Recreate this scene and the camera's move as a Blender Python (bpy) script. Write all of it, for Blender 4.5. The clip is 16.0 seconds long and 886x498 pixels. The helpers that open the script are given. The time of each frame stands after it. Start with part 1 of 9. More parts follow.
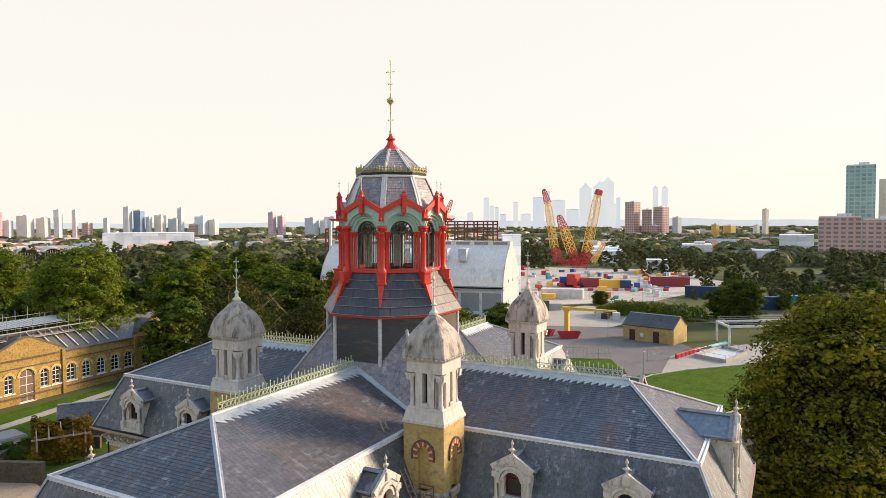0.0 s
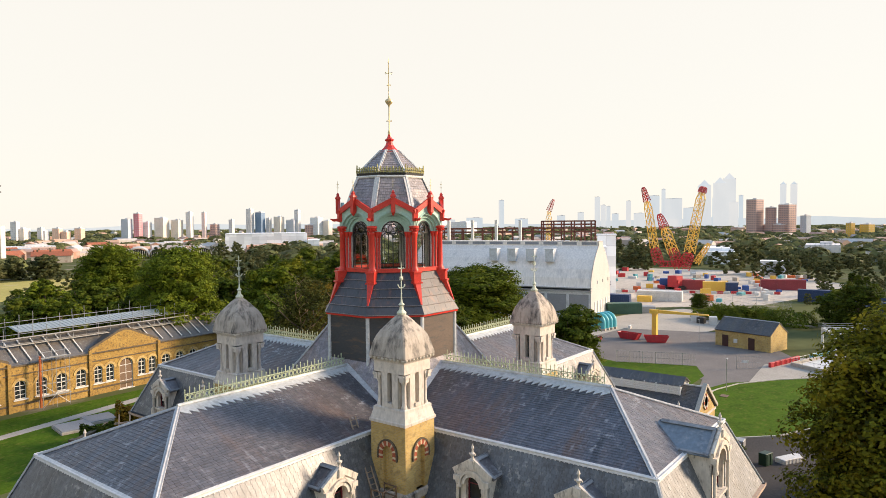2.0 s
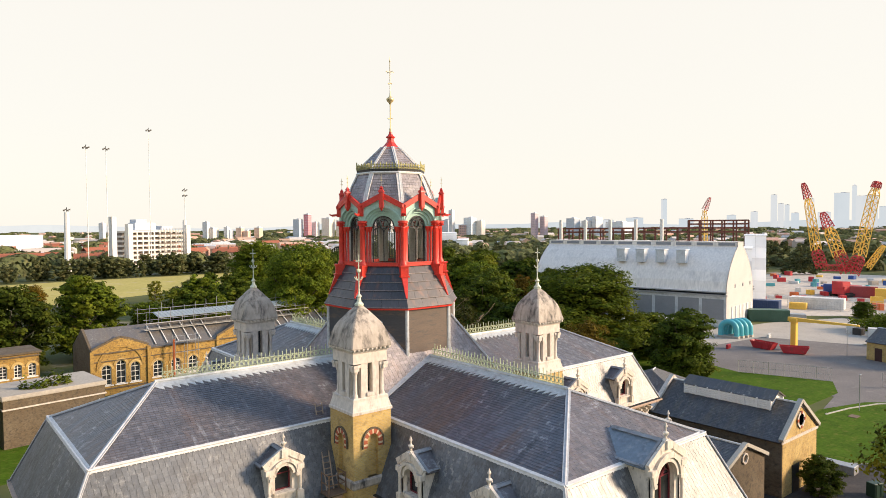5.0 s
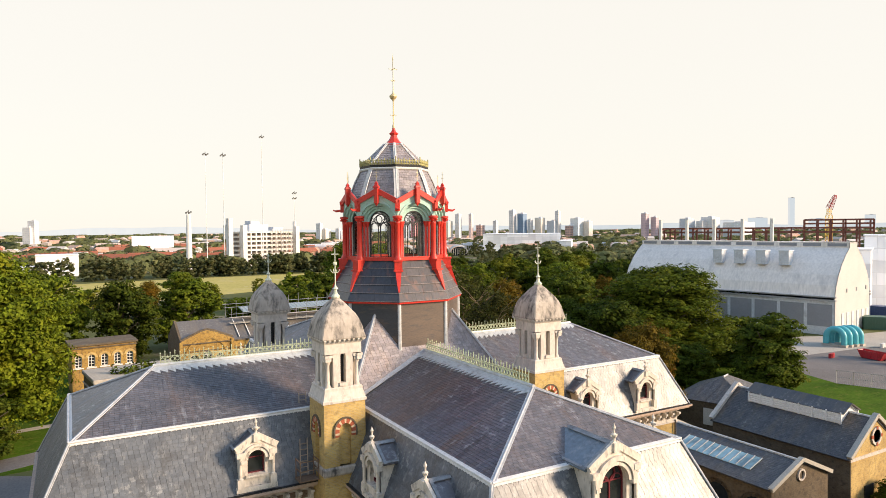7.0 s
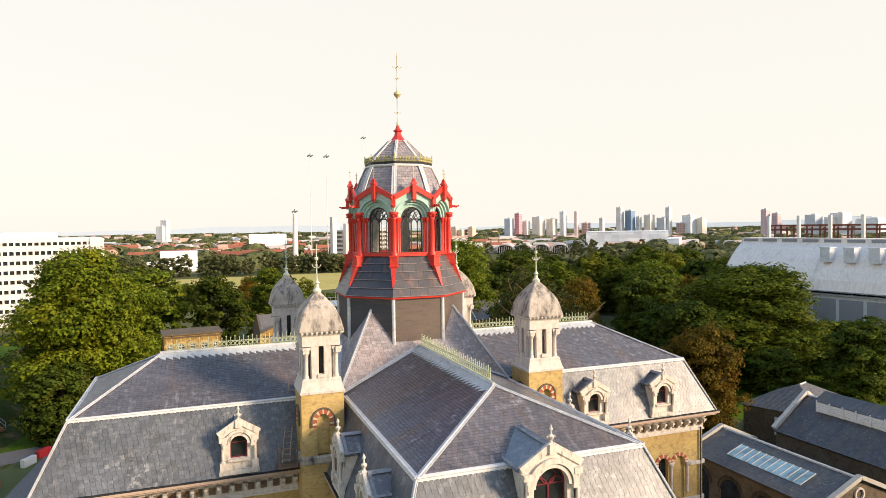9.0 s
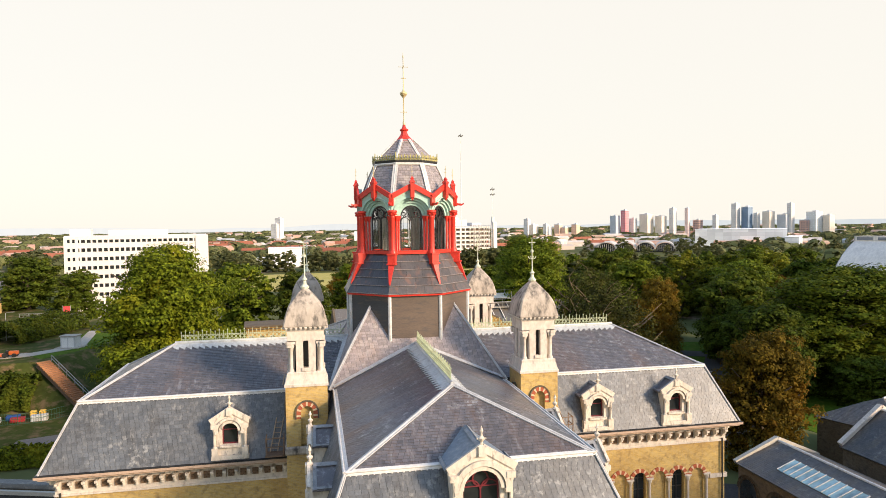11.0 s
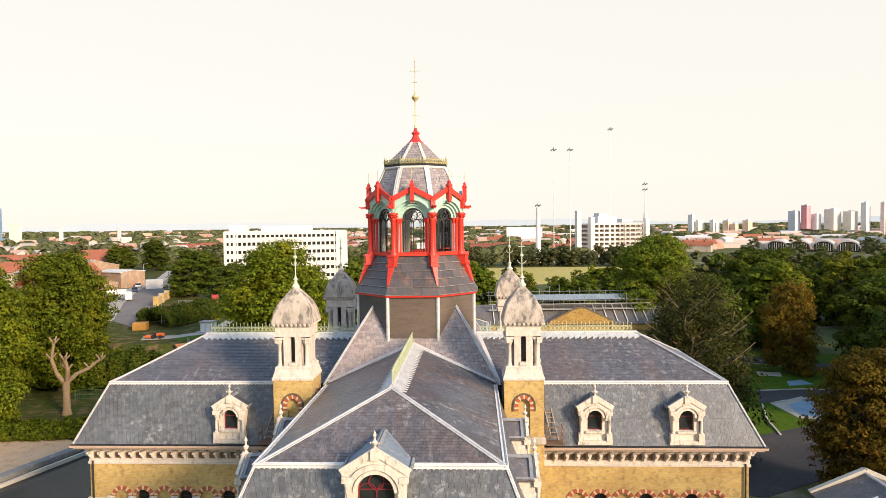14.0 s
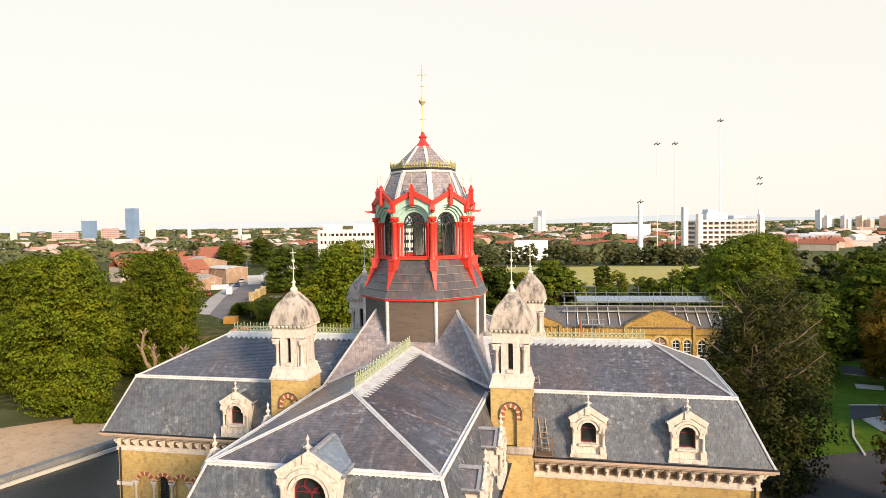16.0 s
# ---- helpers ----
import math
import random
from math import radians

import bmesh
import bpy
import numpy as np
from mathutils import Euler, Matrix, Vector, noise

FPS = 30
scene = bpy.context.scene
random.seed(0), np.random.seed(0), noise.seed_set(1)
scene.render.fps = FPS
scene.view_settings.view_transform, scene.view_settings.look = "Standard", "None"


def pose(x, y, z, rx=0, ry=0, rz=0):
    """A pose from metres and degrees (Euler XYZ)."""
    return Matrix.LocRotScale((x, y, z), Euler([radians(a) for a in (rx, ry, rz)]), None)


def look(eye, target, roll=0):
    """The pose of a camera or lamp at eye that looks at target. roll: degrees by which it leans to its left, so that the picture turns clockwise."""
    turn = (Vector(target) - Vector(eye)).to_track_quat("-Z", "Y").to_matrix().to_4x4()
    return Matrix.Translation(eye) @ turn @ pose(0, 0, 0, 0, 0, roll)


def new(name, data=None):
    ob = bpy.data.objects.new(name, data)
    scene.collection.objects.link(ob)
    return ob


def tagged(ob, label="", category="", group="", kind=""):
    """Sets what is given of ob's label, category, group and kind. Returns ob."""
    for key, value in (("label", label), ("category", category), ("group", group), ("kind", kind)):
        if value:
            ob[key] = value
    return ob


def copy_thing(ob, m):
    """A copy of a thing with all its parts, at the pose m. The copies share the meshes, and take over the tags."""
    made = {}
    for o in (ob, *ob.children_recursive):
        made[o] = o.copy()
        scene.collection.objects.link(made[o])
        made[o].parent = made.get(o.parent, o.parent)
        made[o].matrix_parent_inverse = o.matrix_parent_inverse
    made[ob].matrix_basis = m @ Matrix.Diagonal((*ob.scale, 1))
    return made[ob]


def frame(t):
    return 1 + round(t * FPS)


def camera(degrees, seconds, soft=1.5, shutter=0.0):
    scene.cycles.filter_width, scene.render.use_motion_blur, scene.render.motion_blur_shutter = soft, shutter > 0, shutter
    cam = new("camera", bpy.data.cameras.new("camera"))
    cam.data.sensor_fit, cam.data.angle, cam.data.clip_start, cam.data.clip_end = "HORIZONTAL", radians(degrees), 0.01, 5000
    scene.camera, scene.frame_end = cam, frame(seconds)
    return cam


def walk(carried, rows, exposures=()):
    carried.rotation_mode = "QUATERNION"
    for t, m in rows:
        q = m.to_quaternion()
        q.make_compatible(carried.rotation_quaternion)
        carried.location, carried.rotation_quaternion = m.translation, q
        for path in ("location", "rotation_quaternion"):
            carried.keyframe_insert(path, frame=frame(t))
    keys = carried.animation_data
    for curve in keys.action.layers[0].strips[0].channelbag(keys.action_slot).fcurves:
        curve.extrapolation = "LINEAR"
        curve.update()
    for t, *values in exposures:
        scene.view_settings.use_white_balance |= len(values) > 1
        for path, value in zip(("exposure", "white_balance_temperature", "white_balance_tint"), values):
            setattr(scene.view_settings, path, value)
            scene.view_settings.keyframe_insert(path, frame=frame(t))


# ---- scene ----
cam = camera(67.69, 16.0, soft=0.68)
PATH = [
    (0, (-37.85, -23.877, 29.496), (-20.171, -14.559, 28.687), -0.23),
    (0.5, (-36.728, -25.518, 29.371), (-19.482, -15.417, 28.619), -0.29),
    (1, (-35.67, -27.102, 29.364), (-18.865, -16.284, 28.616), -0.37),
    (1.5, (-34.632, -28.633, 29.403), (-18.278, -17.147, 28.636), -0.43),
    (2, (-33.582, -30.118, 29.441), (-17.695, -17.994, 28.651), -0.48),
    (2.5, (-32.494, -31.556, 29.453), (-17.096, -18.818, 28.646), -0.50),
    (3, (-31.354, -32.948, 29.428), (-16.468, -19.615, 28.614), -0.50),
    (3.5, (-30.152, -34.292, 29.363), (-15.805, -20.381, 28.556), -0.49),
    (4, (-28.884, -35.587, 29.266), (-15.103, -21.114, 28.475), -0.47),
    (4.6, (-27.275, -37.071, 29.119), (-14.21, -21.947, 28.355), -0.46),
    (5.25, (-25.431, -38.587, 28.943), (-13.183, -22.793, 28.211), -0.46),
    (5.9, (-23.494, -40.002, 28.77), (-12.102, -23.579, 28.067), -0.49),
    (6.5, (-21.636, -41.214, 28.628), (-11.065, -24.25, 27.942), -0.54),
    (7, (-20.045, -42.153, 28.527), (-10.178, -24.77, 27.85), -0.58),
    (7.5, (-18.423, -43.024, 28.446), (-9.273, -25.253, 27.769), -0.64),
    (8, (-16.776, -43.828, 28.383), (-8.356, -25.699, 27.702), -0.69),
    (8.5, (-15.107, -44.563, 28.338), (-7.428, -26.109, 27.648), -0.74),
    (9, (-13.421, -45.23, 28.306), (-6.493, -26.482, 27.606), -0.78),
    (9.6, (-11.38, -45.941, 28.283), (-5.363, -26.881, 27.569), -0.81),
    (10.25, (-9.148, -46.601, 28.272), (-4.13, -27.254, 27.545), -0.81),
    (10.9, (-6.895, -47.147, 28.273), (-2.888, -27.566, 27.536), -0.79),
    (11.5, (-4.795, -47.55, 28.287), (-1.732, -27.8, 27.543), -0.75),
    (12, (-3.03, -47.811, 28.311), (-0.76, -27.955, 27.561), -0.71),
    (12.5, (-1.249, -48.003, 28.351), (0.222, -28.072, 27.594), -0.67),
    (13, (0.546, -48.124, 28.41), (1.214, -28.15, 27.642), -0.66),
    (13.5, (2.356, -48.169, 28.493), (2.216, -28.185, 27.708), -0.66),
    (14, (4.177, -48.135, 28.599), (3.227, -28.174, 27.791), -0.69),
    (14.5, (6.003, -48.014, 28.722), (4.244, -28.109, 27.887), -0.75),
    (15, (7.827, -47.798, 28.847), (5.259, -27.982, 27.986), -0.83),
    (15.5, (9.636, -47.476, 28.946), (6.263, -27.782, 28.072), -0.89),
    (16, (11.413, -47.036, 28.971), (7.24, -27.495, 28.119), -0.91),
]
walk(cam, [(t, look(eye, target, roll)) for t, eye, target, roll in PATH])

# ---------------------------------------------------------------- light
SUN_AZ, SUN_EL = 134.0, 20.0
world = bpy.data.worlds.new("sky")
scene.world = world
world.use_nodes = True
wn = world.node_tree
wn.nodes.clear()
w_out = wn.nodes.new("ShaderNodeOutputWorld")
w_bg = wn.nodes.new("ShaderNodeBackground")
w_sky = wn.nodes.new("ShaderNodeTexSky")
w_sky.sky_type = "NISHITA"
w_sky.sun_disc = False
w_sky.sun_elevation, w_sky.sun_rotation = radians(SUN_EL), radians(SUN_AZ)
w_sky.air_density, w_sky.dust_density, w_sky.ozone_density = 1.3, 0.6, 2.5
# cream haze low down, clear blue overhead
w_co = wn.nodes.new("ShaderNodeTexCoord")
w_sep = wn.nodes.new("ShaderNodeSeparateXYZ")
wn.links.new(w_co.outputs["Generated"], w_sep.inputs[0])
w_ramp = wn.nodes.new("ShaderNodeMapRange")
w_ramp.interpolation_type = "SMOOTHSTEP"
for slot, v in ((1, 0.34), (2, 0.56), (3, 0.96), (4, 0.1)):
    w_ramp.inputs[slot].default_value = v
wn.links.new(w_sep.outputs[2], w_ramp.inputs[0])
w_mix = wn.nodes.new("ShaderNodeMix")
w_mix.data_type = "RGBA"
w_mix.inputs[7].default_value = (2.93, 2.785, 2.53, 1)
wn.links.new(w_ramp.outputs[0], w_mix.inputs[0])
wn.links.new(w_sky.outputs[0], w_mix.inputs[6])
wn.links.new(w_mix.outputs[2], w_bg.inputs[0])
w_bg.inputs[1].default_value = 0.15
wn.links.new(w_bg.outputs[0], w_out.inputs[0])

sun_data = bpy.data.lights.new("sun", "SUN")
sun_data.energy, sun_data.angle, sun_data.color = 3.0, radians(12.0), (1.0, 0.76, 0.54)
sun = new("sun", sun_data)
sx = math.sin(radians(SUN_AZ)) * math.cos(radians(SUN_EL))
sy = math.cos(radians(SUN_AZ)) * math.cos(radians(SUN_EL))
scene.view_settings.exposure = 1.17
sun.matrix_world = look((100 * sx, 100 * sy, 100 * math.sin(radians(SUN_EL))), (0, 0, 0))


# ---------------------------------------------------------------- materials
def shader(name):
    m = bpy.data.materials.new(name)
    m.use_nodes = True
    nt = m.node_tree
    return m, nt, nt.nodes["Principled BSDF"]


def node(nt, kind, **values):
    n = nt.nodes.new(kind)
    for key, v in values.items():
        n.inputs[key].default_value = v
    return n


def mixed(nt, fac, a, b, mode="MIX"):
    n = nt.nodes.new("ShaderNodeMix")
    n.data_type, n.blend_type = "RGBA", mode
    for slot, v in ((0, fac), (6, a), (7, b)):
        if isinstance(v, bpy.types.NodeSocket):
            nt.links.new(v, n.inputs[slot])
        else:
            n.inputs[slot].default_value = (*v, 1) if isinstance(v, tuple) else v
    return n.outputs[2]


def ramped(nt, value, lo, hi):
    n = nt.nodes.new("ShaderNodeMapRange")
    n.inputs[1].default_value, n.inputs[2].default_value = lo, hi
    nt.links.new(value, n.inputs[0])
    return n.outputs[0]


def noised(nt, scale, detail=4.0, stretch=(1, 1, 1), rough=0.55):
    geo = nt.nodes.new("ShaderNodeNewGeometry")
    mp = nt.nodes.new("ShaderNodeMapping")
    mp.inputs["Scale"].default_value = stretch
    nt.links.new(geo.outputs["Position"], mp.inputs[0])
    n = node(nt, "ShaderNodeTexNoise", Scale=scale, Detail=detail, Roughness=rough)
    nt.links.new(mp.outputs[0], n.inputs["Vector"])
    return n.outputs[0]


def bumped(nt, b, height, strength, distance=0.02):
    n = node(nt, "ShaderNodeBump", Strength=strength, Distance=distance)
    nt.links.new(height, n.inputs["Height"])
    nt.links.new(n.outputs[0], b.inputs["Normal"])


def surface(name, base, dark, stain=None, rough=0.7, metal=0.0, big=0.5, fine=8.0, stretch=(1, 1, 1), bump=0.3, island=0.0, piece=0.0, stain_at=(0.52, 0.7), shine=0.5):
    """A worn surface: two scales of mottling, stains, and a shift from piece to piece."""
    m, nt, b = shader(name)
    coarse = noised(nt, big, 5.0, stretch)
    grain = noised(nt, fine, 6.0, stretch)
    c = mixed(nt, ramped(nt, coarse, 0.3, 0.7), base, dark)
    c = mixed(nt, 0.35, c, mixed(nt, ramped(nt, grain, 0.3, 0.7), tuple(v * 1.25 for v in base), tuple(v * 0.7 for v in dark)))
    if stain:
        spots = noised(nt, big * 2.7, 6.0, stretch, 0.65)
        c = mixed(nt, ramped(nt, spots, *stain_at), c, stain)
    if island or piece:
        if island:
            rnd = nt.nodes.new("ShaderNodeNewGeometry").outputs["Random Per Island"]
            amount = island
        else:
            rnd = nt.nodes.new("ShaderNodeObjectInfo").outputs["Random"]
            amount = piece
        hsv = nt.nodes.new("ShaderNodeHueSaturation")
        mr = nt.nodes.new("ShaderNodeMapRange")
        mr.inputs[3].default_value, mr.inputs[4].default_value = 1 - amount, 1 + amount
        nt.links.new(rnd, mr.inputs[0])
        nt.links.new(mr.outputs[0], hsv.inputs["Value"])
        nt.links.new(c, hsv.inputs["Color"])
        c = hsv.outputs[0]
    nt.links.new(c, b.inputs["Base Color"])
    b.inputs["Metallic"].default_value = metal
    b.inputs["Specular IOR Level"].default_value = shine
    rr = nt.nodes.new("ShaderNodeMapRange")
    rr.inputs[3].default_value, rr.inputs[4].default_value = max(0.05, rough - 0.12), min(1, rough + 0.12)
    nt.links.new(grain, rr.inputs[0])
    nt.links.new(rr.outputs[0], b.inputs["Roughness"])
    if bump:
        bumped(nt, b, grain, bump)
    return m


def brickwork(name, one, two, mortar, width=0.235, height=0.08, stain=(0.1, 0.075, 0.04), stain_at=(0.55, 0.8)):
    m, nt, b = shader(name)
    uv = nt.nodes.new("ShaderNodeUVMap")
    br = nt.nodes.new("ShaderNodeTexBrick")
    nt.links.new(uv.outputs[0], br.inputs["Vector"])
    for key, v in (("Color1", (*one, 1)), ("Color2", (*two, 1)), ("Mortar", (*mortar, 1)), ("Scale", 1.0), ("Mortar Size", 0.008), ("Bias", 0.0), ("Brick Width", width), ("Row Height", height)):
        br.inputs[key].default_value = v
    coarse = noised(nt, 0.5, 5.0)
    grain = noised(nt, 3.0, 6.0)
    c = mixed(nt, ramped(nt, coarse, 0.35, 0.75), br.outputs[0], mixed(nt, 1.0, br.outputs[0], (0.72, 0.66, 0.6), "MULTIPLY"))
    c = mixed(nt, ramped(nt, grain, *stain_at), c, stain)
    nt.links.new(c, b.inputs["Base Color"])
    b.inputs["Roughness"].default_value = 0.85
    bumped(nt, b, br.outputs["Fac"], 0.4, -0.01)
    return m


def glazing(name, tint=(0.9, 0.95, 0.95), gloss=0.25):
    m, nt, b = shader(name)
    nt.nodes.remove(b)
    out = nt.nodes["Material Output"]
    clear = node(nt, "ShaderNodeBsdfTransparent", Color=(*tint, 1))
    shiny = node(nt, "ShaderNodeBsdfGlossy", Roughness=0.04)
    fr = node(nt, "ShaderNodeFresnel", IOR=1.5)
    mx = nt.nodes.new("ShaderNodeMixShader")
    add = nt.nodes.new("ShaderNodeMath")
    add.operation, add.inputs[1].default_value, add.use_clamp = "ADD", gloss * 0.3, True
    nt.links.new(fr.outputs[0], add.inputs[0])
    nt.links.new(add.outputs[0], mx.inputs[0])
    nt.links.new(clear.outputs[0], mx.inputs[1])
    nt.links.new(shiny.outputs[0], mx.inputs[2])
    nt.links.new(mx.outputs[0], out.inputs[0])
    return m


def darkglass(name, base=(0.015, 0.018, 0.02), rough=0.08):
    m, nt, b = shader(name)
    c = mixed(nt, ramped(nt, noised(nt, 0.8), 0.35, 0.7), base, tuple(v * 2.2 for v in base))
    nt.links.new(c, b.inputs["Base Color"])
    b.inputs["Roughness"].default_value = rough
    return m


def leafage(name, sunny, deep, tip):
    m, nt, b = shader(name)
    rnd = nt.nodes.new("ShaderNodeNewGeometry").outputs["Random Per Island"]
    one = nt.nodes.new("ShaderNodeObjectInfo").outputs["Random"]
    c = mixed(nt, rnd, tuple(v * 1.2 for v in sunny), tuple(v * 0.6 for v in deep))
    c = mixed(nt, ramped(nt, noised(nt, 0.25, 3.0), 0.5, 0.75), c, tip)
    hsv = nt.nodes.new("ShaderNodeHueSaturation")
    mr = nt.nodes.new("ShaderNodeMapRange")
    mr.inputs[3].default_value, mr.inputs[4].default_value = 0.75, 1.3
    nt.links.new(one, mr.inputs[0])
    nt.links.new(mr.outputs[0], hsv.inputs["Value"])
    nt.links.new(c, hsv.inputs["Color"])
    nt.links.new(hsv.outputs[0], b.inputs["Base Color"])
    b.inputs["Roughness"].default_value = 0.65
    b.inputs["Specular IOR Level"].default_value = 0.08
    soft = node(nt, "ShaderNodeBsdfTranslucent")
    nt.links.new(hsv.outputs[0], soft.inputs[0])
    mx = nt.nodes.new("ShaderNodeMixShader")
    mx.inputs[0].default_value = 0.36
    nt.links.new(b.outputs[0], mx.inputs[1])
    nt.links.new(soft.outputs[0], mx.inputs[2])
    nt.links.new(mx.outputs[0], nt.nodes["Material Output"].inputs[0])
    return m


def slating(name, base, dark, rust, pale, island, rough=0.38, wash=0.16, lichen=(0.55, 0.62)):
    """Roofing slate: broad washes, rusty streaks down the slope, lichen, a shift from slate to slate, and a painted
    sunlit tint on south sides.
    """
    m, nt, b = shader(name)
    broad = noised(nt, wash, 5.0)
    geo = nt.nodes.new("ShaderNodeNewGeometry")
    run = nt.nodes.new("ShaderNodeVectorMath")
    run.operation = "CROSS_PRODUCT"
    nt.links.new(geo.outputs["True Normal"], run.inputs[0])
    run.inputs[1].default_value = (0, 0, 1)
    unit = nt.nodes.new("ShaderNodeVectorMath")
    unit.operation = "NORMALIZE"
    nt.links.new(run.outputs[0], unit.inputs[0])
    along = nt.nodes.new("ShaderNodeVectorMath")
    along.operation = "DOT_PRODUCT"
    nt.links.new(unit.outputs[0], along.inputs[0])
    nt.links.new(geo.outputs["Position"], along.inputs[1])
    height = nt.nodes.new("ShaderNodeSeparateXYZ")
    nt.links.new(geo.outputs["Position"], height.inputs[0])
    down = nt.nodes.new("ShaderNodeMath")
    down.operation, down.inputs[1].default_value = "MULTIPLY", 0.42
    nt.links.new(height.outputs[2], down.inputs[0])
    lay = nt.nodes.new("ShaderNodeCombineXYZ")
    nt.links.new(along.outputs["Value"], lay.inputs[0])
    nt.links.new(down.outputs[0], lay.inputs[1])
    strk = node(nt, "ShaderNodeTexNoise", Scale=1.1, Detail=7.0, Roughness=0.72)
    nt.links.new(lay.outputs[0], strk.inputs["Vector"])
    streak = strk.outputs[0]
    spots = noised(nt, 2.6, 6.0, (1, 1, 1), 0.7)
    grain = noised(nt, 9.0, 6.0)
    c = mixed(nt, ramped(nt, broad, 0.42, 0.58), base, dark)
    # broad weathered bands and thin runs, both down the slope
    band = node(nt, "ShaderNodeTexNoise", Scale=0.42, Detail=4.0, Roughness=0.6)
    nt.links.new(lay.outputs[0], band.inputs["Vector"])
    fine = node(nt, "ShaderNodeTexNoise", Scale=3.4, Detail=5.0, Roughness=0.7)
    nt.links.new(lay.outputs[0], fine.inputs["Vector"])
    where = nt.nodes.new("ShaderNodeMath")
    where.operation = "MULTIPLY"
    nt.links.new(ramped(nt, streak, 0.4, 0.58), where.inputs[0])
    nt.links.new(ramped(nt, band.outputs[0], 0.42, 0.56), where.inputs[1])
    c = mixed(nt, where.outputs[0], c, rust)
    c = mixed(nt, ramped(nt, streak, 0.46, 0.36), c, mixed(nt, 0.5, dark, (0.02, 0.02, 0.022)))
    # south-facing slates tinted browner by normal: sunlit warmth painted over some weathering
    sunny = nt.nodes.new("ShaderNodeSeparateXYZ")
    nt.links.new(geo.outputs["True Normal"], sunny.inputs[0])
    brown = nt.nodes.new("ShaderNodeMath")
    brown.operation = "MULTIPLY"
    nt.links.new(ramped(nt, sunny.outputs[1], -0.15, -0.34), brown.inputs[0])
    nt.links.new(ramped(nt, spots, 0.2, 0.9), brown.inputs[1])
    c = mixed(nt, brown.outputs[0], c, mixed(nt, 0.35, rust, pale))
    thin = nt.nodes.new("ShaderNodeMath")
    thin.operation, thin.inputs[1].default_value = "MULTIPLY", 0.55
    nt.links.new(ramped(nt, fine.outputs[0], 0.56, 0.7), thin.inputs[0])
    c = mixed(nt, thin.outputs[0], c, pale)
    fac = nt.nodes.new("ShaderNodeMath")
    fac.operation = "MULTIPLY"
    nt.links.new(ramped(nt, spots, *lichen), fac.inputs[0])
    nt.links.new(ramped(nt, noised(nt, 0.3, 3.0), 0.45, 0.65), fac.inputs[1])
    c = mixed(nt, fac.outputs[0], c, pale)
    c = mixed(nt, 0.3, c, mixed(nt, ramped(nt, grain, 0.3, 0.7), tuple(v * 1.4 for v in base), tuple(v * 0.6 for v in dark)))
    if island:
        rnd = nt.nodes.new("ShaderNodeNewGeometry").outputs["Random Per Island"]
    else:
        rnd = nt.nodes.new("ShaderNodeObjectInfo").outputs["Random"]
    hsv = nt.nodes.new("ShaderNodeHueSaturation")
    mr = nt.nodes.new("ShaderNodeMapRange")
    mr.inputs[3].default_value, mr.inputs[4].default_value = 0.8, 1.22
    nt.links.new(rnd, mr.inputs[0])
    nt.links.new(mr.outputs[0], hsv.inputs["Value"])
    nt.links.new(c, hsv.inputs["Color"])
    nt.links.new(hsv.outputs[0], b.inputs["Base Color"])
    rr = nt.nodes.new("ShaderNodeMapRange")
    rr.inputs[3].default_value, rr.inputs[4].default_value = rough - 0.14, rough + 0.16
    nt.links.new(streak, rr.inputs[0])
    nt.links.new(rr.outputs[0], b.inputs["Roughness"])
    b.inputs["Specular IOR Level"].default_value = 0.7
    bumped(nt, b, grain, 0.2)
    return m


SLATE_HUES = ((0.09, 0.1, 0.126), (0.046, 0.05, 0.06), (0.135, 0.082, 0.056), (0.36, 0.37, 0.38))
LOW_HUES = ((0.108, 0.126, 0.15), (0.062, 0.072, 0.086), (0.04, 0.038, 0.036), (0.33, 0.33, 0.315))
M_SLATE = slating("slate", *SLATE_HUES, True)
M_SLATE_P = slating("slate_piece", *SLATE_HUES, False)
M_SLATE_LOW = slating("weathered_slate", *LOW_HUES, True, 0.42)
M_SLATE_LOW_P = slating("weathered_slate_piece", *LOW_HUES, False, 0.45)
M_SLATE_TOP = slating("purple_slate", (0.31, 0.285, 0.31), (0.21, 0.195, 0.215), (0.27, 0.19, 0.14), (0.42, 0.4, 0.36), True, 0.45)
M_DECK = surface("roof_boarding", (0.05, 0.05, 0.052), (0.03, 0.03, 0.032), rough=0.8)
M_LEAD = surface("lead_sheet", (0.6, 0.62, 0.62), (0.48, 0.5, 0.5), (0.36, 0.36, 0.35), 0.5, 0.1, big=0.9, fine=5.0, bump=0.2)
M_LEAD_PALE = surface("whitened_lead", (0.52, 0.525, 0.53), (0.36, 0.37, 0.385), (0.2, 0.2, 0.21), 0.65, big=1.2, fine=6.0, bump=0.2, stain_at=(0.6, 0.85))
M_LEAD_BLUE = surface("blue_grey_lead", (0.2, 0.25, 0.3), (0.13, 0.165, 0.2), (0.3, 0.32, 0.34), 0.45, big=1.0, fine=5.0, bump=0.2)
M_LEAD_DULL = surface("dull_lead", (0.3, 0.31, 0.325), (0.2, 0.21, 0.22), (0.12, 0.12, 0.125), 0.6, big=1.2, fine=6.0, bump=0.2)
M_LEAD_WHITE = surface("white_lead", (0.68, 0.67, 0.65), (0.52, 0.52, 0.51), (0.3, 0.3, 0.3), 0.6, big=1.2, fine=6.0, bump=0.2, stain_at=(0.62, 0.85))
M_STONE = surface("portland_stone", (0.68, 0.615, 0.54), (0.52, 0.47, 0.415), (0.2, 0.18, 0.16), 0.85, big=1.1, fine=6.0, stretch=(1, 1, 0.5), bump=0.45, stain_at=(0.57, 0.8), shine=0.2)
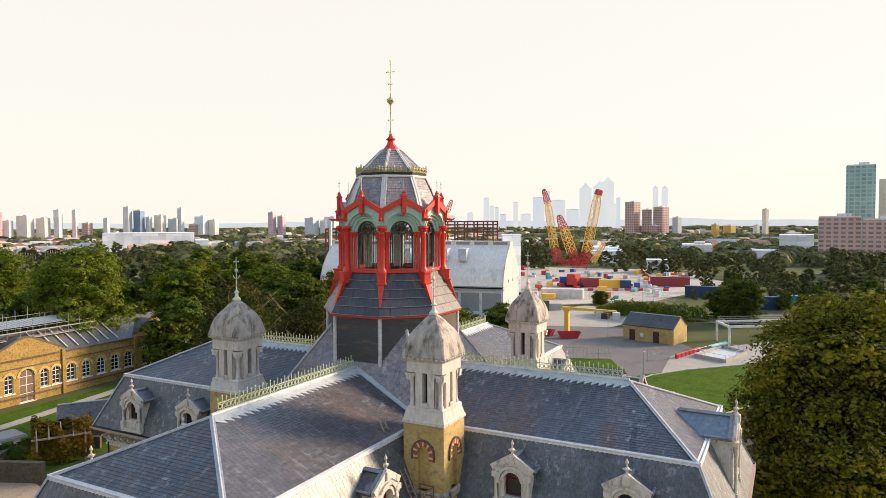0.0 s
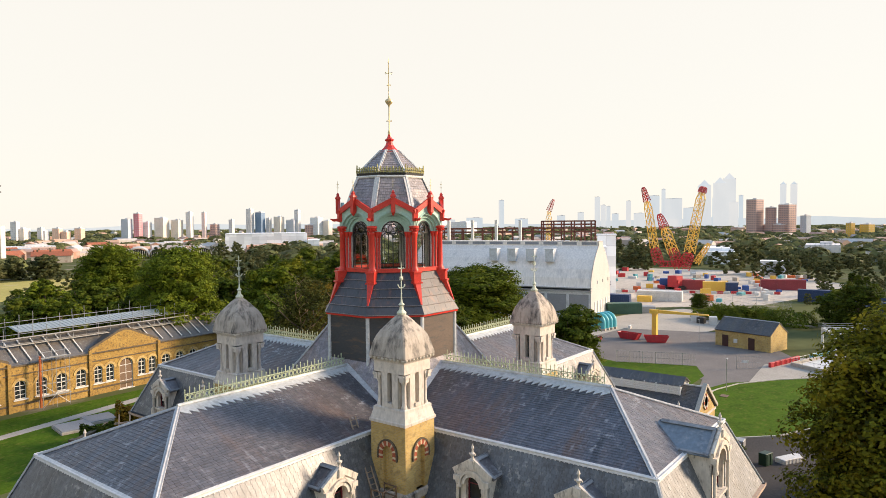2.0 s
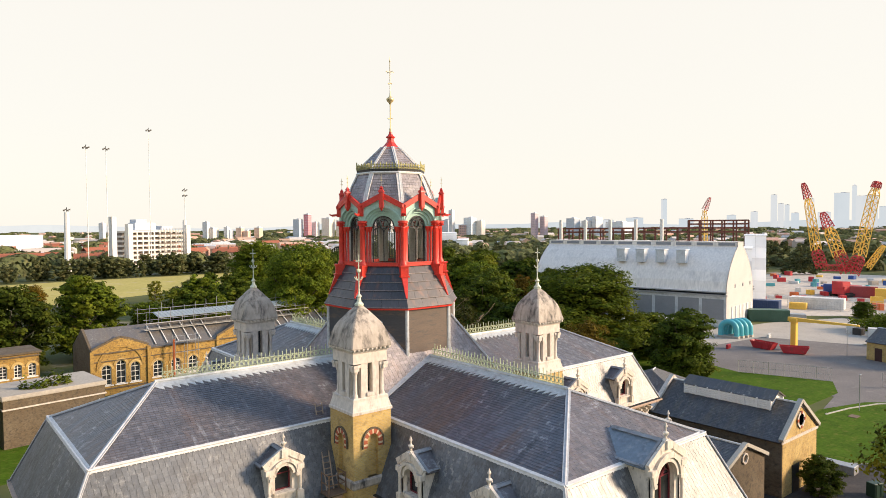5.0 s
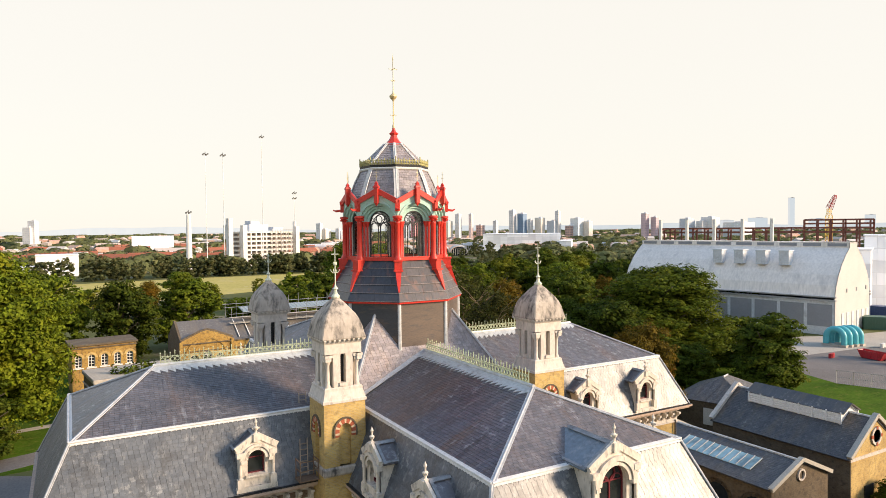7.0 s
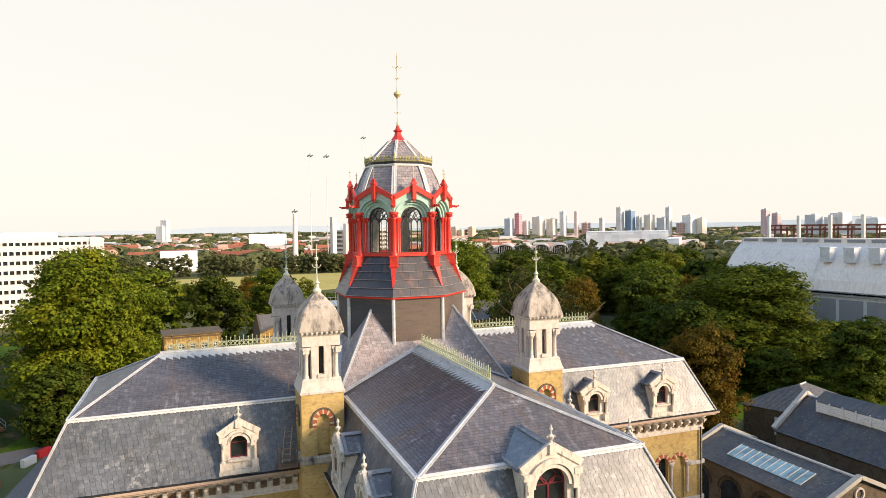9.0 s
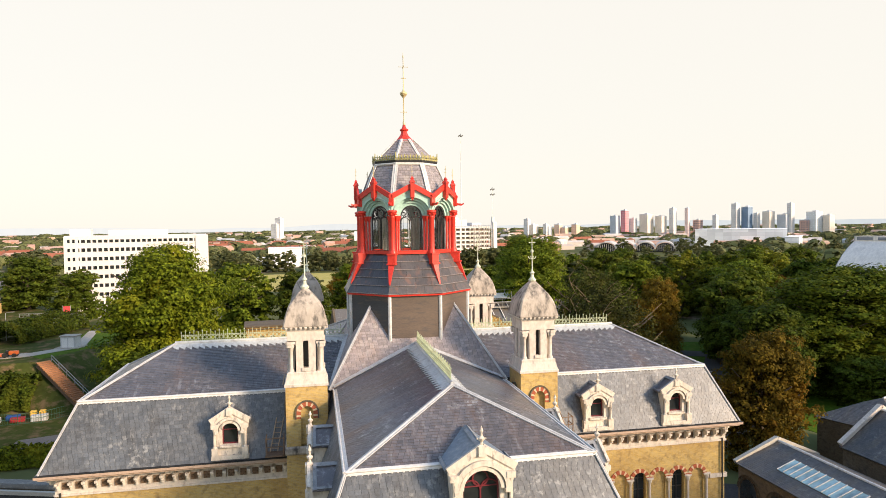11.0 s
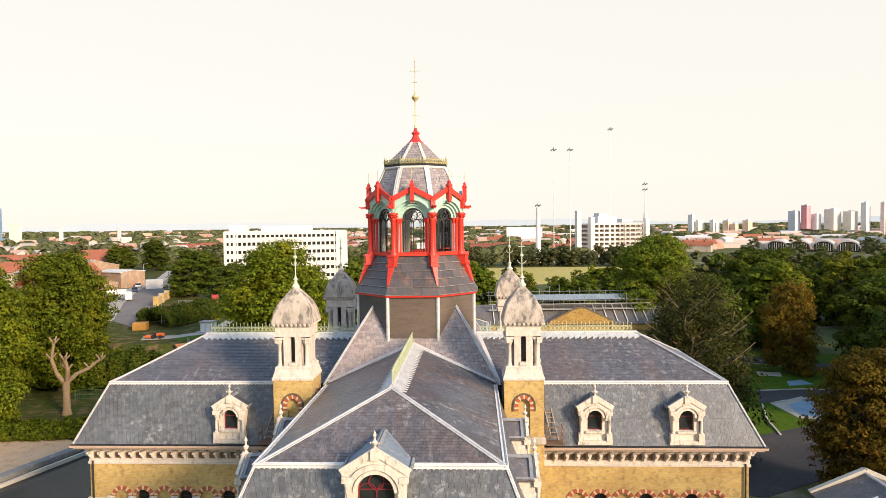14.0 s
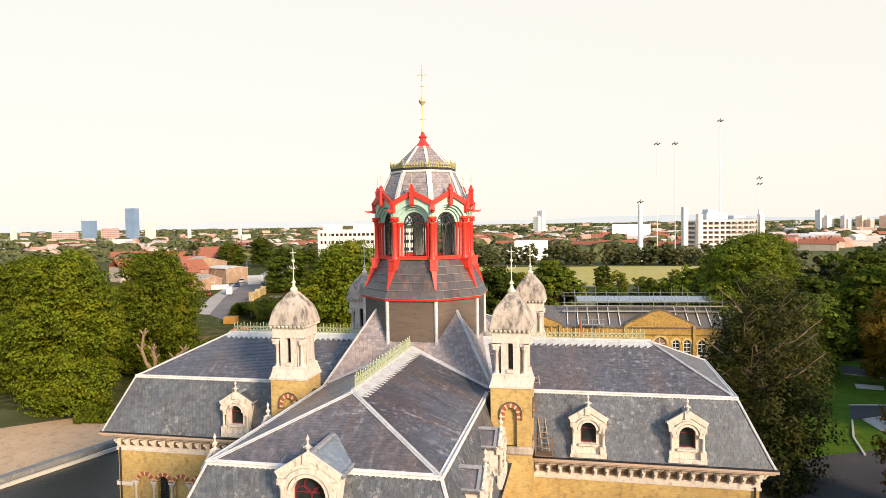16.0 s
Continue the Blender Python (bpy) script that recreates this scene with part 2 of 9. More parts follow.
M_STONE_OLD = surface("sooty_carved_stone", (0.7, 0.635, 0.55), (0.54, 0.49, 0.42), (0.12, 0.11, 0.1), 0.85, big=1.6, fine=7.0, stretch=(1, 1, 0.4), bump=0.5, stain_at=(0.55, 0.74), shine=0.2)
M_DOME = surface("sooty_dome_stone", (0.53, 0.465, 0.39), (0.35, 0.31, 0.265), (0.085, 0.079, 0.073), 0.8, big=0.9, fine=4.0, stretch=(1, 1, 0.3), bump=0.4, stain_at=(0.47, 0.68), shine=0.2)
M_COPING = surface("salmon_stone_coping", (0.5, 0.37, 0.28), (0.38, 0.28, 0.22), (0.2, 0.16, 0.13), 0.8, big=0.8, bump=0.3, stain_at=(0.6, 0.85))
M_BRICK = brickwork("yellow_stock_brick", (0.63, 0.45, 0.155), (0.5, 0.345, 0.11), (0.5, 0.4, 0.23), stain=(0.26, 0.18, 0.08), stain_at=(0.52, 0.75))
M_BRICK_OLD = brickwork("sooty_stock_brick", (0.5, 0.32, 0.075), (0.36, 0.22, 0.05), (0.32, 0.23, 0.09), stain=(0.08, 0.06, 0.035), stain_at=(0.5, 0.75))
M_BRICK_DARK = brickwork("dark_stock_brick", (0.17, 0.13, 0.08), (0.12, 0.09, 0.055), (0.14, 0.12, 0.09), stain=(0.05, 0.042, 0.032), stain_at=(0.5, 0.75))
M_VOUS_RED = surface("red_brick_voussoir", (0.42, 0.11, 0.05), (0.32, 0.08, 0.04), rough=0.85, bump=0.3)
M_VOUS_PALE = surface("pale_brick_voussoir", (0.66, 0.52, 0.34), (0.55, 0.43, 0.27), rough=0.85, bump=0.3)
M_RED = surface("red_paint", (0.68, 0.045, 0.026), (0.54, 0.032, 0.02), (0.3, 0.03, 0.02), 0.42, big=1.2, fine=7, bump=0.1, stain_at=(0.6, 0.85))
M_GREEN = surface("pale_green_paint", (0.42, 0.62, 0.54), (0.35, 0.54, 0.47), (0.16, 0.25, 0.2), 0.5, big=1.2, bump=0.12, stain_at=(0.62, 0.85))
M_WHITE = surface("white_paint", (0.75, 0.74, 0.7), (0.62, 0.61, 0.58), rough=0.5, bump=0.1)
M_CREST = surface("verdigris_iron", (0.46, 0.52, 0.34), (0.36, 0.42, 0.27), (0.3, 0.26, 0.12), 0.6, big=2.0, bump=0.15)
M_CREST_Y = surface("mossy_iron", (0.46, 0.42, 0.17), (0.36, 0.33, 0.13), (0.16, 0.15, 0.06), 0.7, big=2.0, bump=0.2)
M_FINIAL = surface("pale_finial_paint", (0.68, 0.7, 0.56), (0.52, 0.56, 0.42), (0.36, 0.38, 0.26), 0.6, big=2.0, bump=0.15)
M_IRON = surface("black_iron", (0.03, 0.03, 0.032), (0.02, 0.02, 0.02), rough=0.5, bump=0.1)
M_GILT = surface("gilding", (0.72, 0.6, 0.34), (0.6, 0.47, 0.22), rough=0.45, metal=0.25, bump=0.1)
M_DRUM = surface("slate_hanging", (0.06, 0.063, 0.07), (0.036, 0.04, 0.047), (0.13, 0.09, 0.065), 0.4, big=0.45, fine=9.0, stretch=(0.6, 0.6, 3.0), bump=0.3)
# browner copies for the south faces: some weathering, mostly sunlight put into colour
M_DRUM_SUN = surface("sunlit_slate_hanging", (0.15, 0.112, 0.085), (0.1, 0.078, 0.064), (0.07, 0.066, 0.064), 0.42, big=0.6, fine=9.0, stretch=(0.6, 0.6, 3.0), bump=0.3)
M_SKIRT_SUN = surface("sunlit_slate_slab", (0.1, 0.09, 0.088), (0.06, 0.055, 0.056), (0.18, 0.1, 0.072), 0.4, big=0.7, fine=7.0, stretch=(1, 1, 0.4), bump=0.25, piece=0.2, stain_at=(0.5, 0.7))
M_SKIRT = surface("dark_slate_slab", (0.058, 0.062, 0.075), (0.03, 0.033, 0.041), (0.15, 0.08, 0.06), 0.38, big=0.7, fine=7.0, stretch=(1, 1, 0.4), bump=0.25, piece=0.16, stain_at=(0.56, 0.72))
M_GLASS = glazing("window_glass", (0.97, 0.98, 0.98), 0.1)
M_DARKGLASS = darkglass("dim_window")
M_MAROON = surface("maroon_paint", (0.16, 0.02, 0.03), (0.12, 0.015, 0.02), rough=0.45, bump=0.1)
M_STEEL = surface("galvanised_steel", (0.42, 0.43, 0.44), (0.33, 0.34, 0.35), rough=0.45, metal=0.5, bump=0.1)
M_LADDER = surface("grey_timber", (0.36, 0.28, 0.2), (0.26, 0.2, 0.15), rough=0.8, bump=0.2)
M_RUST = surface("weathered_timber", (0.2, 0.13, 0.08), (0.14, 0.09, 0.06), rough=0.8, bump=0.2)


# ---------------------------------------------------------------- mesh helpers
def boxed(bm, c, s, m=None):
    """A box of size s about c, turned by m if given."""
    vs = []
    for dx, dy, dz in ((-1, -1, -1), (1, -1, -1), (1, 1, -1), (-1, 1, -1), (-1, -1, 1), (1, -1, 1), (1, 1, 1), (-1, 1, 1)):
        p = Vector((dx * s[0] / 2, dy * s[1] / 2, dz * s[2] / 2))
        vs.append(bm.verts.new((m @ p if m else p) + Vector(c)))
    return [bm.faces.new([vs[k] for k in q]) for q in ((3, 2, 1, 0), (4, 5, 6, 7), (0, 1, 5, 4), (1, 2, 6, 5), (2, 3, 7, 6), (3, 0, 4, 7))]


def bar(bm, p, q, w, h=None, n=4, turn=45.0):
    """A bar from p to q: square (n=4) or round."""
    p, q = Vector(p), Vector(q)
    z = (q - p).normalized()
    x = z.cross(Vector((0, 0, 1)))
    x = Vector((1, 0, 0)) if x.length < 1e-4 else x.normalized()
    y = z.cross(x)
    h = h or w
    k = 1.0 / math.cos(math.pi / n) if n == 4 else 1.0
    rings = []
    for o in (p, q):
        rings.append([bm.verts.new(o + x * (w / 2 * k * math.cos(a)) + y * (h / 2 * k * math.sin(a))) for a in [radians(turn) + 2 * math.pi * i / n for i in range(n)]])
    for i in range(n):
        bm.faces.new((rings[0][i], rings[0][(i + 1) % n], rings[1][(i + 1) % n], rings[1][i]))
    bm.faces.new(rings[0][::-1])
    bm.faces.new(rings[1])


def lathed(bm, profile, n=12, c=(0, 0, 0), phase=0.0, cap=True):
    """Rings of n corners about an upright axis, from (radius, height) pairs."""
    rings = []
    for r, z in profile:
        if r < 1e-4:
            rings.append([bm.verts.new((c[0], c[1], c[2] + z))])
        else:
            rings.append([bm.verts.new((c[0] + r * math.cos(phase + 2 * math.pi * i / n), c[1] + r * math.sin(phase + 2 * math.pi * i / n), c[2] + z)) for i in range(n)])
    for a, b in zip(rings, rings[1:]):
        for i in range(n):
            j = (i + 1) % n
            if len(a) == 1 and len(b) == 1:
                continue
            if len(a) == 1:
                bm.faces.new((a[0], b[j], b[i]))
            elif len(b) == 1:
                bm.faces.new((a[i], a[j], b[0]))
            else:
                bm.faces.new((a[i], a[j], b[j], b[i]))
    if cap:
        for ring, flip in ((rings[0], True), (rings[-1], False)):
            if len(ring) > 2:
                bm.faces.new(ring[::-1] if flip else ring)


def plate(bm, pts, normal, thick):
    """A flat polygon given its thickness along -normal."""
    nrm = Vector(normal).normalized() * thick
    top = [bm.verts.new(p) for p in pts]
    low = [bm.verts.new(Vector(p) - nrm) for p in pts]
    f = bm.faces.new(top)
    bm.faces.new(low[::-1])
    n = len(pts)
    for i in range(n):
        bm.faces.new((top[i], low[i], low[(i + 1) % n], top[(i + 1) % n]))
    return f


def arch_pts(cx, zs, r, n=10, start=0.0, end=180.0):
    return [(cx + r * math.cos(radians(start + (end - start) * i / n)), zs + r * math.sin(radians(start + (end - start) * i / n))) for i in range(n + 1)]


def bay(bm, x0, x1, z0, z1, cx, hw, sill, spring, deep, y=0.0, n=8):
    """One bay of wall in the plane y with an arched opening through it; the reveal runs back to y + deep."""
    def f(pts, yy=None):
        bm.faces.new([bm.verts.new((px, y if yy is None else yy, pz)) for px, pz in pts])
    arc = arch_pts(cx, spring, hw, n)
    f([(x0, z0), (cx - hw, z0), (cx - hw, z1), (x0, z1)])
    f([(cx + hw, z0), (x1, z0), (x1, z1), (cx + hw, z1)])
    if sill > z0:
        f([(cx - hw, z0), (cx + hw, z0), (cx + hw, sill), (cx - hw, sill)])
    for a, b in zip(arc, arc[1:]):
        f([b, a, (a[0], z1), (b[0], z1)])
    edge = [(cx + hw, sill)] + arc + [(cx - hw, sill)]
    for a, b in zip(edge, edge[1:] + edge[:1]):
        bm.faces.new([bm.verts.new(p) for p in ((a[0], y, a[1]), (b[0], y, b[1]), (b[0], y + deep, b[1]), (a[0], y + deep, a[1]))])


def pane_arched(bm, cx, hw, sill, spring, y, n=8):
    bm.faces.new([bm.verts.new((px, y, pz)) for px, pz in [(cx - hw, sill), (cx + hw, sill)] + arch_pts(cx, spring, hw, n)])


def voussoirs(bm, cx, zs, r0, r1, y0, y1, count, start=0.0, end=180.0, mats=2, seg=2):
    """Wedges of an arch ring, by turns in the first and second material."""
    step = (end - start) / count
    for k in range(count):
        a0, a1 = start + k * step, start + (k + 1) * step
        inner, outer = arch_pts(cx, zs, r0, seg, a0, a1), arch_pts(cx, zs, r1, seg, a0, a1)
        for s in range(seg):
            c = [inner[s], outer[s], outer[s + 1], inner[s + 1]]
            fr = [bm.verts.new((px, y0, pz)) for px, pz in c]
            bk = [bm.verts.new((px, y1, pz)) for px, pz in c]
            faces = [bm.faces.new(fr)]
            for i in (0, 1, 2, 3):
                faces.append(bm.faces.new((fr[i], bk[i], bk[(i + 1) % 4], fr[(i + 1) % 4])))
            for fc in faces:
                fc.material_index = k % mats


def box_uv(me):
    """Lays metres onto every face along its own run and height."""
    uv = me.uv_layers.new(name="UVMap")
    for poly in me.polygons:
        n = poly.normal
        if abs(n.z) > 0.85:
            ax, az = Vector((1, 0, 0)), Vector((0, 1, 0))
        else:
            ax = Vector((-n.y, n.x, 0)).normalized()
            az = n.cross(ax)
        for li in poly.loop_indices:
            co = me.vertices[me.loops[li].vertex_index].co
            uv.data[li].uv = (co.dot(ax), co.dot(az))


def mesh_of(name, bm, mats, smooth=False, weld=True):
    if weld:
        bmesh.ops.remove_doubles(bm, verts=bm.verts[:], dist=1e-4)
    bmesh.ops.recalc_face_normals(bm, faces=bm.faces[:])
    me = bpy.data.meshes.new(name)
    bm.to_mesh(me)
    bm.free()
    for m in mats if isinstance(mats, (list, tuple)) else [mats]:
        me.materials.append(m)
    if smooth:
        me.polygons.foreach_set("use_smooth", [True] * len(me.polygons))
        me.set_sharp_from_angle(angle=radians(35))
    box_uv(me)
    return me


def put(name, me, parent=None, m=None, label=""):
    ob = new(name, me)
    if parent is not None:
        ob.parent = parent
    if m is not None:
        ob.matrix_basis = m
    if label:
        ob["label"] = label
    return ob


def part(name, bm, mats, parent=None, label="", m=None, smooth=False, weld=True):
    return put(name, mesh_of(name, bm, mats, smooth, weld), parent, m, label)


def thing(name, label, category, m=None, group="", kind=""):
    ob = new(name)
    if m is not None:
        ob.matrix_basis = m
    return tagged(ob, label, category, group, kind)


def slates(shape, width, gauge, seed, thick=0.018, solo=None):
    """Slates in courses on a plane. shape: foot_left, foot_right, head_left, head_right (points). Gives verts, faces, and pieces."""
    rng = random.Random(seed)
    a, b, c, d = (Vector(p) for p in shape)
    up0 = (c + d) / 2 - (a + b) / 2
    ux = (b - a).normalized()
    up = up0 - ux * up0.dot(ux)
    h = up.length
    uv = up.normalized()
    nrm = ux.cross(uv).normalized()
    if nrm.z < 0:
        nrm = -nrm
    lo_l, lo_r = 0.0, (b - a).length
    hi_l, hi_r = (c - a).dot(ux), (d - a).dot(ux)
    left = lambda v: lo_l + (hi_l - lo_l) * v / h  # noqa: E731
    right = lambda v: lo_r + (hi_r - lo_r) * v / h  # noqa: E731
    verts, faces = [], []
    rows = int(h / gauge) + 1
    for k in range(rows):
        v0, v1 = k * gauge, min(h, (k + 1) * gauge + 0.02)
        if v0 > h - 0.02:
            break
        u = min(left(v0), left(v1)) - (width / 2 if k % 2 else 0.0)
        while u < max(right(v0), right(v1)):
            w = width * rng.uniform(0.96, 1.04)
            q = []
            for vv in (v0, v1):
                q.append((min(max(u + 0.006, left(vv)), right(vv)), min(max(u + w - 0.006, left(vv)), right(vv))))
            u += w
            if (q[0][1] - q[0][0]) < 0.03 and (q[1][1] - q[1][0]) < 0.03:
                continue
            lift, drop = thick + rng.uniform(0, 0.01), rng.uniform(-0.01, 0.008)
            p = []
            for (ul, ur), vv, off in ((q[0], v0 + drop, lift), (q[1], v1, 0.004)):
                p += [a + ux * ul + uv * vv + nrm * off, a + ux * ur + uv * vv + nrm * off]
            base = [a + ux * q[0][0] + uv * (v0 + drop), a + ux * q[0][1] + uv * (v0 + drop)]
            if solo is not None and k < solo[0] and abs(q[0][1] - q[0][0] - w + 0.012) < 1e-4 and abs(q[1][1] - q[1][0] - w + 0.012) < 1e-4:
                m = Matrix.Identity(4)
                slope = (p[2] - p[0]).normalized()
                for col, axis in enumerate((ux * (w / width), slope, ux.cross(slope))):
                    for row in range(3):
                        m[row][col] = axis[row]
                m.translation = (p[0] + p[1]) / 2
                solo[1].append(m)
                continue
            n = len(verts)
            verts += [tuple(x) for x in (p[0], p[1], p[3], p[2], base[0], base[1])]
            faces += [(n, n + 1, n + 2, n + 3), (n + 4, n + 5, n + 1, n), (n + 4, n, n + 3), (n + 1, n + 5, n + 2)]
    return verts, faces


def slate_part(name, shapes, width, gauge, mat, parent, label, seed=1, m=None, solo=None):
    verts, faces = [], []
    for k, s in enumerate(shapes):
        v, f = slates(s, width, gauge, seed + k, solo=solo if k == len(shapes) - 1 else None)
        faces += [tuple(i + len(verts) for i in q) for q in f]
        verts += v
    me = bpy.data.meshes.new(name)
    me.from_pydata(verts, [], faces)
    me.materials.append(mat)
    ob = put(name, me, parent, m, label)
    ob["kind"] = "stuff"
    return ob


def rot(deg):
    return Matrix.Rotation(radians(deg), 4, "Z")


def at(x, y, z, deg=0.0):
    return pose(x, y, z, 0, 0, deg)


# ---------------------------------------------------------------- the pumping station
A_T = 7.1
Z_E, L_E, W_E = 14.5, 21.98, 6.93
Z_B, L_B, W_B = 18.12, 20.24, 5.45
Z_R, L_R = 20.43, 15.83
WALL_W, WALL_L = 6.28, 21.3

station = thing("pumping_station", "Victorian yellow brick pumping station with slate mansard roofs and red lantern", "building")

shared = {}
loose_slates = []


def strip(bm, p, q, w, lift, nrm, thick=0.05, roll=0.0):
    """A flat strip of lead from p to q, with a round roll down its middle if asked."""
    p, q, nrm = Vector(p), Vector(q), Vector(nrm).normalized()
    side = (q - p).normalized().cross(nrm).normalized() * (w / 2)
    up = nrm * lift
    plate(bm, [p - side + up, p + side + up, q + side + up, q - side + up], nrm, thick)
    if roll:
        bar(bm, p + up, q + up, roll, n=8)


def make_cresting():
    """One panel of ridge cresting, 0.55 m long, along x."""
    bm = bmesh.new()
    boxed(bm, (0, 0, 0.06), (0.55, 0.05, 0.06))
    boxed(bm, (0, 0, 0.44), (0.55, 0.035, 0.04))
    for x in (-0.265, 0.0):
        bar(bm, (x, 0, 0.05), (x, 0, 0.62 if x else 0.72), 0.035)
        lathed(bm, [(0, -0.05), (0.045, 0), (0, 0.09)], 6, (x, 0, 0.64 if x else 0.74))
    for cx in (-0.135, 0.135):
        pts = arch_pts(cx, 0.27, 0.11, 8, 0, 360)
        for a, b in zip(pts, pts[1:]):
            bar(bm, (a[0], 0, a[1]), (b[0], 0, b[1]), 0.03)
        bar(bm, (cx, 0, 0.08), (cx, 0, 0.17), 0.03)
        bar(bm, (cx, 0, 0.37), (cx, 0, 0.5), 0.025)
    return mesh_of("cresting_panel", bm, M_CREST, weld=False)


def make_dormer(w, z0, z1, peak, hw, sill, spring, back, columns):
    """Meshes of a stone dormer, facing -y, front plane at y = 0, heights absolute."""
    out = {}
    bm = bmesh.new()
    bay(bm, -w / 2 + 0.12, w / 2 - 0.12, z0, z1, 0, hw, sill, spring, 0.3, 0.0, 12)
    for s in (-1, 1):
        x = s * (w / 2 - 0.12)
        plate(bm, [(x, 0, z0), (x, back * 0.75, z0), (x, back * 0.75, z1), (x, 0, z1)], (s, 0, 0), 0.12)
    g0 = w / 2 + 0.06
    # gable with moulded arch over the opening
    arc = arch_pts(0, spring, hw + 0.04, 12)
    top = [(-g0, z1 - 0.05)] + [(-g0, z1 + 0.12), (0, peak), (g0, z1 + 0.12)] + [(g0, z1 - 0.05)]
    plate(bm, [(x, -0.1, z) for x, z in [(-g0, z1 - 0.05), (g0, z1 - 0.05), (g0, z1 + 0.14), (0, peak), (-g0, z1 + 0.14)]] if spring + hw < z1 else [(x, -0.1, z) for x, z in arc[::-1][:0] + [(g0, z1 - 0.05), (g0, z1 + 0.14), (0, peak), (-g0, z1 + 0.14), (-g0, z1 - 0.05)] + [p for p in arc[::-1] if p[1] > z1 - 0.05]], (0, -1, 0), 0.2)
    for s in (-1, 1):
        bar(bm, (s * (g0 + 0.02), -0.1, z1 + 0.14), (0, -0.1, peak + 0.03), 0.14, 0.3)
    boxed(bm, (0, -0.06, z0 - 0.12), (w + 0.1, 0.3, 0.24))
    boxed(bm, (0, -0.12, peak - 0.12), (0.34, 0.28, 0.4))
    boxed(bm, (0, -0.07, sill - 0.07), (hw * 2.5, 0.22, 0.12))
    for s in (-1, 1):
        boxed(bm, (s * (w / 2 - 0.16), -0.1, z0 + 0.22), (0.34, 0.32, 0.5))
        boxed(bm, (s * (w / 2 - 0.16), -0.1, z1 - 0.15), (0.38, 0.34, 0.26))
    out["body"] = mesh_of("dormer", bm, M_STONE_OLD)
    bm = bmesh.new()
    voussoirs(bm, 0, spring, hw, hw + 0.16, -0.17, 0.02, 9, mats=1)
    voussoirs(bm, 0, spring, hw + 0.2, hw + (0.34 if columns < 3 else 0.42), -0.24, -0.04, 11, mats=1)
    for s in (-1, 1):
        boxed(bm, (s * (hw + 0.27), -0.14, spring - 0.08), (0.22, 0.24, 0.16))
    out["moulding"] = mesh_of("arch_moulding", bm, M_STONE_OLD)
    bm = bmesh.new()
    lathed(bm, [(0.12, 0), (0.12, 0.06), (0.085, 0.1), (0.08, z1 - z0 - 0.95), (0.13, z1 - z0 - 0.8), (0.13, z1 - z0 - 0.74)], 10)
    out["column"] = mesh_of("colonnette", bm, M_STONE_OLD, True)
    bm = bmesh.new()
    pane_arched(bm, 0, hw, sill, spring, 0.28, 12)
    out["pane"] = mesh_of("pane", bm, M_DARKGLASS)
    bm = bmesh.new()
    arc = arch_pts(0, spring, hw - 0.03, 12)
    edge = [(hw - 0.03, sill + 0.03)] + arc + [(-hw + 0.03, sill + 0.03)]
    for a, b in zip(edge, edge[1:] + edge[:1]):
        bar(bm, (a[0], 0.25, a[1]), (b[0], 0.25, b[1]), 0.06)
    bar(bm, (-hw, 0.25, spring), (hw, 0.25, spring), 0.045)
    if columns > 2:
        bar(bm, (0, 0.25, sill), (0, 0.25, spring), 0.06)
        ring = arch_pts(0, spring + hw * 0.42, hw * 0.42, 12, 0, 360)
        for a, b in zip(ring, ring[1:]):
            bar(bm, (a[0], 0.25, a[1]), (b[0], 0.25, b[1]), 0.06)
        for s in (-1, 1):
            half = arch_pts(s * hw * 0.5, spring - 0.12, hw * 0.48, 8)
            for a, b in zip(half, half[1:]):
                bar(bm, (a[0], 0.25, a[1]), (b[0], 0.25, b[1]), 0.05)
    out["window"] = mesh_of("window_frame", bm, M_MAROON)
    bm = bmesh.new()
    for s in (-1, 1):
        plate(bm, [(0, 0.05, peak - 0.02), (s * (g0 + 0.1), 0.05, z1 + 0.05), (s * (g0 + 0.1), back, z1 + 0.05), (0, back, peak - 0.02)], (s * 0.5, 0, 0.8), 0.06)
    boxed(bm, (0, back / 2, peak + 0.0), (0.12, back - 0.1, 0.07))
    out["roof"] = mesh_of("dormer_roof", bm, M_SLATE if columns < 3 else M_LEAD_BLUE)
    out["verges"] = []
    for s in (-1, 1):
        nv_ = Vector((s * (peak - z1), 0, g0))
        for p, q, w_, lift in (((s * (g0 + 0.1), 0.16, z1 + 0.08), (0, 0.16, peak + 0.03), 0.16, 0.05), ((s * (g0 + 0.02), 0.1, z1 + 0.13), (s * (g0 + 0.02), back * 0.7, z1 + 0.13), 0.12, 0.05), ((s * 0.08, 0.1, peak - 0.02), (s * 0.08, back * 0.95, peak - 0.02), 0.16, 0.06)):
            bm = bmesh.new()
            strip(bm, p, q, w_, lift, nv_, 0.04)
            out["verges"].append(mesh_of("lead_verge", bm, M_LEAD_DULL))
    bm = bmesh.new()
    lathed(bm, [(0.13, 0), (0.15, 0.08), (0.07, 0.14), (0.06, 0.24), (0.13, 0.32), (0.14, 0.4), (0.05, 0.47), (0.04, 0.6), (0.09, 0.68), (0.05, 0.78), (0, 0.9)], 8)
    boxed(bm, (0, 0, 0.36), (0.4, 0.05, 0.07))
    out["finial"] = mesh_of("dormer_finial", bm, M_STONE_OLD, True)
    return out


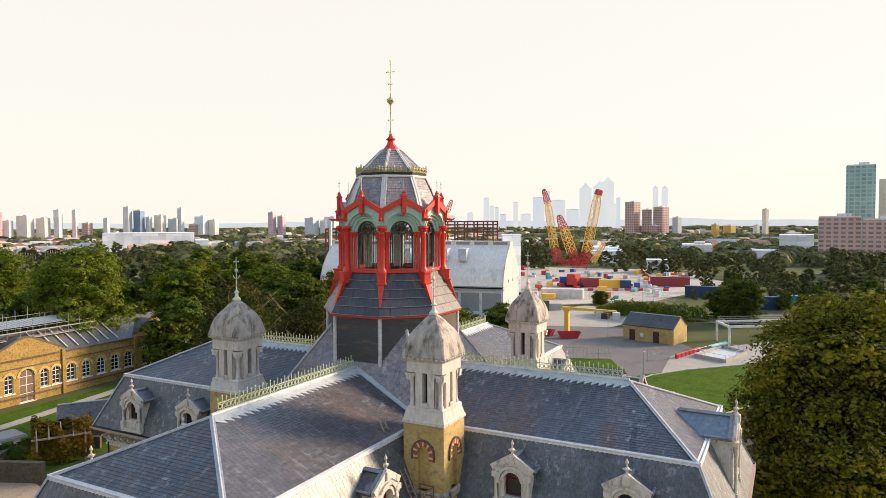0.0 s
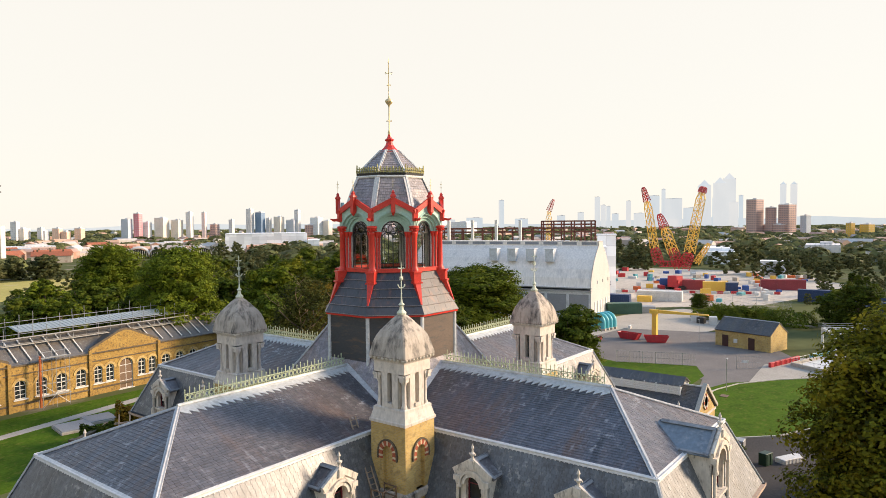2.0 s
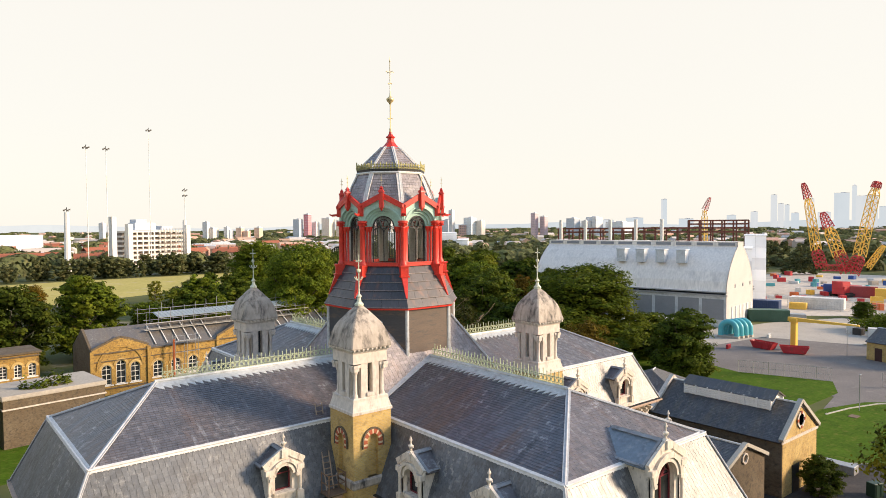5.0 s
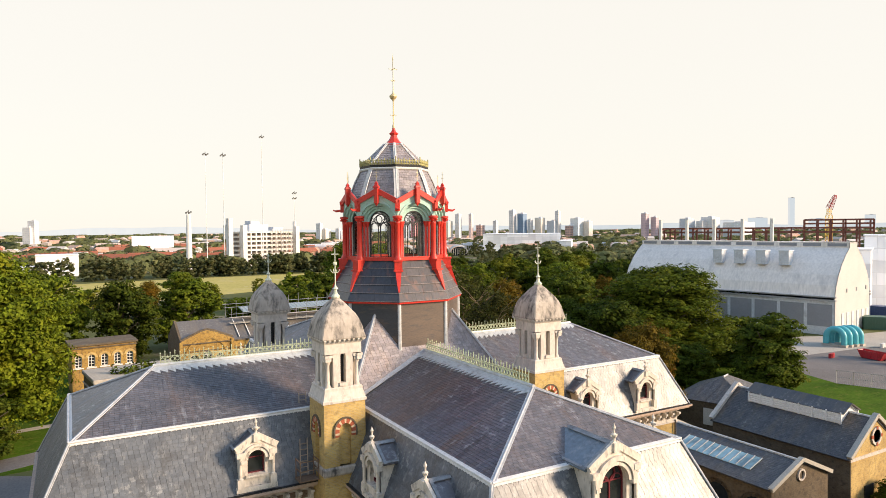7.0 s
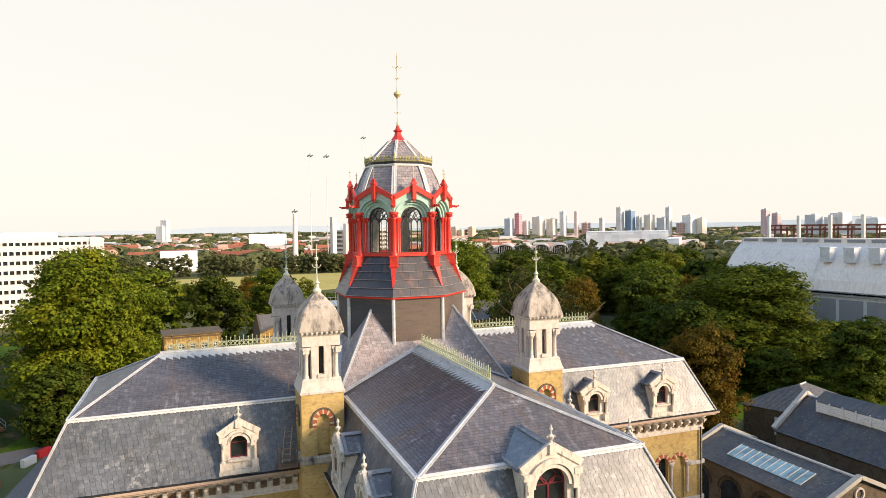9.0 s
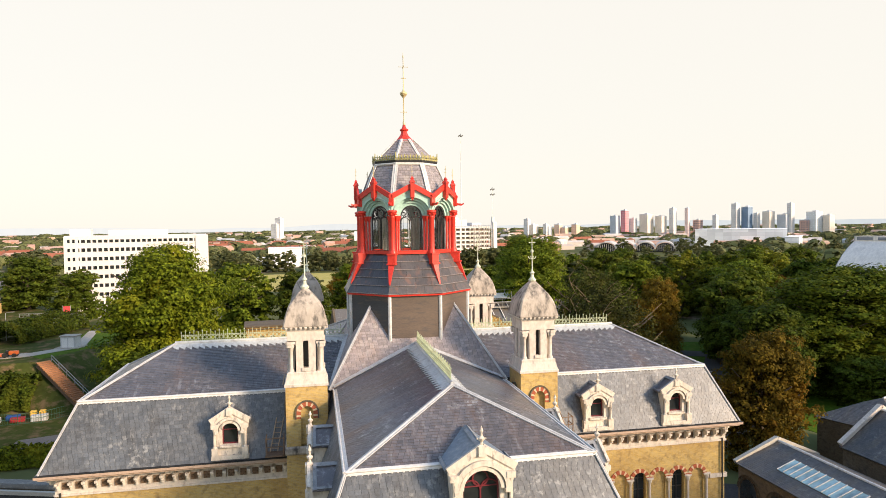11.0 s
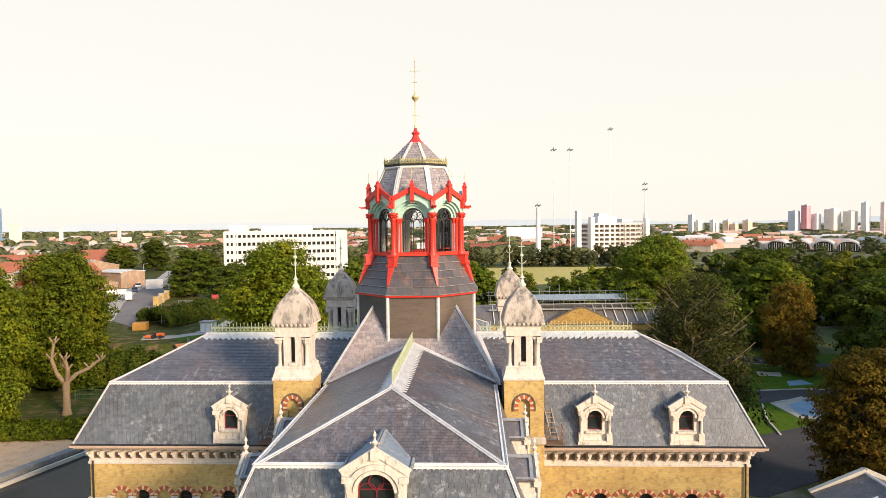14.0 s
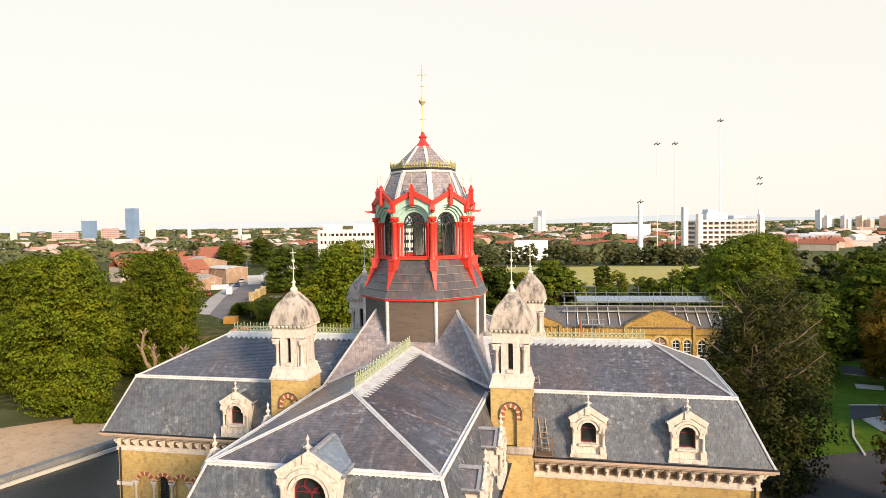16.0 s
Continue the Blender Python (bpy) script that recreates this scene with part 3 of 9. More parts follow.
def place_dormer(d, m, w, z0, peak):
    body = put("dormer", d["body"], station, m, "carved Portland stone dormer with arched window")
    put("arch_moulding", d["moulding"], body)
    for s in (-1, 1):
        put("colonnette", d["column"], body, at(s * (w / 2 - 0.16), -0.14, z0 + 0.47))
    put("window_frame", d["window"], body, label="maroon painted window bars")
    put("pane", d["pane"], body)
    put("dormer_roof", d["roof"], body, label="slate dormer roof with lead edges")
    for v in d["verges"]:
        put("lead_verge", v, body, label="dull lead edging of the dormer roof")
    put("dormer_finial", d["finial"], body, at(0, -0.05, peak), "weathered stone finial")


cresting = make_cresting()
dormer_side = make_dormer(2.05, 14.85, 16.75, 17.55, 0.46, 15.45, 16.3, 1.7, 2)
dormer_end = make_dormer(2.7, 15.0, 18.2, 19.2, 0.78, 16.1, 17.5, 2.95, 3)


def make_bracket():
    bm = bmesh.new()
    boxed(bm, (0, -0.26, 0.33), (0.2, 0.5, 0.14))
    boxed(bm, (0, -0.18, 0.18), (0.17, 0.34, 0.2))
    boxed(bm, (0, -0.1, 0.0), (0.15, 0.18, 0.22))
    lathed(bm, [(0, 0), (0.07, 0.02), (0.07, 0.14), (0, 0.16)], 6, (0, -0.36, 0.1))
    return mesh_of("cornice_bracket", bm, M_STONE_OLD)


bracket = make_bracket()
bm = bmesh.new()
boxed(bm, (0, -0.03, 0), (0.36, 0.06, 0.4))
for k in range(4):
    lathed(bm, [(0.05, 0), (0, 0.03)], 6, (0.1 * math.cos(k * 1.57), -0.08, 0.1 * math.sin(k * 1.57)))
rosette = mesh_of("frieze_panel", bm, M_RUST)


def wall_run(x0, x1, y, turn, side):
    """A brick wall facing -y after turning: arcade of arches, bands, brackets. x runs along it."""
    m = rot(turn)
    bm = bmesh.new()
    pitch = 1.43
    n = int((x1 - x0 - 2.0) / pitch)
    mid = (x0 + x1) / 2
    first = x0 + 1.4 if x0 < -20 else (x1 - 1.4 - pitch * n if x1 > 20 else mid - pitch * n / 2)
    zs = 10.8
    fills = []
    def f(pts):
        bm.faces.new([bm.verts.new(p) for p in pts])
    for a, b in ((x0, first), (first + pitch * n, x1)):
        f([(a, y, 0), (b, y, 0), (b, y, 13.3), (a, y, 13.3)])
    f([(first, y, 0), (first + pitch * n, y, 0), (first + pitch * n, y, 6.7), (first, y, 6.7)])
    for k in range(n):
        cx = first + pitch * (k + 0.5)
        bay(bm, cx - pitch / 2, cx + pitch / 2, 6.7, 13.3, cx, 0.46, 8.1, zs, 0.34 if k % 2 else 0.14, y)
        fills.append((cx, k % 2))
    wall = part("brick_wall", bm, M_BRICK, station, "yellow stock brick wall with arched windows", m)
    for cx, glazed in fills:
        if not glazed:
            bm = bmesh.new()
            pane_arched(bm, cx, 0.46, 8.1, zs, y + 0.13)
            part("blind_arch", bm, M_BRICK, wall)
    for cx, glazed in fills:
        bm = bmesh.new()
        voussoirs(bm, cx, zs, 0.46, 0.71, y - 0.08, y + 0.02, 15, mats=3)
        part("arch_ring", bm, [M_VOUS_RED, M_VOUS_PALE, M_VOUS_RED], wall, "red and cream banded brick arch")
        if glazed:
            key = ("win", y)
            if key not in shared:
                bm = bmesh.new()
                pane_arched(bm, 0, 0.46, 8.1, zs, y + 0.32)
                shared[key] = mesh_of("pane", bm, M_DARKGLASS)
                bm = bmesh.new()
                for dz in (8.2, 9.1, 10.0, 10.78):
                    bar(bm, (-0.44, y + 0.28, dz), (0.44, y + 0.28, dz), 0.06)
                bar(bm, (0, y + 0.28, 8.1), (0, y + 0.28, 11.2), 0.06)
                shared[key, 1] = mesh_of("window_frame", bm, M_IRON)
            win = put("window_frame", shared[key, 1], wall, at(cx, 0, 0))
            put("pane", shared[key], wall, at(cx, 0, 0))
    if "shaft" not in shared:
        bm = bmesh.new()
        lathed(bm, [(0.1, 0), (0.1, 0.1), (0.085, 0.15), (0.085, 1.9), (0.16, 2.1), (0.18, 2.25)], 8, (0, -0.06, 8.53))
        boxed(bm, (0, -0.05, 10.8), (0.5, 0.2, 0.12))
        shared["shaft"] = mesh_of("window_shaft", bm, M_STONE)
    for k in range(n + 1):
        put("window_shaft", shared["shaft"], wall, at(first + pitch * k, y, 0), "white stone shaft and capital between arches")
    bm = bmesh.new()
    boxed(bm, (mid, y - 0.06, 7.95), (x1 - x0 + 0.1, 0.16, 0.24))
    for a, b in ((x0 - 0.08, first - 0.2), (first + pitch * n + 0.2, x1 + 0.08)):
        if b - a > 0.1:
            boxed(bm, ((a + b) / 2, y - 0.06, 10.6), (b - a, 0.2, 0.26))
    part("string_course", bm, M_STONE, wall, "carved white stone band")
    bm = bmesh.new()
    boxed(bm, (mid, y + 0.1, 13.62), (x1 - x0 + 0.06, 0.3, 1.0))
    boxed(bm, (mid, y - 0.05, 13.06), (x1 - x0 + 0.1, 0.14, 0.12))
    part("frieze", bm, M_STONE, wall, "white stone frieze")
    count = int((x1 - x0) / 0.7)
    for k in range(count + 1):
        x = mid + (k - count / 2) * 0.7
        put("cornice_bracket", bracket, wall, at(x, y - 0.04, 13.5))
        if k < count:
            put("frieze_panel", rosette, wall, at(x + 0.35, y - 0.06, 13.6))


def wing(turn):
    """One arm of the cross. Built pointing south (-y), then turned."""
    m = rot(turn)
    # boarding under the slates
    bm = bmesh.new()
    e = [(-W_E, -5.0, Z_E), (-W_E, -L_E, Z_E), (W_E, -L_E, Z_E), (W_E, -5.0, Z_E)]
    b = [(-W_B, -2.0, Z_B), (-W_B, -L_B, Z_B), (W_B, -L_B, Z_B), (W_B, -2.0, Z_B)]
    r0, r1 = (0, -2.0, Z_R), (0, -L_R, Z_R)
    for q in ([e[0], e[1], b[1], b[0]], [e[1], e[2], b[2], b[1]], [e[2], e[3], b[3], b[2]], [b[0], b[1], r1, r0], [b[2], b[3], r0, r1], [b[1], b[2], r1]):
        bm.faces.new([bm.verts.new(p) for p in q])
    deck = part("wing_roof", bm, M_DECK, station, "mansard roof boarding", m)
    single = (8, []) if turn == 0 else None
    slate_part("slate_covering", [
        ((-W_B, -2.5, Z_B), (-W_B, -L_B, Z_B), (0, -2.5, Z_R), (0, -L_R, Z_R)),
        ((W_B, -L_B, Z_B), (W_B, -2.5, Z_B), (0, -L_R, Z_R), (0, -2.5, Z_R)),
        ((-W_B, -L_B, Z_B), (W_B, -L_B, Z_B), (-0.01, -L_R, Z_R), (0.01, -L_R, Z_R)),
    ], 0.25, 0.18, M_SLATE, deck, "blue-grey Welsh slates in courses", int(turn), solo=single)
    if single:
        loose_slates.append((deck, single[1]))
    slate_part("slate_covering", [
        ((-W_E, -6.2, Z_E), (-W_E, -L_E, Z_E), (-W_B, -6.2, Z_B), (-W_B, -L_B, Z_B)),
        ((W_E, -L_E, Z_E), (W_E, -6.2, Z_E), (W_B, -L_B, Z_B), (W_B, -6.2, Z_B)),
        ((-W_E, -L_E, Z_E), (W_E, -L_E, Z_E), (-W_B, -L_B, Z_B), (W_B, -L_B, Z_B)),
    ], 0.27, 0.21, M_SLATE_LOW, deck, "weathered grey slates with lichen and streaks", int(turn) + 7)
    # lead hips, ridge and curb
    up_w, up_e, up_s = (-2.31, 0, 5.45), (2.31, 0, 5.45), (0, -2.31, 4.41)
    bm = bmesh.new()
    for s in (-1, 1):
        strip(bm, (s * W_B, -L_B, Z_B), (0, -L_R, Z_R), 0.26, 0.05, (s * 0.3, -0.4, 1), 0.05, 0.1)
        part("hip_roll", bm, M_LEAD_PALE, deck, "pale lead hip roll")
        bm = bmesh.new()
        strip(bm, (s * W_E, -L_E, Z_E), (s * W_B, -L_B, Z_B), 0.18, 0.05, (s * 1, -1, 0.6), 0.05, 0.09)
        part("hip_roll", bm, M_LEAD_PALE, deck, "pale lead hip roll")
        bm = bmesh.new()
        x = s * (W_B + 0.03)
        plate(bm, [(x, -6.3, Z_B + 0.05), (x, -L_B - 0.05, Z_B + 0.05), (x - s * 0.16, -L_B - 0.05, Z_B + 0.12), (x - s * 0.16, -6.3, Z_B + 0.12)], (s * 0.4, 0, 1), 0.05)
        plate(bm, [(x + s * 0.03, -6.3, Z_B + 0.07), (x + s * 0.03, -L_B - 0.05, Z_B + 0.07), (x + s * 0.08, -L_B - 0.05, Z_B - 0.06), (x + s * 0.08, -6.3, Z_B - 0.06)], (s, 0, 0.3), 0.05)
        bar(bm, (x + s * 0.03, -6.3, Z_B + 0.08), (x + s * 0.03, -L_B - 0.05, Z_B + 0.08), 0.1, n=8)
        for k in range(int((L_B - 6.3) / 0.24)):
            boxed(bm, (x + s * 0.06, -6.5 - k * 0.24, Z_B - 0.085), (0.025, 0.06, 0.03))
        part("roof_curb", bm, M_LEAD_WHITE, deck, "white lead curb at the break of the roof")
        bm = bmesh.new()
    yb = -(L_B + 0.03)
    plate(bm, [(-W_B - 0.05, yb, Z_B + 0.05), (W_B + 0.05, yb, Z_B + 0.05), (W_B, yb + 0.16, Z_B + 0.13), (-W_B, yb + 0.16, Z_B + 0.13)], (0, -0.4, 1), 0.05)
    plate(bm, [(-W_B - 0.05, yb - 0.03, Z_B + 0.07), (W_B + 0.05, yb - 0.03, Z_B + 0.07), (W_B + 0.05, yb - 0.08, Z_B - 0.06), (-W_B - 0.05, yb - 0.08, Z_B - 0.06)], (0, -1, 0.3), 0.05)
    bar(bm, (-W_B, yb - 0.03, Z_B + 0.08), (W_B, yb - 0.03, Z_B + 0.08), 0.1, n=8)
    for k in range(44):
        boxed(bm, (-W_B + 0.2 + k * 0.245, yb - 0.06, Z_B - 0.085), (0.06, 0.025, 0.03))
    part("roof_curb", bm, M_LEAD_WHITE, deck, "white lead curb at the break of the roof")
    # ridge lead with its stepped edge
    for s in (-1, 1):
        bm = bmesh.new()
        k, slope = 0, Vector((s * 5.45, 0, -2.31)).normalized()
        nrm = Vector((s * 2.31, 0, 5.45)).normalized()
        y = -4.2
        while y > -L_R + 0.1:
            for j, wd in enumerate((0.8, 0.68, 0.56)):
                y1 = y - 0.14
                a, bb = Vector((0, y, Z_R)) + nrm * 0.045, Vector((0, y1, Z_R)) + nrm * 0.045
                plate(bm, [a, a + slope * wd, bb + slope * (wd - 0.1), bb], nrm, 0.03)
                y = y1
        part("ridge_flashing", bm, M_LEAD, deck, "lead ridge flashing with saw-toothed edge")
    bm = bmesh.new()
    bar(bm, (0, -3.9, Z_R + 0.08), (0, -L_R - 0.05, Z_R + 0.08), 0.2, n=8)
    part("ridge_roll", bm, M_LEAD, deck)
    count = 20
    for k in range(count):
        put("cresting_panel", cresting, deck, pose(0, -4.75 - k * 0.55, Z_R + 0.1, 0, 0, 90), "pale green cast-iron ridge cresting")
    # eaves coping and gutter
    for s in (-1, 1):
        bm = bmesh.new()
        boxed(bm, (s * (W_E + 0.02), -(L_E + 7.9) / 2, Z_E - 0.12), (0.36, L_E - 7.9 + 0.36, 0.16))
        boxed(bm, (s * (W_E - 0.12), -(L_E + 7.9) / 2, Z_E - 0.26), (0.36, L_E - 7.9, 0.12))
        part("eaves_coping", bm, M_COPING, deck, "salmon stone eaves coping")
        bm = bmesh.new()
        boxed(bm, (s * (W_E + 0.05), -(L_E + 7.9) / 2, Z_E - 0.03), (0.3, L_E - 7.9 + 0.3, 0.05))
        part("gutter", bm, M_IRON, deck, "black gutter")
    bm = bmesh.new()
    boxed(bm, (0, -L_E - 0.02, Z_E - 0.12), (W_E * 2 - 0.32, 0.36, 0.16))
    boxed(bm, (0, -L_E + 0.12, Z_E - 0.26), (W_E * 2 - 0.6, 0.36, 0.12))
    part("eaves_coping", bm, M_COPING, deck, "salmon stone eaves coping")
    # downpipe
    for s in (-1, 1):
        bm = bmesh.new()
        bar(bm, (s * (WALL_W + 0.12), -WALL_L + 0.25, 0), (s * (WALL_W + 0.12), -WALL_L + 0.25, 13.2), 0.12, n=8)
        part("downpipe", bm, M_IRON, deck, "black downpipe")


for turn in (0, 90, 180, 270):
    wing(turn)
    wall_run(-WALL_W, WALL_W, -WALL_L, turn, 0)
    wall_run(-WALL_L, -8.3, -WALL_W, turn + 90 - 90, 0)
    wall_run(8.3, WALL_L, -WALL_W, turn, 0)

for turn, spots in ((0, ((-1, 11.5), (-1, 17.25), (1, 11.5), (1, 17.25))), (270, ((1, 11.6), (-1, 11.6), (-1, 17.25))), (90, ((-1, 11.6), (-1, 17.25), (1, 11.6), (1, 17.25))), (180, ((-1, 11.6), (-1, 17.25), (1, 11.9), (1, 17.6)))):
    for s, d in spots:
        place_dormer(dormer_side, rot(turn) @ at(s * 6.85, -d, 0, s * 90), 2.05, 14.85, 17.55)
    if turn == 0:
        place_dormer(dormer_end, at(0, -21.4, 0), 2.7, 15.0, 19.2)


# ---------------------------------------------------------------- corner turrets
def make_turret():
    out = {}
    bm = bmesh.new()
    for k in range(4):
        piece = bmesh.new()
        bay(piece, -1.31, 1.31, 0, 19.1, 0, 0.38, 15.5, 17.45, 0.26, -1.31, 10)
        pane_arched(piece, 0, 0.38, 15.5, 17.45, -1.06, 10)
        piece.transform(rot(90 * k))
        me = bpy.data.meshes.new("tmp")
        piece.to_mesh(me)
        bm.from_mesh(me)
        piece.free()
        bpy.data.meshes.remove(me)
    out["shaft"] = mesh_of("turret", bm, M_BRICK)
    bm = bmesh.new()
    voussoirs(bm, 0, 17.45, 0.39, 0.66, -1.38, -1.28, 15, mats=3)
    for s in (-1, 1):
        for k in range(3):
            for f in boxed(bm, (s * 0.525, -1.33, 17.395 - k * 0.11), (0.27, 0.1, 0.11)):
                f.material_index = 1 if k == 1 else 0
    out["ring"] = mesh_of("arch_ring", bm, [M_VOUS_RED, M_VOUS_PALE, M_VOUS_RED])
    bm = bmesh.new()
    voussoirs(bm, 0, 17.45, 0.66, 0.75, -1.42, -1.3, 12, mats=1, seg=1)
    for s in (-1, 1):
        boxed(bm, (s * 0.705, -1.36, 17.28), (0.09, 0.12, 0.34))
    out["hood"] = mesh_of("hood_mould", bm, M_BRICK_DARK)
    # stone base that narrows to the belfry
    bm = bmesh.new()
    sq = math.sqrt(2)
    lathed(bm, [(1.38 * sq, 18.98), (1.38 * sq, 19.12), (1.33 * sq, 19.17), (1.2 * sq, 19.62), (1.2 * sq, 19.76), (1.1 * sq, 19.82)], 4, phase=math.pi / 4)
    out["base"] = mesh_of("turret_base", bm, M_STONE)
    bm = bmesh.new()
    lathed(bm, [(1.35 * sq, 15.0), (1.42 * sq, 15.1), (1.42 * sq, 15.4), (1.33 * sq, 15.5)], 4, phase=math.pi / 4)
    out["plinth"] = mesh_of("plinth_band", bm, M_DOME)
    # belfry: four faces with a slit, notched corners for the colonnettes
    bm = bmesh.new()
    for k in range(4):
        piece = bmesh.new()
        hw, zt = 0.17, 21.35
        bay(piece, -0.66, 0.66, 19.75, 21.65, 0, hw, 20.0, zt - hw, 0.3, -1.12, 8)
        for s in (-1, 1):
            plate(piece, [(s * 0.66, -1.12, 19.75), (s * 0.66, -0.7, 19.75), (s * 0.66, -0.7, 21.65), (s * 0.66, -1.12, 21.65)], (s, 0, 0), 0.04)
        boxed(piece, (0, -1.14, 19.92), (0.5, 0.14, 0.16))
        for s in (-1, 1):
            boxed(piece, (s * 0.95, -1.02, 21.2), (0.62, 0.3, 0.12))
            boxed(piece, (s * 0.98, -1.0, 21.06), (0.5, 0.26, 0.16))
        piece.transform(rot(90 * k))
        me = bpy.data.meshes.new("tmp")
        piece.to_mesh(me)
        bm.from_mesh(me)
        piece.free()
        bpy.data.meshes.remove(me)
    lathed(bm, [(1.16 * sq, 21.3), (1.16 * sq, 21.75), (1.24 * sq, 21.85), (1.24 * sq, 21.95)], 4, phase=math.pi / 4)
    out["belfry"] = mesh_of("belfry", bm, M_STONE)
    bm = bmesh.new()
    lathed(bm, [(0.17, 0), (0.17, 0.1), (0.12, 0.18), (0.11, 1.02), (0.13, 1.06), (0.22, 1.26), (0.22, 1.3)], 12)
    out["column"] = mesh_of("colonnette", bm, M_STONE, True)
    bm = bmesh.new()
    boxed(bm, (0, 0, 20.6), (1.3, 1.3, 1.7))
    out["core"] = mesh_of("belfry_core", bm, M_STONE)
    # black boxes behind the slits paint the shade inside; no real louvres
    bm = bmesh.new()
    for k in range(4):
        boxed(bm, rot(90 * k) @ Vector((0, -0.66, 20.6)), (0.36, 0.03, 1.5) if k % 2 == 0 else (0.03, 0.36, 1.5))
    out["dark"] = mesh_of("louvre", bm, M_IRON)
    bm = bmesh.new()
    prof = [(r, 24.75 - (24.75 - z) * 0.83) for r, z in ((1.37, 21.97), (1.4, 22.04), (1.38, 22.16), (1.31, 22.45), (1.23, 22.85), (1.1, 23.25), (0.92, 23.6), (0.67, 23.95), (0.4, 24.3), (0.19, 24.58), (0.1, 24.75))]
    lathed(bm, [(r * sq, z) for r, z in prof], 4, phase=math.pi / 4)
    bmesh.ops.bevel(bm, geom=[e for e in bm.edges if abs(e.verts[0].co.z - e.verts[1].co.z) > 0.05], offset=0.07, segments=1, affect="EDGES")
    out["dome"] = mesh_of("dome", bm, M_DOME)
    bm = bmesh.new()
    lathed(bm, [(0.1, 0.06), (0.1, 0.0), (0.05, -0.08)], 6)
    out["scallop"] = mesh_of("scallop", bm, M_STONE)
    bm = bmesh.new()
    lathed(bm, [(0.24, 24.6), (0.26, 24.7), (0.12, 24.85), (0.09, 25.05), (0.17, 25.12), (0.06, 25.25), (0.035, 25.4), (0.03, 26.4), (0.1, 26.45), (0.1, 26.55), (0.03, 26.6), (0.02, 27.35), (0, 27.4)], 8)
    boxed(bm, (0, 0, 26.55), (0.2, 0.08, 0.12))
    for k in range(4):
        pts = [(0.02 + 0.24 * math.sin(a), 26.0 + 0.2 * (1 - math.cos(a))) for a in (0, 0.4, 0.8, 1.2, 1.57)]
        for a, b in zip(pts, pts[1:]):
            bar(bm, rot(90 * k) @ Vector((a[0], 0, a[1])), rot(90 * k) @ Vector((b[0], 0, b[1])), 0.03)
        bar(bm, rot(90 * k) @ Vector((0, 0, 27.05)), rot(90 * k) @ Vector((0.17, 0, 27.05)), 0.04)
        lathed(bm, [(0, -0.04), (0.05, 0), (0, 0.04)], 6, rot(90 * k) @ Vector((0.18, 0, 27.05)))
    out["finial"] = mesh_of("finial", bm, M_FINIAL, True)
    for key, me in out.items():
        if key not in ("finial", "column", "scallop"):
            me.transform(Matrix.Diagonal((0.915, 0.915, 1, 1)))
        if key in ("belfry", "core", "dark"):
            me.transform(Matrix.Translation((0, 0, 19.75)) @ Matrix.Diagonal((1, 1, 1.22, 1)) @ Matrix.Translation((0, 0, -19.75)))
    return out


tur = make_turret()
for k in range(4):
    x, y = ((-A_T, -A_T), (A_T, -A_T), (A_T, A_T), (-A_T, A_T))[k]
    shaft = put("turret", tur["shaft"], station, at(x, y, 0, 90 * k), "square yellow brick turret with white stone belfry")
    for j in range(4):
        put("arch_ring", tur["ring"], shaft, at(0, 0, 0, 90 * j), "red and cream brick arch")
        put("hood_mould", tur["hood"], shaft, at(0, 0, 0, 90 * j))
        put("colonnette", tur["column"], shaft, rot(90 * j) @ at(-0.84, -0.84, 19.78) @ Matrix.Diagonal((1, 1, 1.22, 1)))
    put("turret_base", tur["base"], shaft, label="white stone sloping base")
    put("plinth_band", tur["plinth"], shaft, label="sooty stone band")
    put("belfry", tur["belfry"], shaft, label="white stone belfry with slits")
    put("belfry_core", tur["core"], shaft)
    # the painted shade behind the slits
    put("louvre", tur["dark"], shaft, label="dark belfry opening")
    put("dome", tur["dome"], shaft, label="soot-stained stone dome")
    for j in range(4):
        for i in range(9):
            put("scallop", tur["scallop"], shaft, rot(90 * j) @ at(-1.1 + i * 0.275, -1.21, 22.4))
    put("finial", tur["finial"], shaft, label="wrought iron cross finial")


# ---------------------------------------------------------------- central broach and octagonal lantern
def ring8(ap, z):
    r = ap / math.cos(math.pi / 8)
    return [Vector((r * math.cos(math.pi / 8 + k * math.pi / 4), r * math.sin(math.pi / 8 + k * math.pi / 4), z)) for k in range(8)]


bm = bmesh.new()
lathed(bm, [(5.75 * math.sqrt(2), 18.05), (2.75 * math.sqrt(2), 23.0)], 4, phase=math.pi / 4)
broach = part("broach_roof", bm, M_DECK, station, "steep slate broach roof under the lantern")
shapes = []
for k in range(4):
    mm = rot(90 * k)
    shapes.append(tuple(mm @ Vector(p) for p in ((-5.75, -5.75, 18.05), (5.75, -5.75, 18.05), (-2.75, -2.75, 23.0), (2.75, -2.75, 23.0))))
slate_part("slate_covering", shapes, 0.3, 0.2, M_SLATE_TOP, broach, "small grey slates", 40)
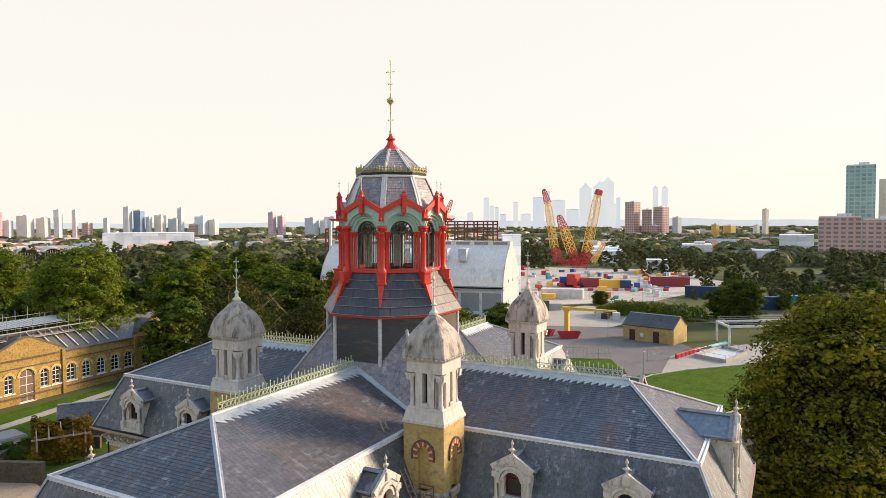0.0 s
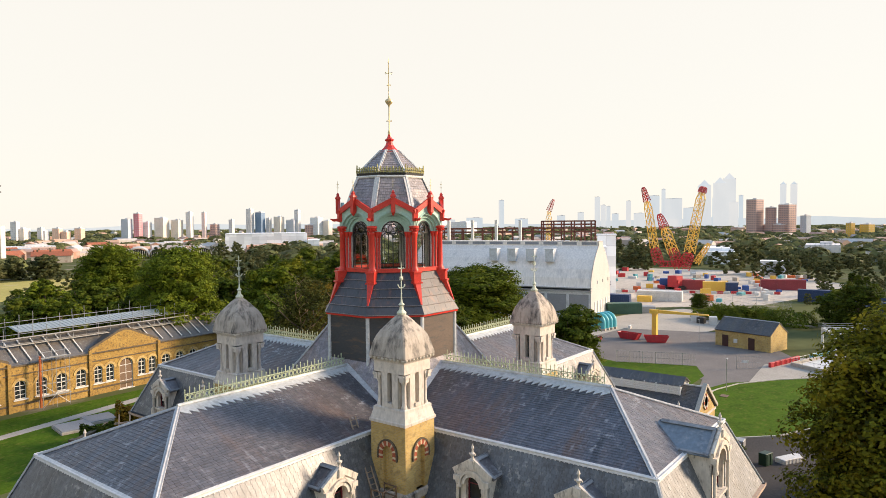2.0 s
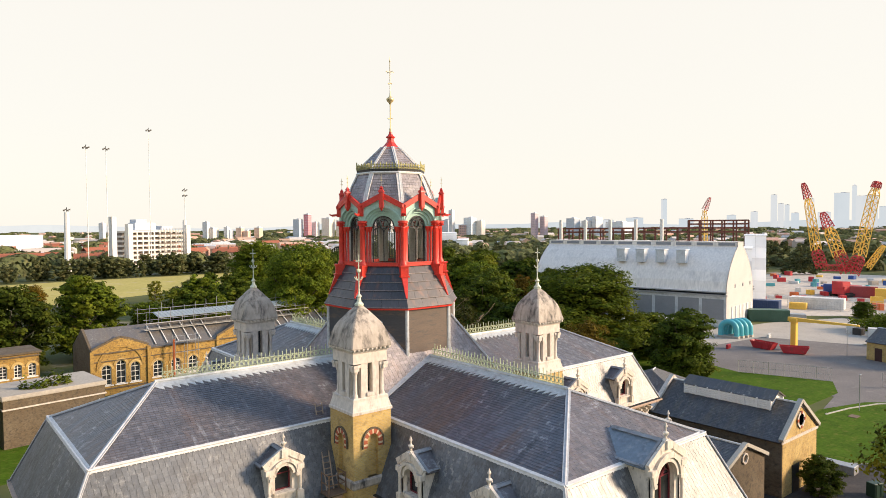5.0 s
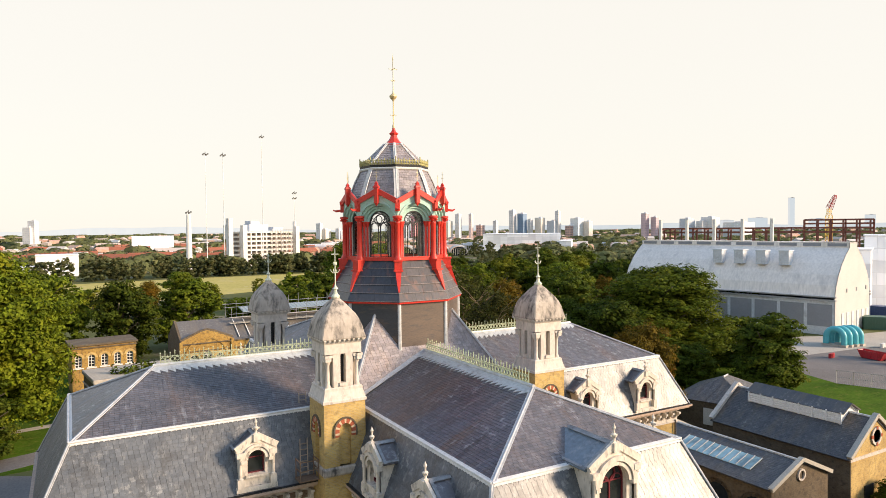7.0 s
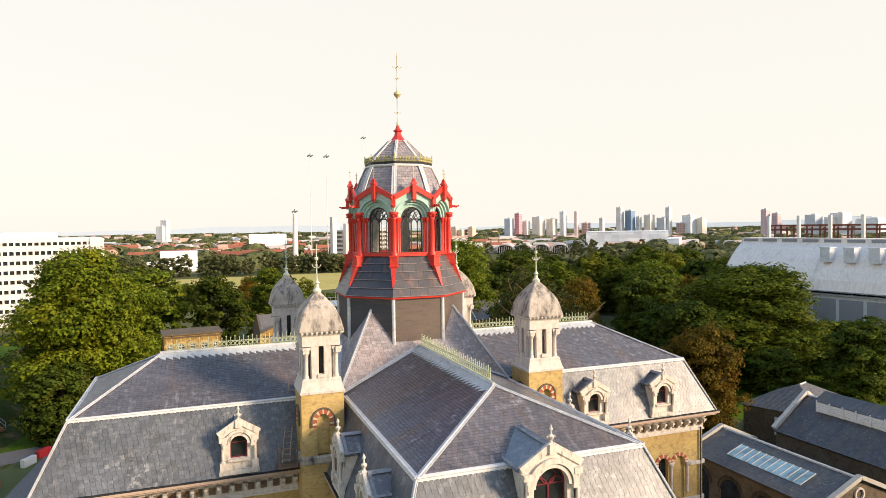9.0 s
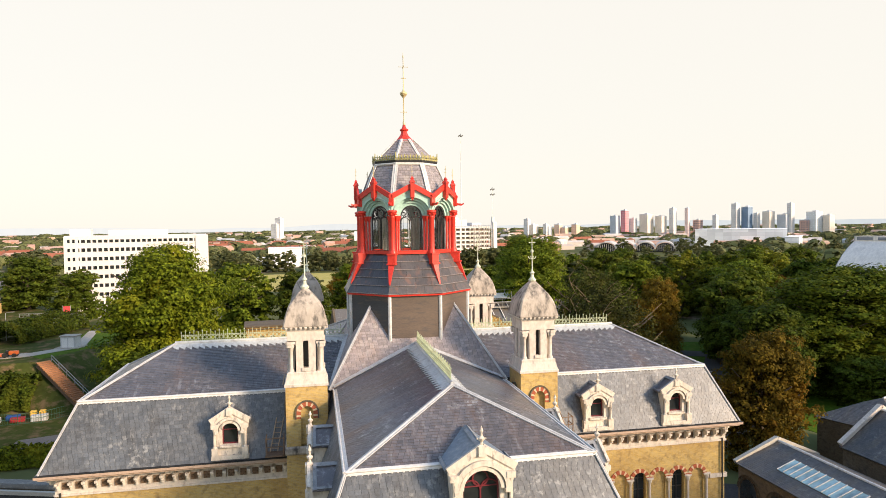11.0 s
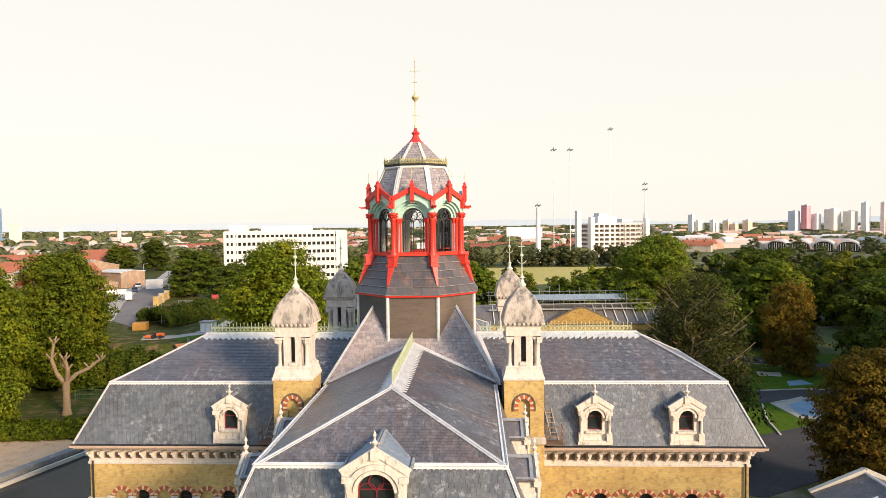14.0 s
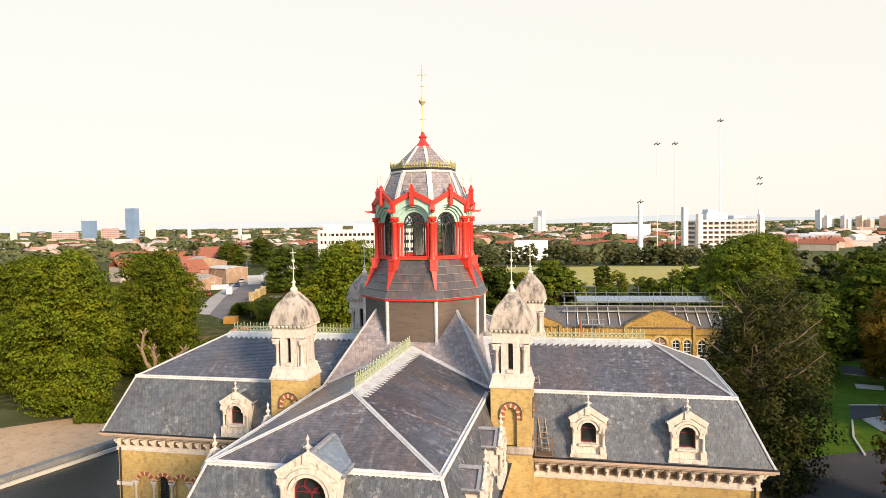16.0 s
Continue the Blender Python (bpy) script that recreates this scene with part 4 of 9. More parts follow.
for k in range(4):
    bm = bmesh.new()
    strip(bm, rot(90 * k) @ Vector((-5.75, -5.75, 18.05)), rot(90 * k) @ Vector((-2.8, -2.8, 22.95)), 0.22, 0.03, rot(90 * k) @ Vector((-1, -1, 0.9)), 0.05, 0.12)
    part("hip_roll", bm, M_LEAD_PALE, broach, "pale lead hip roll")
    for s in (-1, 1):
        bm = bmesh.new()
        strip(bm, rot(90 * k) @ Vector((0, -4.35, 20.45)), rot(90 * k) @ Vector((s * 5.5, -5.6, 18.22)), 0.34, 0.09, rot(90 * k) @ Vector((s * 0.3, -0.5, 1)), 0.05)
        part("valley_flashing", bm, M_LEAD_PALE, broach, "pale lead flashing at the foot of the broach")

bm = bmesh.new()
lo, hi = ring8(4.1, 19.0), ring8(4.1, 23.75)
for k in range(8):
    bm.faces.new([bm.verts.new(p) for p in (lo[k], lo[(k + 1) % 8], hi[(k + 1) % 8], hi[k])])
# the south and south-east faces carry the sunlit tone
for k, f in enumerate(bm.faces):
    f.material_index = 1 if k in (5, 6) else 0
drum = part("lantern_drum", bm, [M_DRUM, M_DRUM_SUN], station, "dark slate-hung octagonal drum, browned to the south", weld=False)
for k in range(8):
    bm = bmesh.new()
    bar(bm, lo[k] * 1.0, hi[k] * 1.0, 0.24, n=8)
    part("corner_roll", bm, M_LEAD, drum, "grey lead corner roll")
    bm = bmesh.new()
    p, q = ring8(4.13, 20.6)[k], ring8(4.13, 20.6)[(k + 1) % 8]
    bar(bm, p, q, 0.12)
    part("drum_flashing", bm, M_LEAD_PALE, drum)

# skirt in five courses
for c in range(5):
    f0, f1 = c / 5, (c + 1) / 5
    z0, z1 = 23.75 + 2.6 * f0, 23.75 + 2.6 * f1
    a0, a1 = 4.32 - 1.27 * f0, 4.32 - 1.27 * f1
    low, high = ring8(a0 + 0.05, z0 - 0.02), ring8(a1 + 0.005, z1)
    for k in range(8):
        j = (k + 1) % 8
        nrm = (low[j] - low[k]).cross(high[k] - low[k])
        if nrm.z < 0:
            nrm = -nrm
        cuts = (0.0, 0.34, 0.68, 1.0) if (c + k) % 2 else (0.0, 0.2, 0.52, 0.84, 1.0)
        for u0, u1 in zip(cuts, cuts[1:]):
            g0, g1 = u0 + (0.002 if u0 else 0), u1 - (0.002 if u1 < 1 else 0)
            bm = bmesh.new()
            plate(bm, [low[k].lerp(low[j], g0), low[k].lerp(low[j], g1), high[k].lerp(high[j], g1), high[k].lerp(high[j], g0)], nrm, 0.05)
            # slabs facing south and south-east take the sunlit-toned copy
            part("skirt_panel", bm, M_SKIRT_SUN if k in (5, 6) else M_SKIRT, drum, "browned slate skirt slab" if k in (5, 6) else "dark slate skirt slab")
    for k in range(8):
        bm = bmesh.new()
        bar(bm, low[k] + Vector((0, 0, 0.03)), low[(k + 1) % 8] + Vector((0, 0, 0.03)), 0.03)
        part("drip_edge", bm, M_SLATE_TOP, drum, "pale worn slab edge")
bm = bmesh.new()
a, b = ring8(4.3, 23.6), ring8(4.34, 23.76)
c0, c1 = ring8(4.0, 23.6), ring8(4.0, 23.76)
for k in range(8):
    j = (k + 1) % 8
    for q in ((a[k], a[j], b[j], b[k]), (b[k], b[j], c1[j], c1[k]), (c0[k], c0[j], a[j], a[k])):
        bm.faces.new([bm.verts.new(p) for p in q])
part("skirt_fillet", bm, M_RED, drum, "red painted fillet")

# red columns, pedestals and fins at the eight corners
bm = bmesh.new()
lathed(bm, [(0.27, 26.35), (0.27, 26.5), (0.2, 26.6), (0.18, 26.7), (0.165, 28.75), (0.19, 28.8), (0.17, 28.86), (0.28, 29.1), (0.33, 29.14), (0.33, 29.24), (0.26, 29.28)], 14, (3.48, 0, 0))
for k in range(6):
    lathed(bm, [(0.05, 0), (0.07, 0.08), (0, 0.14)], 6, (3.48 + 0.26 * math.cos(k * 1.047), 0.26 * math.sin(k * 1.047), 28.95))
col_me = mesh_of("lantern_column", bm, M_RED, True)
bm = bmesh.new()
boxed(bm, (3.6, 0, 26.0), (0.62, 0.5, 0.62))
boxed(bm, (3.62, 0, 26.33), (0.72, 0.58, 0.1))
boxed(bm, (3.64, 0, 25.68), (0.76, 0.6, 0.1))
ped_me = mesh_of("pedestal", bm, M_RED)
bm = bmesh.new()
pts = [(3.2, 26.2), (3.95, 25.65), (4.42, 24.35), (4.36, 24.25), (3.3, 25.5)]
q0 = [bm.verts.new((x, -0.2 if z > 25 else -0.05, z)) for x, z in pts]
q1 = [bm.verts.new((x, 0.2 if z > 25 else 0.05, z)) for x, z in pts]
bm.faces.new(q0)
bm.faces.new(q1[::-1])
for i in range(5):
    bm.faces.new((q0[i], q1[i], q1[(i + 1) % 5], q0[(i + 1) % 5]))
fin_me = mesh_of("skirt_fin", bm, M_RED)
for k in range(8):
    ang = 22.5 + 45 * k
    col = put("lantern_column", col_me, station, rot(ang), "round red painted column with leafy capital")
    put("pedestal", ped_me, col, label="red painted pedestal")
    put("skirt_fin", fin_me, col, label="tapering red buttress fin")

# one face of the lantern, looking along -y
SIDE = 3.42 * math.tan(math.pi / 8)
fm = {}
bm = bmesh.new()
GR, G_FOOT, G_PEAK = 1.28, 30.1, 30.86
for s in (-1, 1):
    poly = [p for p in arch_pts(0, 28.9, GR, 16) if p[0] * s >= -1e-6]
    poly.sort(key=lambda p: p[1])
    for a0, b0 in zip(poly, poly[1:]):
        ta, tb = (G_PEAK - abs(p[0]) * (G_PEAK - G_FOOT) / 1.42 for p in (a0, b0))
        plate(bm, [(a0[0], -3.32, a0[1]), (b0[0], -3.32, b0[1]), (b0[0], -3.32, tb), (a0[0], -3.32, ta)], (0, -1, 0), 0.22)
    plate(bm, [(s * GR, -3.32, 28.9), (s * 1.42, -3.32, 28.9), (s * 1.42, -3.32, G_FOOT), (s * GR, -3.32, G_PEAK - GR * (G_PEAK - G_FOOT) / 1.42)], (0, -1, 0), 0.22)
fm["gable"] = mesh_of("gable_panel", bm, M_GREEN)
bm = bmesh.new()
for k, (r0, r1, y0, y1) in enumerate(((1.08, 1.3, -3.2, -3.02), (0.92, 1.12, -3.05, -2.9), (0.74, 0.96, -2.92, -2.78), (1.24, 1.32, -3.38, -3.2))):
    voussoirs(bm, 0, 28.87, r0, r1, y0, y1, 16, mats=1)
fm["archivolt"] = mesh_of("archivolt", bm, M_GREEN)
bm = bmesh.new()
boxed(bm, (1.16, -2.85, 27.6), (0.5, 0.3, 2.5))
boxed(bm, (0.86, -2.84, 27.6), (0.14, 0.16, 2.5))
fm["jamb"] = mesh_of("jamb", bm, M_WHITE)
bm = bmesh.new()
lathed(bm, [(0.11, 26.4), (0.11, 26.52), (0.08, 26.58), (0.075, 28.5), (0.1, 28.6), (0.16, 28.8), (0.17, 28.9)], 10)
fm["colonnette"] = mesh_of("colonnette", bm, M_RED, True)
bm = bmesh.new()
for s in (-1, 1):
    bar(bm, (s * 1.52, -3.42, 30.12), (0, -3.42, 30.92), 0.13, 0.34)
fm["trim"] = mesh_of("gable_trim", bm, M_RED)
bm = bmesh.new()
boxed(bm, (0, -3.5, 30.62), (0.26, 0.3, 1.0))
lathed(bm, [(0.04, -0.2), (0.15, -0.02), (0.16, 0)], 4, (0, -3.5, 30.13), math.pi / 4)
lathed(bm, [(0.26, 0), (0.26, 0.06), (0.12, 0.22), (0.15, 0.27), (0.04, 0.42)], 4, (0, -3.5, 31.1), math.pi / 4)
fm["crocket"] = mesh_of("crocket", bm, M_RED, True)
bm = bmesh.new()
bar(bm, (0, -3.5, 31.45), (0, -3.5, 32.28), 0.025)
for z in (31.85, 32.08):
    boxed(bm, (0, -3.5, z), (0.15, 0.025, 0.03))
    boxed(bm, (0, -3.5, z), (0.025, 0.15, 0.03))
fm["spike"] = mesh_of("gable_finial", bm, M_GILT)
bm = bmesh.new()
boxed(bm, (0, -2.98, 26.42), (2.45, 0.42, 0.2))
boxed(bm, (0, -3.06, 26.53), (2.5, 0.3, 0.07))
fm["sill"] = mesh_of("lantern_sill", bm, M_RED)
bm = bmesh.new()
pane_arched(bm, 0, 0.73, 26.5, 28.85, -2.8, 14)
fm["pane"] = mesh_of("pane", bm, M_GLASS)
bm = bmesh.new()
edge = [(0.71, 26.55)] + arch_pts(0, 28.85, 0.7, 16) + [(-0.71, 26.55)]
for a, b in zip(edge, edge[1:] + edge[:1]):
    bar(bm, (a[0], -2.82, a[1]), (b[0], -2.82, b[1]), 0.07)
bar(bm, (0, -2.82, 26.5), (0, -2.82, 28.75), 0.06)
ring = arch_pts(0, 29.08, 0.3, 16, 0, 360)
for a, b in zip(ring, ring[1:]):
    bar(bm, (a[0], -2.82, a[1]), (b[0], -2.82, b[1]), 0.055)
for s in (-1, 1):
    half = arch_pts(s * 0.35, 28.5, 0.34, 10)
    for a, b in zip(half, half[1:]):
        bar(bm, (a[0], -2.82, a[1]), (b[0], -2.82, b[1]), 0.05)
    small = arch_pts(s * 0.5, 29.02, 0.13, 10, 0, 360)
    for a, b in zip(small, small[1:]):
        bar(bm, (a[0], -2.82, a[1]), (b[0], -2.82, b[1]), 0.04)
    bar(bm, (s * 0.55, -2.82, 26.5), (s * 0.55, -2.82, 28.8), 0.03)
fm["tracery"] = mesh_of("tracery", bm, M_IRON)
bm = bmesh.new()
boxed(bm, (3.62, 0, 29.88), (0.3, 0.3, 0.62))
lathed(bm, [(0.2, 30.18), (0.06, 30.34)], 4, (3.62, 0, 0), math.pi / 4)
bar(bm, (3.62, 0, 29.72), (4.12, 0, 29.66), 0.15)
bar(bm, (4.08, 0, 29.66), (4.28, 0, 29.74), 0.09)
spout = mesh_of("gargoyle", bm, M_RED)
for k in range(8):
    mm = rot(45 * k)
    panel = put("gable_panel", fm["gable"], station, mm, "pale green painted gable over a lantern window")
    for name, key, lab in (("archivolt", "archivolt", "stepped green arch mouldings"), ("gable_trim", "trim", "red gable edging"), ("crocket", "crocket", "red pointed boss"), ("gable_finial", "spike", "gilded iron finial"), ("lantern_sill", "sill", "red sill"), ("tracery", "tracery", "black iron window tracery")):
        put(name, fm[key], panel, label=lab)
    put("jamb", fm["jamb"], panel, label="white painted jamb")
    put("jamb", fm["jamb"], panel, Matrix.Diagonal((-1, 1, 1, 1)), "white painted jamb")
    for s in (-1, 1):
        put("colonnette", fm["colonnette"], panel, at(s * 1.04, -3.1, 0), "thin red colonnette")
        put("colonnette", fm["colonnette"], panel, at(s * 0.88, -2.96, 0), "thin red colonnette")
    gl = put("pane", fm["pane"], panel, label="clear glass")
    gl.visible_shadow = False
    put("gargoyle", spout, panel, rot(-90 + 22.5), "red waterspout")

# two-tier roof of the lantern
bm = bmesh.new()
tiers = [(3.08, 29.9), (2.84, 30.75), (2.51, 31.65), (2.16, 32.42)]
for (a0, z0), (a1, z1) in zip(tiers, tiers[1:]):
    p, q = ring8(a0, z0), ring8(a1, z1)
    for k in range(8):
        bm.faces.new([bm.verts.new(v) for v in (p[k], p[(k + 1) % 8], q[(k + 1) % 8], q[k])])
bm.faces.new([bm.verts.new(v) for v in ring8(3.1, 29.88)])
cap_roof = part("lantern_roof", bm, M_DECK, station, "steep octagonal slate roof of the lantern")
shapes = []
for (a0, z0), (a1, z1) in list(zip(tiers, tiers[1:])) + [((2.16, 32.72), (0.6, 34.35))]:
    p, q = ring8(a0, z0), ring8(a1, z1)
    for k in range(8):
        shapes.append((p[k], p[(k + 1) % 8], q[k], q[(k + 1) % 8]))
bm = bmesh.new()
p, q = ring8(2.14, 32.71), ring8(0.58, 34.34)
for k in range(8):
    bm.faces.new([bm.verts.new(v) for v in (p[k], p[(k + 1) % 8], q[(k + 1) % 8], q[k])])
part("lantern_top_roof", bm, M_DECK, cap_roof)
slate_part("slate_covering", shapes, 0.26, 0.19, M_SLATE_TOP, cap_roof, "purple-grey slates", 60)
for k in range(8):
    for lo_t, hi_t, w in ((tiers[0], tiers[1], 0.34), (tiers[1], tiers[2], 0.34), (tiers[2], tiers[3], 0.34), ((2.16, 32.72), (0.6, 34.35), 0.2)):
        bm = bmesh.new()
        p, q = ring8(*lo_t)[k], ring8(*hi_t)[k]
        strip(bm, p, q, w, 0.045, Vector((p.x, p.y, 1.2)), 0.05, 0.06)
        part("hip_lead", bm, M_LEAD_WHITE, cap_roof, "white lead hip")
bm = bmesh.new()
for prof in ([(2.12, 32.38), (2.24, 32.42), (2.26, 32.5), (2.2, 32.56)],):
    rings = [ring8(*v) for v in prof]
    for r0, r1 in zip(rings, rings[1:]):
        for k in range(8):
            bm.faces.new([bm.verts.new(v) for v in (r0[k], r0[(k + 1) % 8], r1[(k + 1) % 8], r1[k])])
part("lantern_cornice", bm, M_WHITE, cap_roof, "white moulded cornice")
bm = bmesh.new()
rings = [ring8(2.2, 32.56), ring8(2.2, 32.6), ring8(2.22, 32.72), ring8(2.1, 32.73)]
for r0, r1 in zip(rings, rings[1:]):
    for k in range(8):
        bm.faces.new([bm.verts.new(v) for v in (r0[k], r0[(k + 1) % 8], r1[(k + 1) % 8], r1[k])])
part("black_moulding", bm, M_IRON, cap_roof)
bm = bmesh.new()
r = ring8(2.2, 32.72)
for k in range(8):
    p, q = r[k], r[(k + 1) % 8]
    bar(bm, p + Vector((0, 0, 0.08)), q + Vector((0, 0, 0.08)), 0.06)
    bar(bm, p + Vector((0, 0, 0.28)), q + Vector((0, 0, 0.28)), 0.04)
    for i in range(9):
        c = p.lerp(q, i / 9)
        bar(bm, c, c + Vector((0, 0, 0.55 if i == 0 else 0.36 + 0.06 * (i % 2))), 0.06)
        lathed(bm, [(0, -0.07), (0.075, 0), (0, 0.07)], 5, c + Vector((0, 0, 0.18)))
part("lantern_cresting", bm, M_CREST_Y, cap_roof, "moss-yellow iron cresting")
bm = bmesh.new()
lathed(bm, [(0.8, 34.12), (0.8, 34.22), (0.5, 34.46), (0.3, 34.7), (0.22, 34.9), (0.22, 34.98), (0.3, 35.02), (0.33, 35.09), (0.19, 35.18), (0.13, 35.3), (0.1, 35.45)], 8, phase=math.pi / 8)
part("lantern_cap", bm, M_RED, cap_roof, "red painted lead cap")
bm = bmesh.new()
lathed(bm, [(0.08, 35.4), (0.1, 35.6), (0.045, 35.75), (0.04, 37.3), (0.08, 37.4), (0.2, 37.52), (0.27, 37.64), (0.25, 37.74), (0.1, 37.84), (0.05, 37.95), (0.03, 38.2), (0.025, 40.2), (0.05, 40.25), (0.02, 40.4), (0, 40.65)], 10)
for z, w in ((36.35, 0.2), (38.75, 0.14), (39.55, 0.3)):
    for k in range(2):
        boxed(bm, (0, 0, z), (w * 2, 0.03, 0.03) if k else (0.03, w * 2, 0.03))
    for k in range(4):
        lathed(bm, [(0, -0.05), (0.04, 0), (0, 0.05)], 6, rot(90 * k) @ Vector((w, 0, z)))
part("spire", bm, M_GILT, cap_roof, "gilded iron spire with ball and crosses", smooth=True)

# ladders and little platforms beside the front turrets
for s in (-1, 1):
    lad = bmesh.new()
    foot, head = Vector((9.3, -7.2, 14.95)), Vector((8.5, -4.5, 18.9))
    for dx in (0.0, 0.42):
        bar(lad, (s * (foot.x - dx), foot.y, foot.z), (s * (head.x - dx), head.y, head.z), 0.06)
    for k in range(15):
        c = foot.lerp(head, (k + 0.5) / 15)
        bar(lad, (s * c.x, c.y, c.z), (s * (c.x - 0.42), c.y, c.z), 0.04)
    base = part("roof_ladder", lad, M_LADDER, station, "weathered timber roof ladder with railed landing")
    bm = bmesh.new()
    boxed(bm, (s * 9.0, -7.4, 14.85), (1.1, 0.9, 0.06))
    deckp = part("landing", bm, M_RUST, base, "small railed landing")
    for x in (8.5, 9.5):
        for y in (-7.8, -7.0):
            bm = bmesh.new()
            bar(bm, (s * x, y, 14.85), (s * x, y, 15.95), 0.05)
            part("rail_post", bm, M_RUST, base)
    for z in (15.4, 15.9):
        for p, q in (((8.5, -7.8), (9.5, -7.8)), ((8.5, -7.8), (8.5, -7.0)), ((9.5, -7.8), (9.5, -7.0))):
            bm = bmesh.new()
            bar(bm, (s * p[0], p[1], z), (s * q[0], q[1], z), 0.045)
            part("rail", bm, M_RUST, base)


# the slates of the south hip end nearest the eaves, one by one
bm = bmesh.new()
boxed(bm, (0, 0.1, -0.008), (0.238, 0.2, 0.016))
slate_me = mesh_of("slate", bm, M_SLATE_P)
for deck, places in loose_slates:
    for m in places:
        put("slate", slate_me, deck, m)


# ---------------------------------------------------------------- ground, lawns and hard standing
M_LAND = surface("rough_land", (0.13, 0.14, 0.055), (0.085, 0.095, 0.04), (0.3, 0.25, 0.2), 0.95, big=0.012, fine=0.12, bump=0.0, stain_at=(0.56, 0.66), shine=0.05)
M_LAWN = surface("mown_grass", (0.085, 0.15, 0.012), (0.04, 0.078, 0.008), (0.15, 0.15, 0.03), 0.9, big=0.35, fine=2.2, bump=0.9, stain_at=(0.54, 0.74), shine=0.05)
M_ROUGH = surface("rough_grass", (0.07, 0.085, 0.02), (0.04, 0.052, 0.014), (0.16, 0.115, 0.06), 0.95, big=0.16, fine=1.1, bump=0.6, stain_at=(0.5, 0.64), shine=0.05)
M_MEADOW = surface("dry_meadow", (0.5, 0.42, 0.15), (0.38, 0.34, 0.1), (0.5, 0.43, 0.28), 0.95, big=0.03, fine=0.5, bump=0.2, stain_at=(0.58, 0.7), shine=0.05)
M_TARMAC = surface("tarmac", (0.22, 0.2, 0.185), (0.15, 0.137, 0.128), (0.3, 0.27, 0.24), 0.9, big=0.15, fine=4.0, bump=0.2, stain_at=(0.58, 0.8), shine=0.15)
M_CONCRETE = surface("concrete", (0.46, 0.42, 0.36), (0.36, 0.33, 0.285), (0.24, 0.22, 0.19), 0.85, big=0.2, fine=3.0, bump=0.2, stain_at=(0.58, 0.8), shine=0.15)
M_ASPHALT = surface("dark_asphalt", (0.075, 0.07, 0.068), (0.05, 0.047, 0.046), (0.11, 0.1, 0.09), 0.9, big=0.15, fine=4.0, bump=0.2, stain_at=(0.58, 0.8), shine=0.15)
M_CHURNED = surface("churned_site_earth", (0.56, 0.5, 0.42), (0.42, 0.37, 0.31), (0.24, 0.21, 0.18), 0.9, big=0.06, fine=0.6, bump=0.2, stain_at=(0.56, 0.72))
M_GRAVEL = surface("sandy_gravel", (0.58, 0.4, 0.24), (0.48, 0.33, 0.2), (0.36, 0.25, 0.15), 0.95, big=0.25, fine=4.0, bump=0.3)
M_KERB = surface("pale_kerb", (0.5, 0.47, 0.4), (0.4, 0.38, 0.33), rough=0.85)

bm = bmesh.new()
bmesh.ops.create_grid(bm, x_segments=8, y_segments=8, size=4600)
ground = part("ground", bm, M_LAND)
tagged(ground, "level green and brown land reaching the horizon", "ground", kind="structure")


def sheet(name, mat, label, pts, z=0.03, category="ground"):
    bm = bmesh.new()
    plate(bm, [(x, y, z) for x, y in pts], (0, 0, 1), z + 0.02)
    return tagged(part(name, bm, mat), label, category, kind="structure")


sheet("lawn", M_LAWN, "bright mown lawn beside the station", [(57.5, -5), (64.5, -12.3), (78, -19), (95, -45), (130, -45), (110, -16), (92, 1), (82, 4), (76, 3)], 0.05)
sheet("lawn", M_LAWN, "grass plot with a mesh fence", [(62, 14), (84, 6), (95, 6), (103, 9.8), (98, 25), (104, 45), (70, 60), (58, 30)], 0.055)
sheet("yard", M_TARMAC, "grey tarmac yard", [(92, 5.5), (82, 3.5), (94, -1), (102, -6), (124, -4), (150, 12), (140, 40), (104, 44), (98, 25)], 0.04)
sheet("yard", M_CONCRETE, "pale concrete apron", [(104, 44), (140, 40), (146, 20), (185, 14), (190, 40), (165, 50), (150, 52), (120, 66)], 0.06)
sheet("lane", M_CONCRETE, "pale concrete lane", [(94, -2), (101, -7), (112, -17), (150, -40), (160, -34), (122, -5), (112, -1)], 0.07)
sheet("site_ground", M_CHURNED, "pale churned site ground", [(178, 60), (215, 20), (300, 0), (380, 40), (370, 130), (230, 140)], 0.05)
sheet("lawn", M_LAWN, "shaded lawn with straight paths", [(-40, 48), (60, 60), (62, 86), (-30, 82)], 0.04)
sheet("lawn", M_LAWN, "shaded lawn among the trees", [(36, 26), (60, 36), (95, 90), (60, 96), (30, 60)], 0.045)
sheet("lawn", M_ROUGH, "rough trodden grass under the trees", [(-120, 40), (-46, 40), (-36, 46), (-30, 66), (-60, 66), (-120, 80)], 0.035)
sheet("path", M_CONCRETE, "narrow pale garden path", [(-36, 66), (-34, 68), (46, 84), (46, 81.6)], 0.07)
sheet("path", M_ASPHALT, "tarmac drive under the trees", [(24, 22), (34, 20), (56, 33), (88, 84), (80, 86), (50, 44), (30, 34)], 0.06)
sheet("car_park", M_ASPHALT, "tarmac forecourt", [(22, -40), (82, -45), (78, -19), (57.5, -5), (53, 2), (40, 14), (24, 22)], 0.03)
sheet("terrace", M_GRAVEL, "sandy gravel terrace", [(-75, -20), (-34, -8), (-33, 14), (-45, 34), (-60, 42), (-95, 10)], 0.05)
sheet("forecourt", M_TARMAC, "dark tarmac by the west front", [(-34, 30), (-24, 22), (-22, 46), (-32, 52)], 0.06)
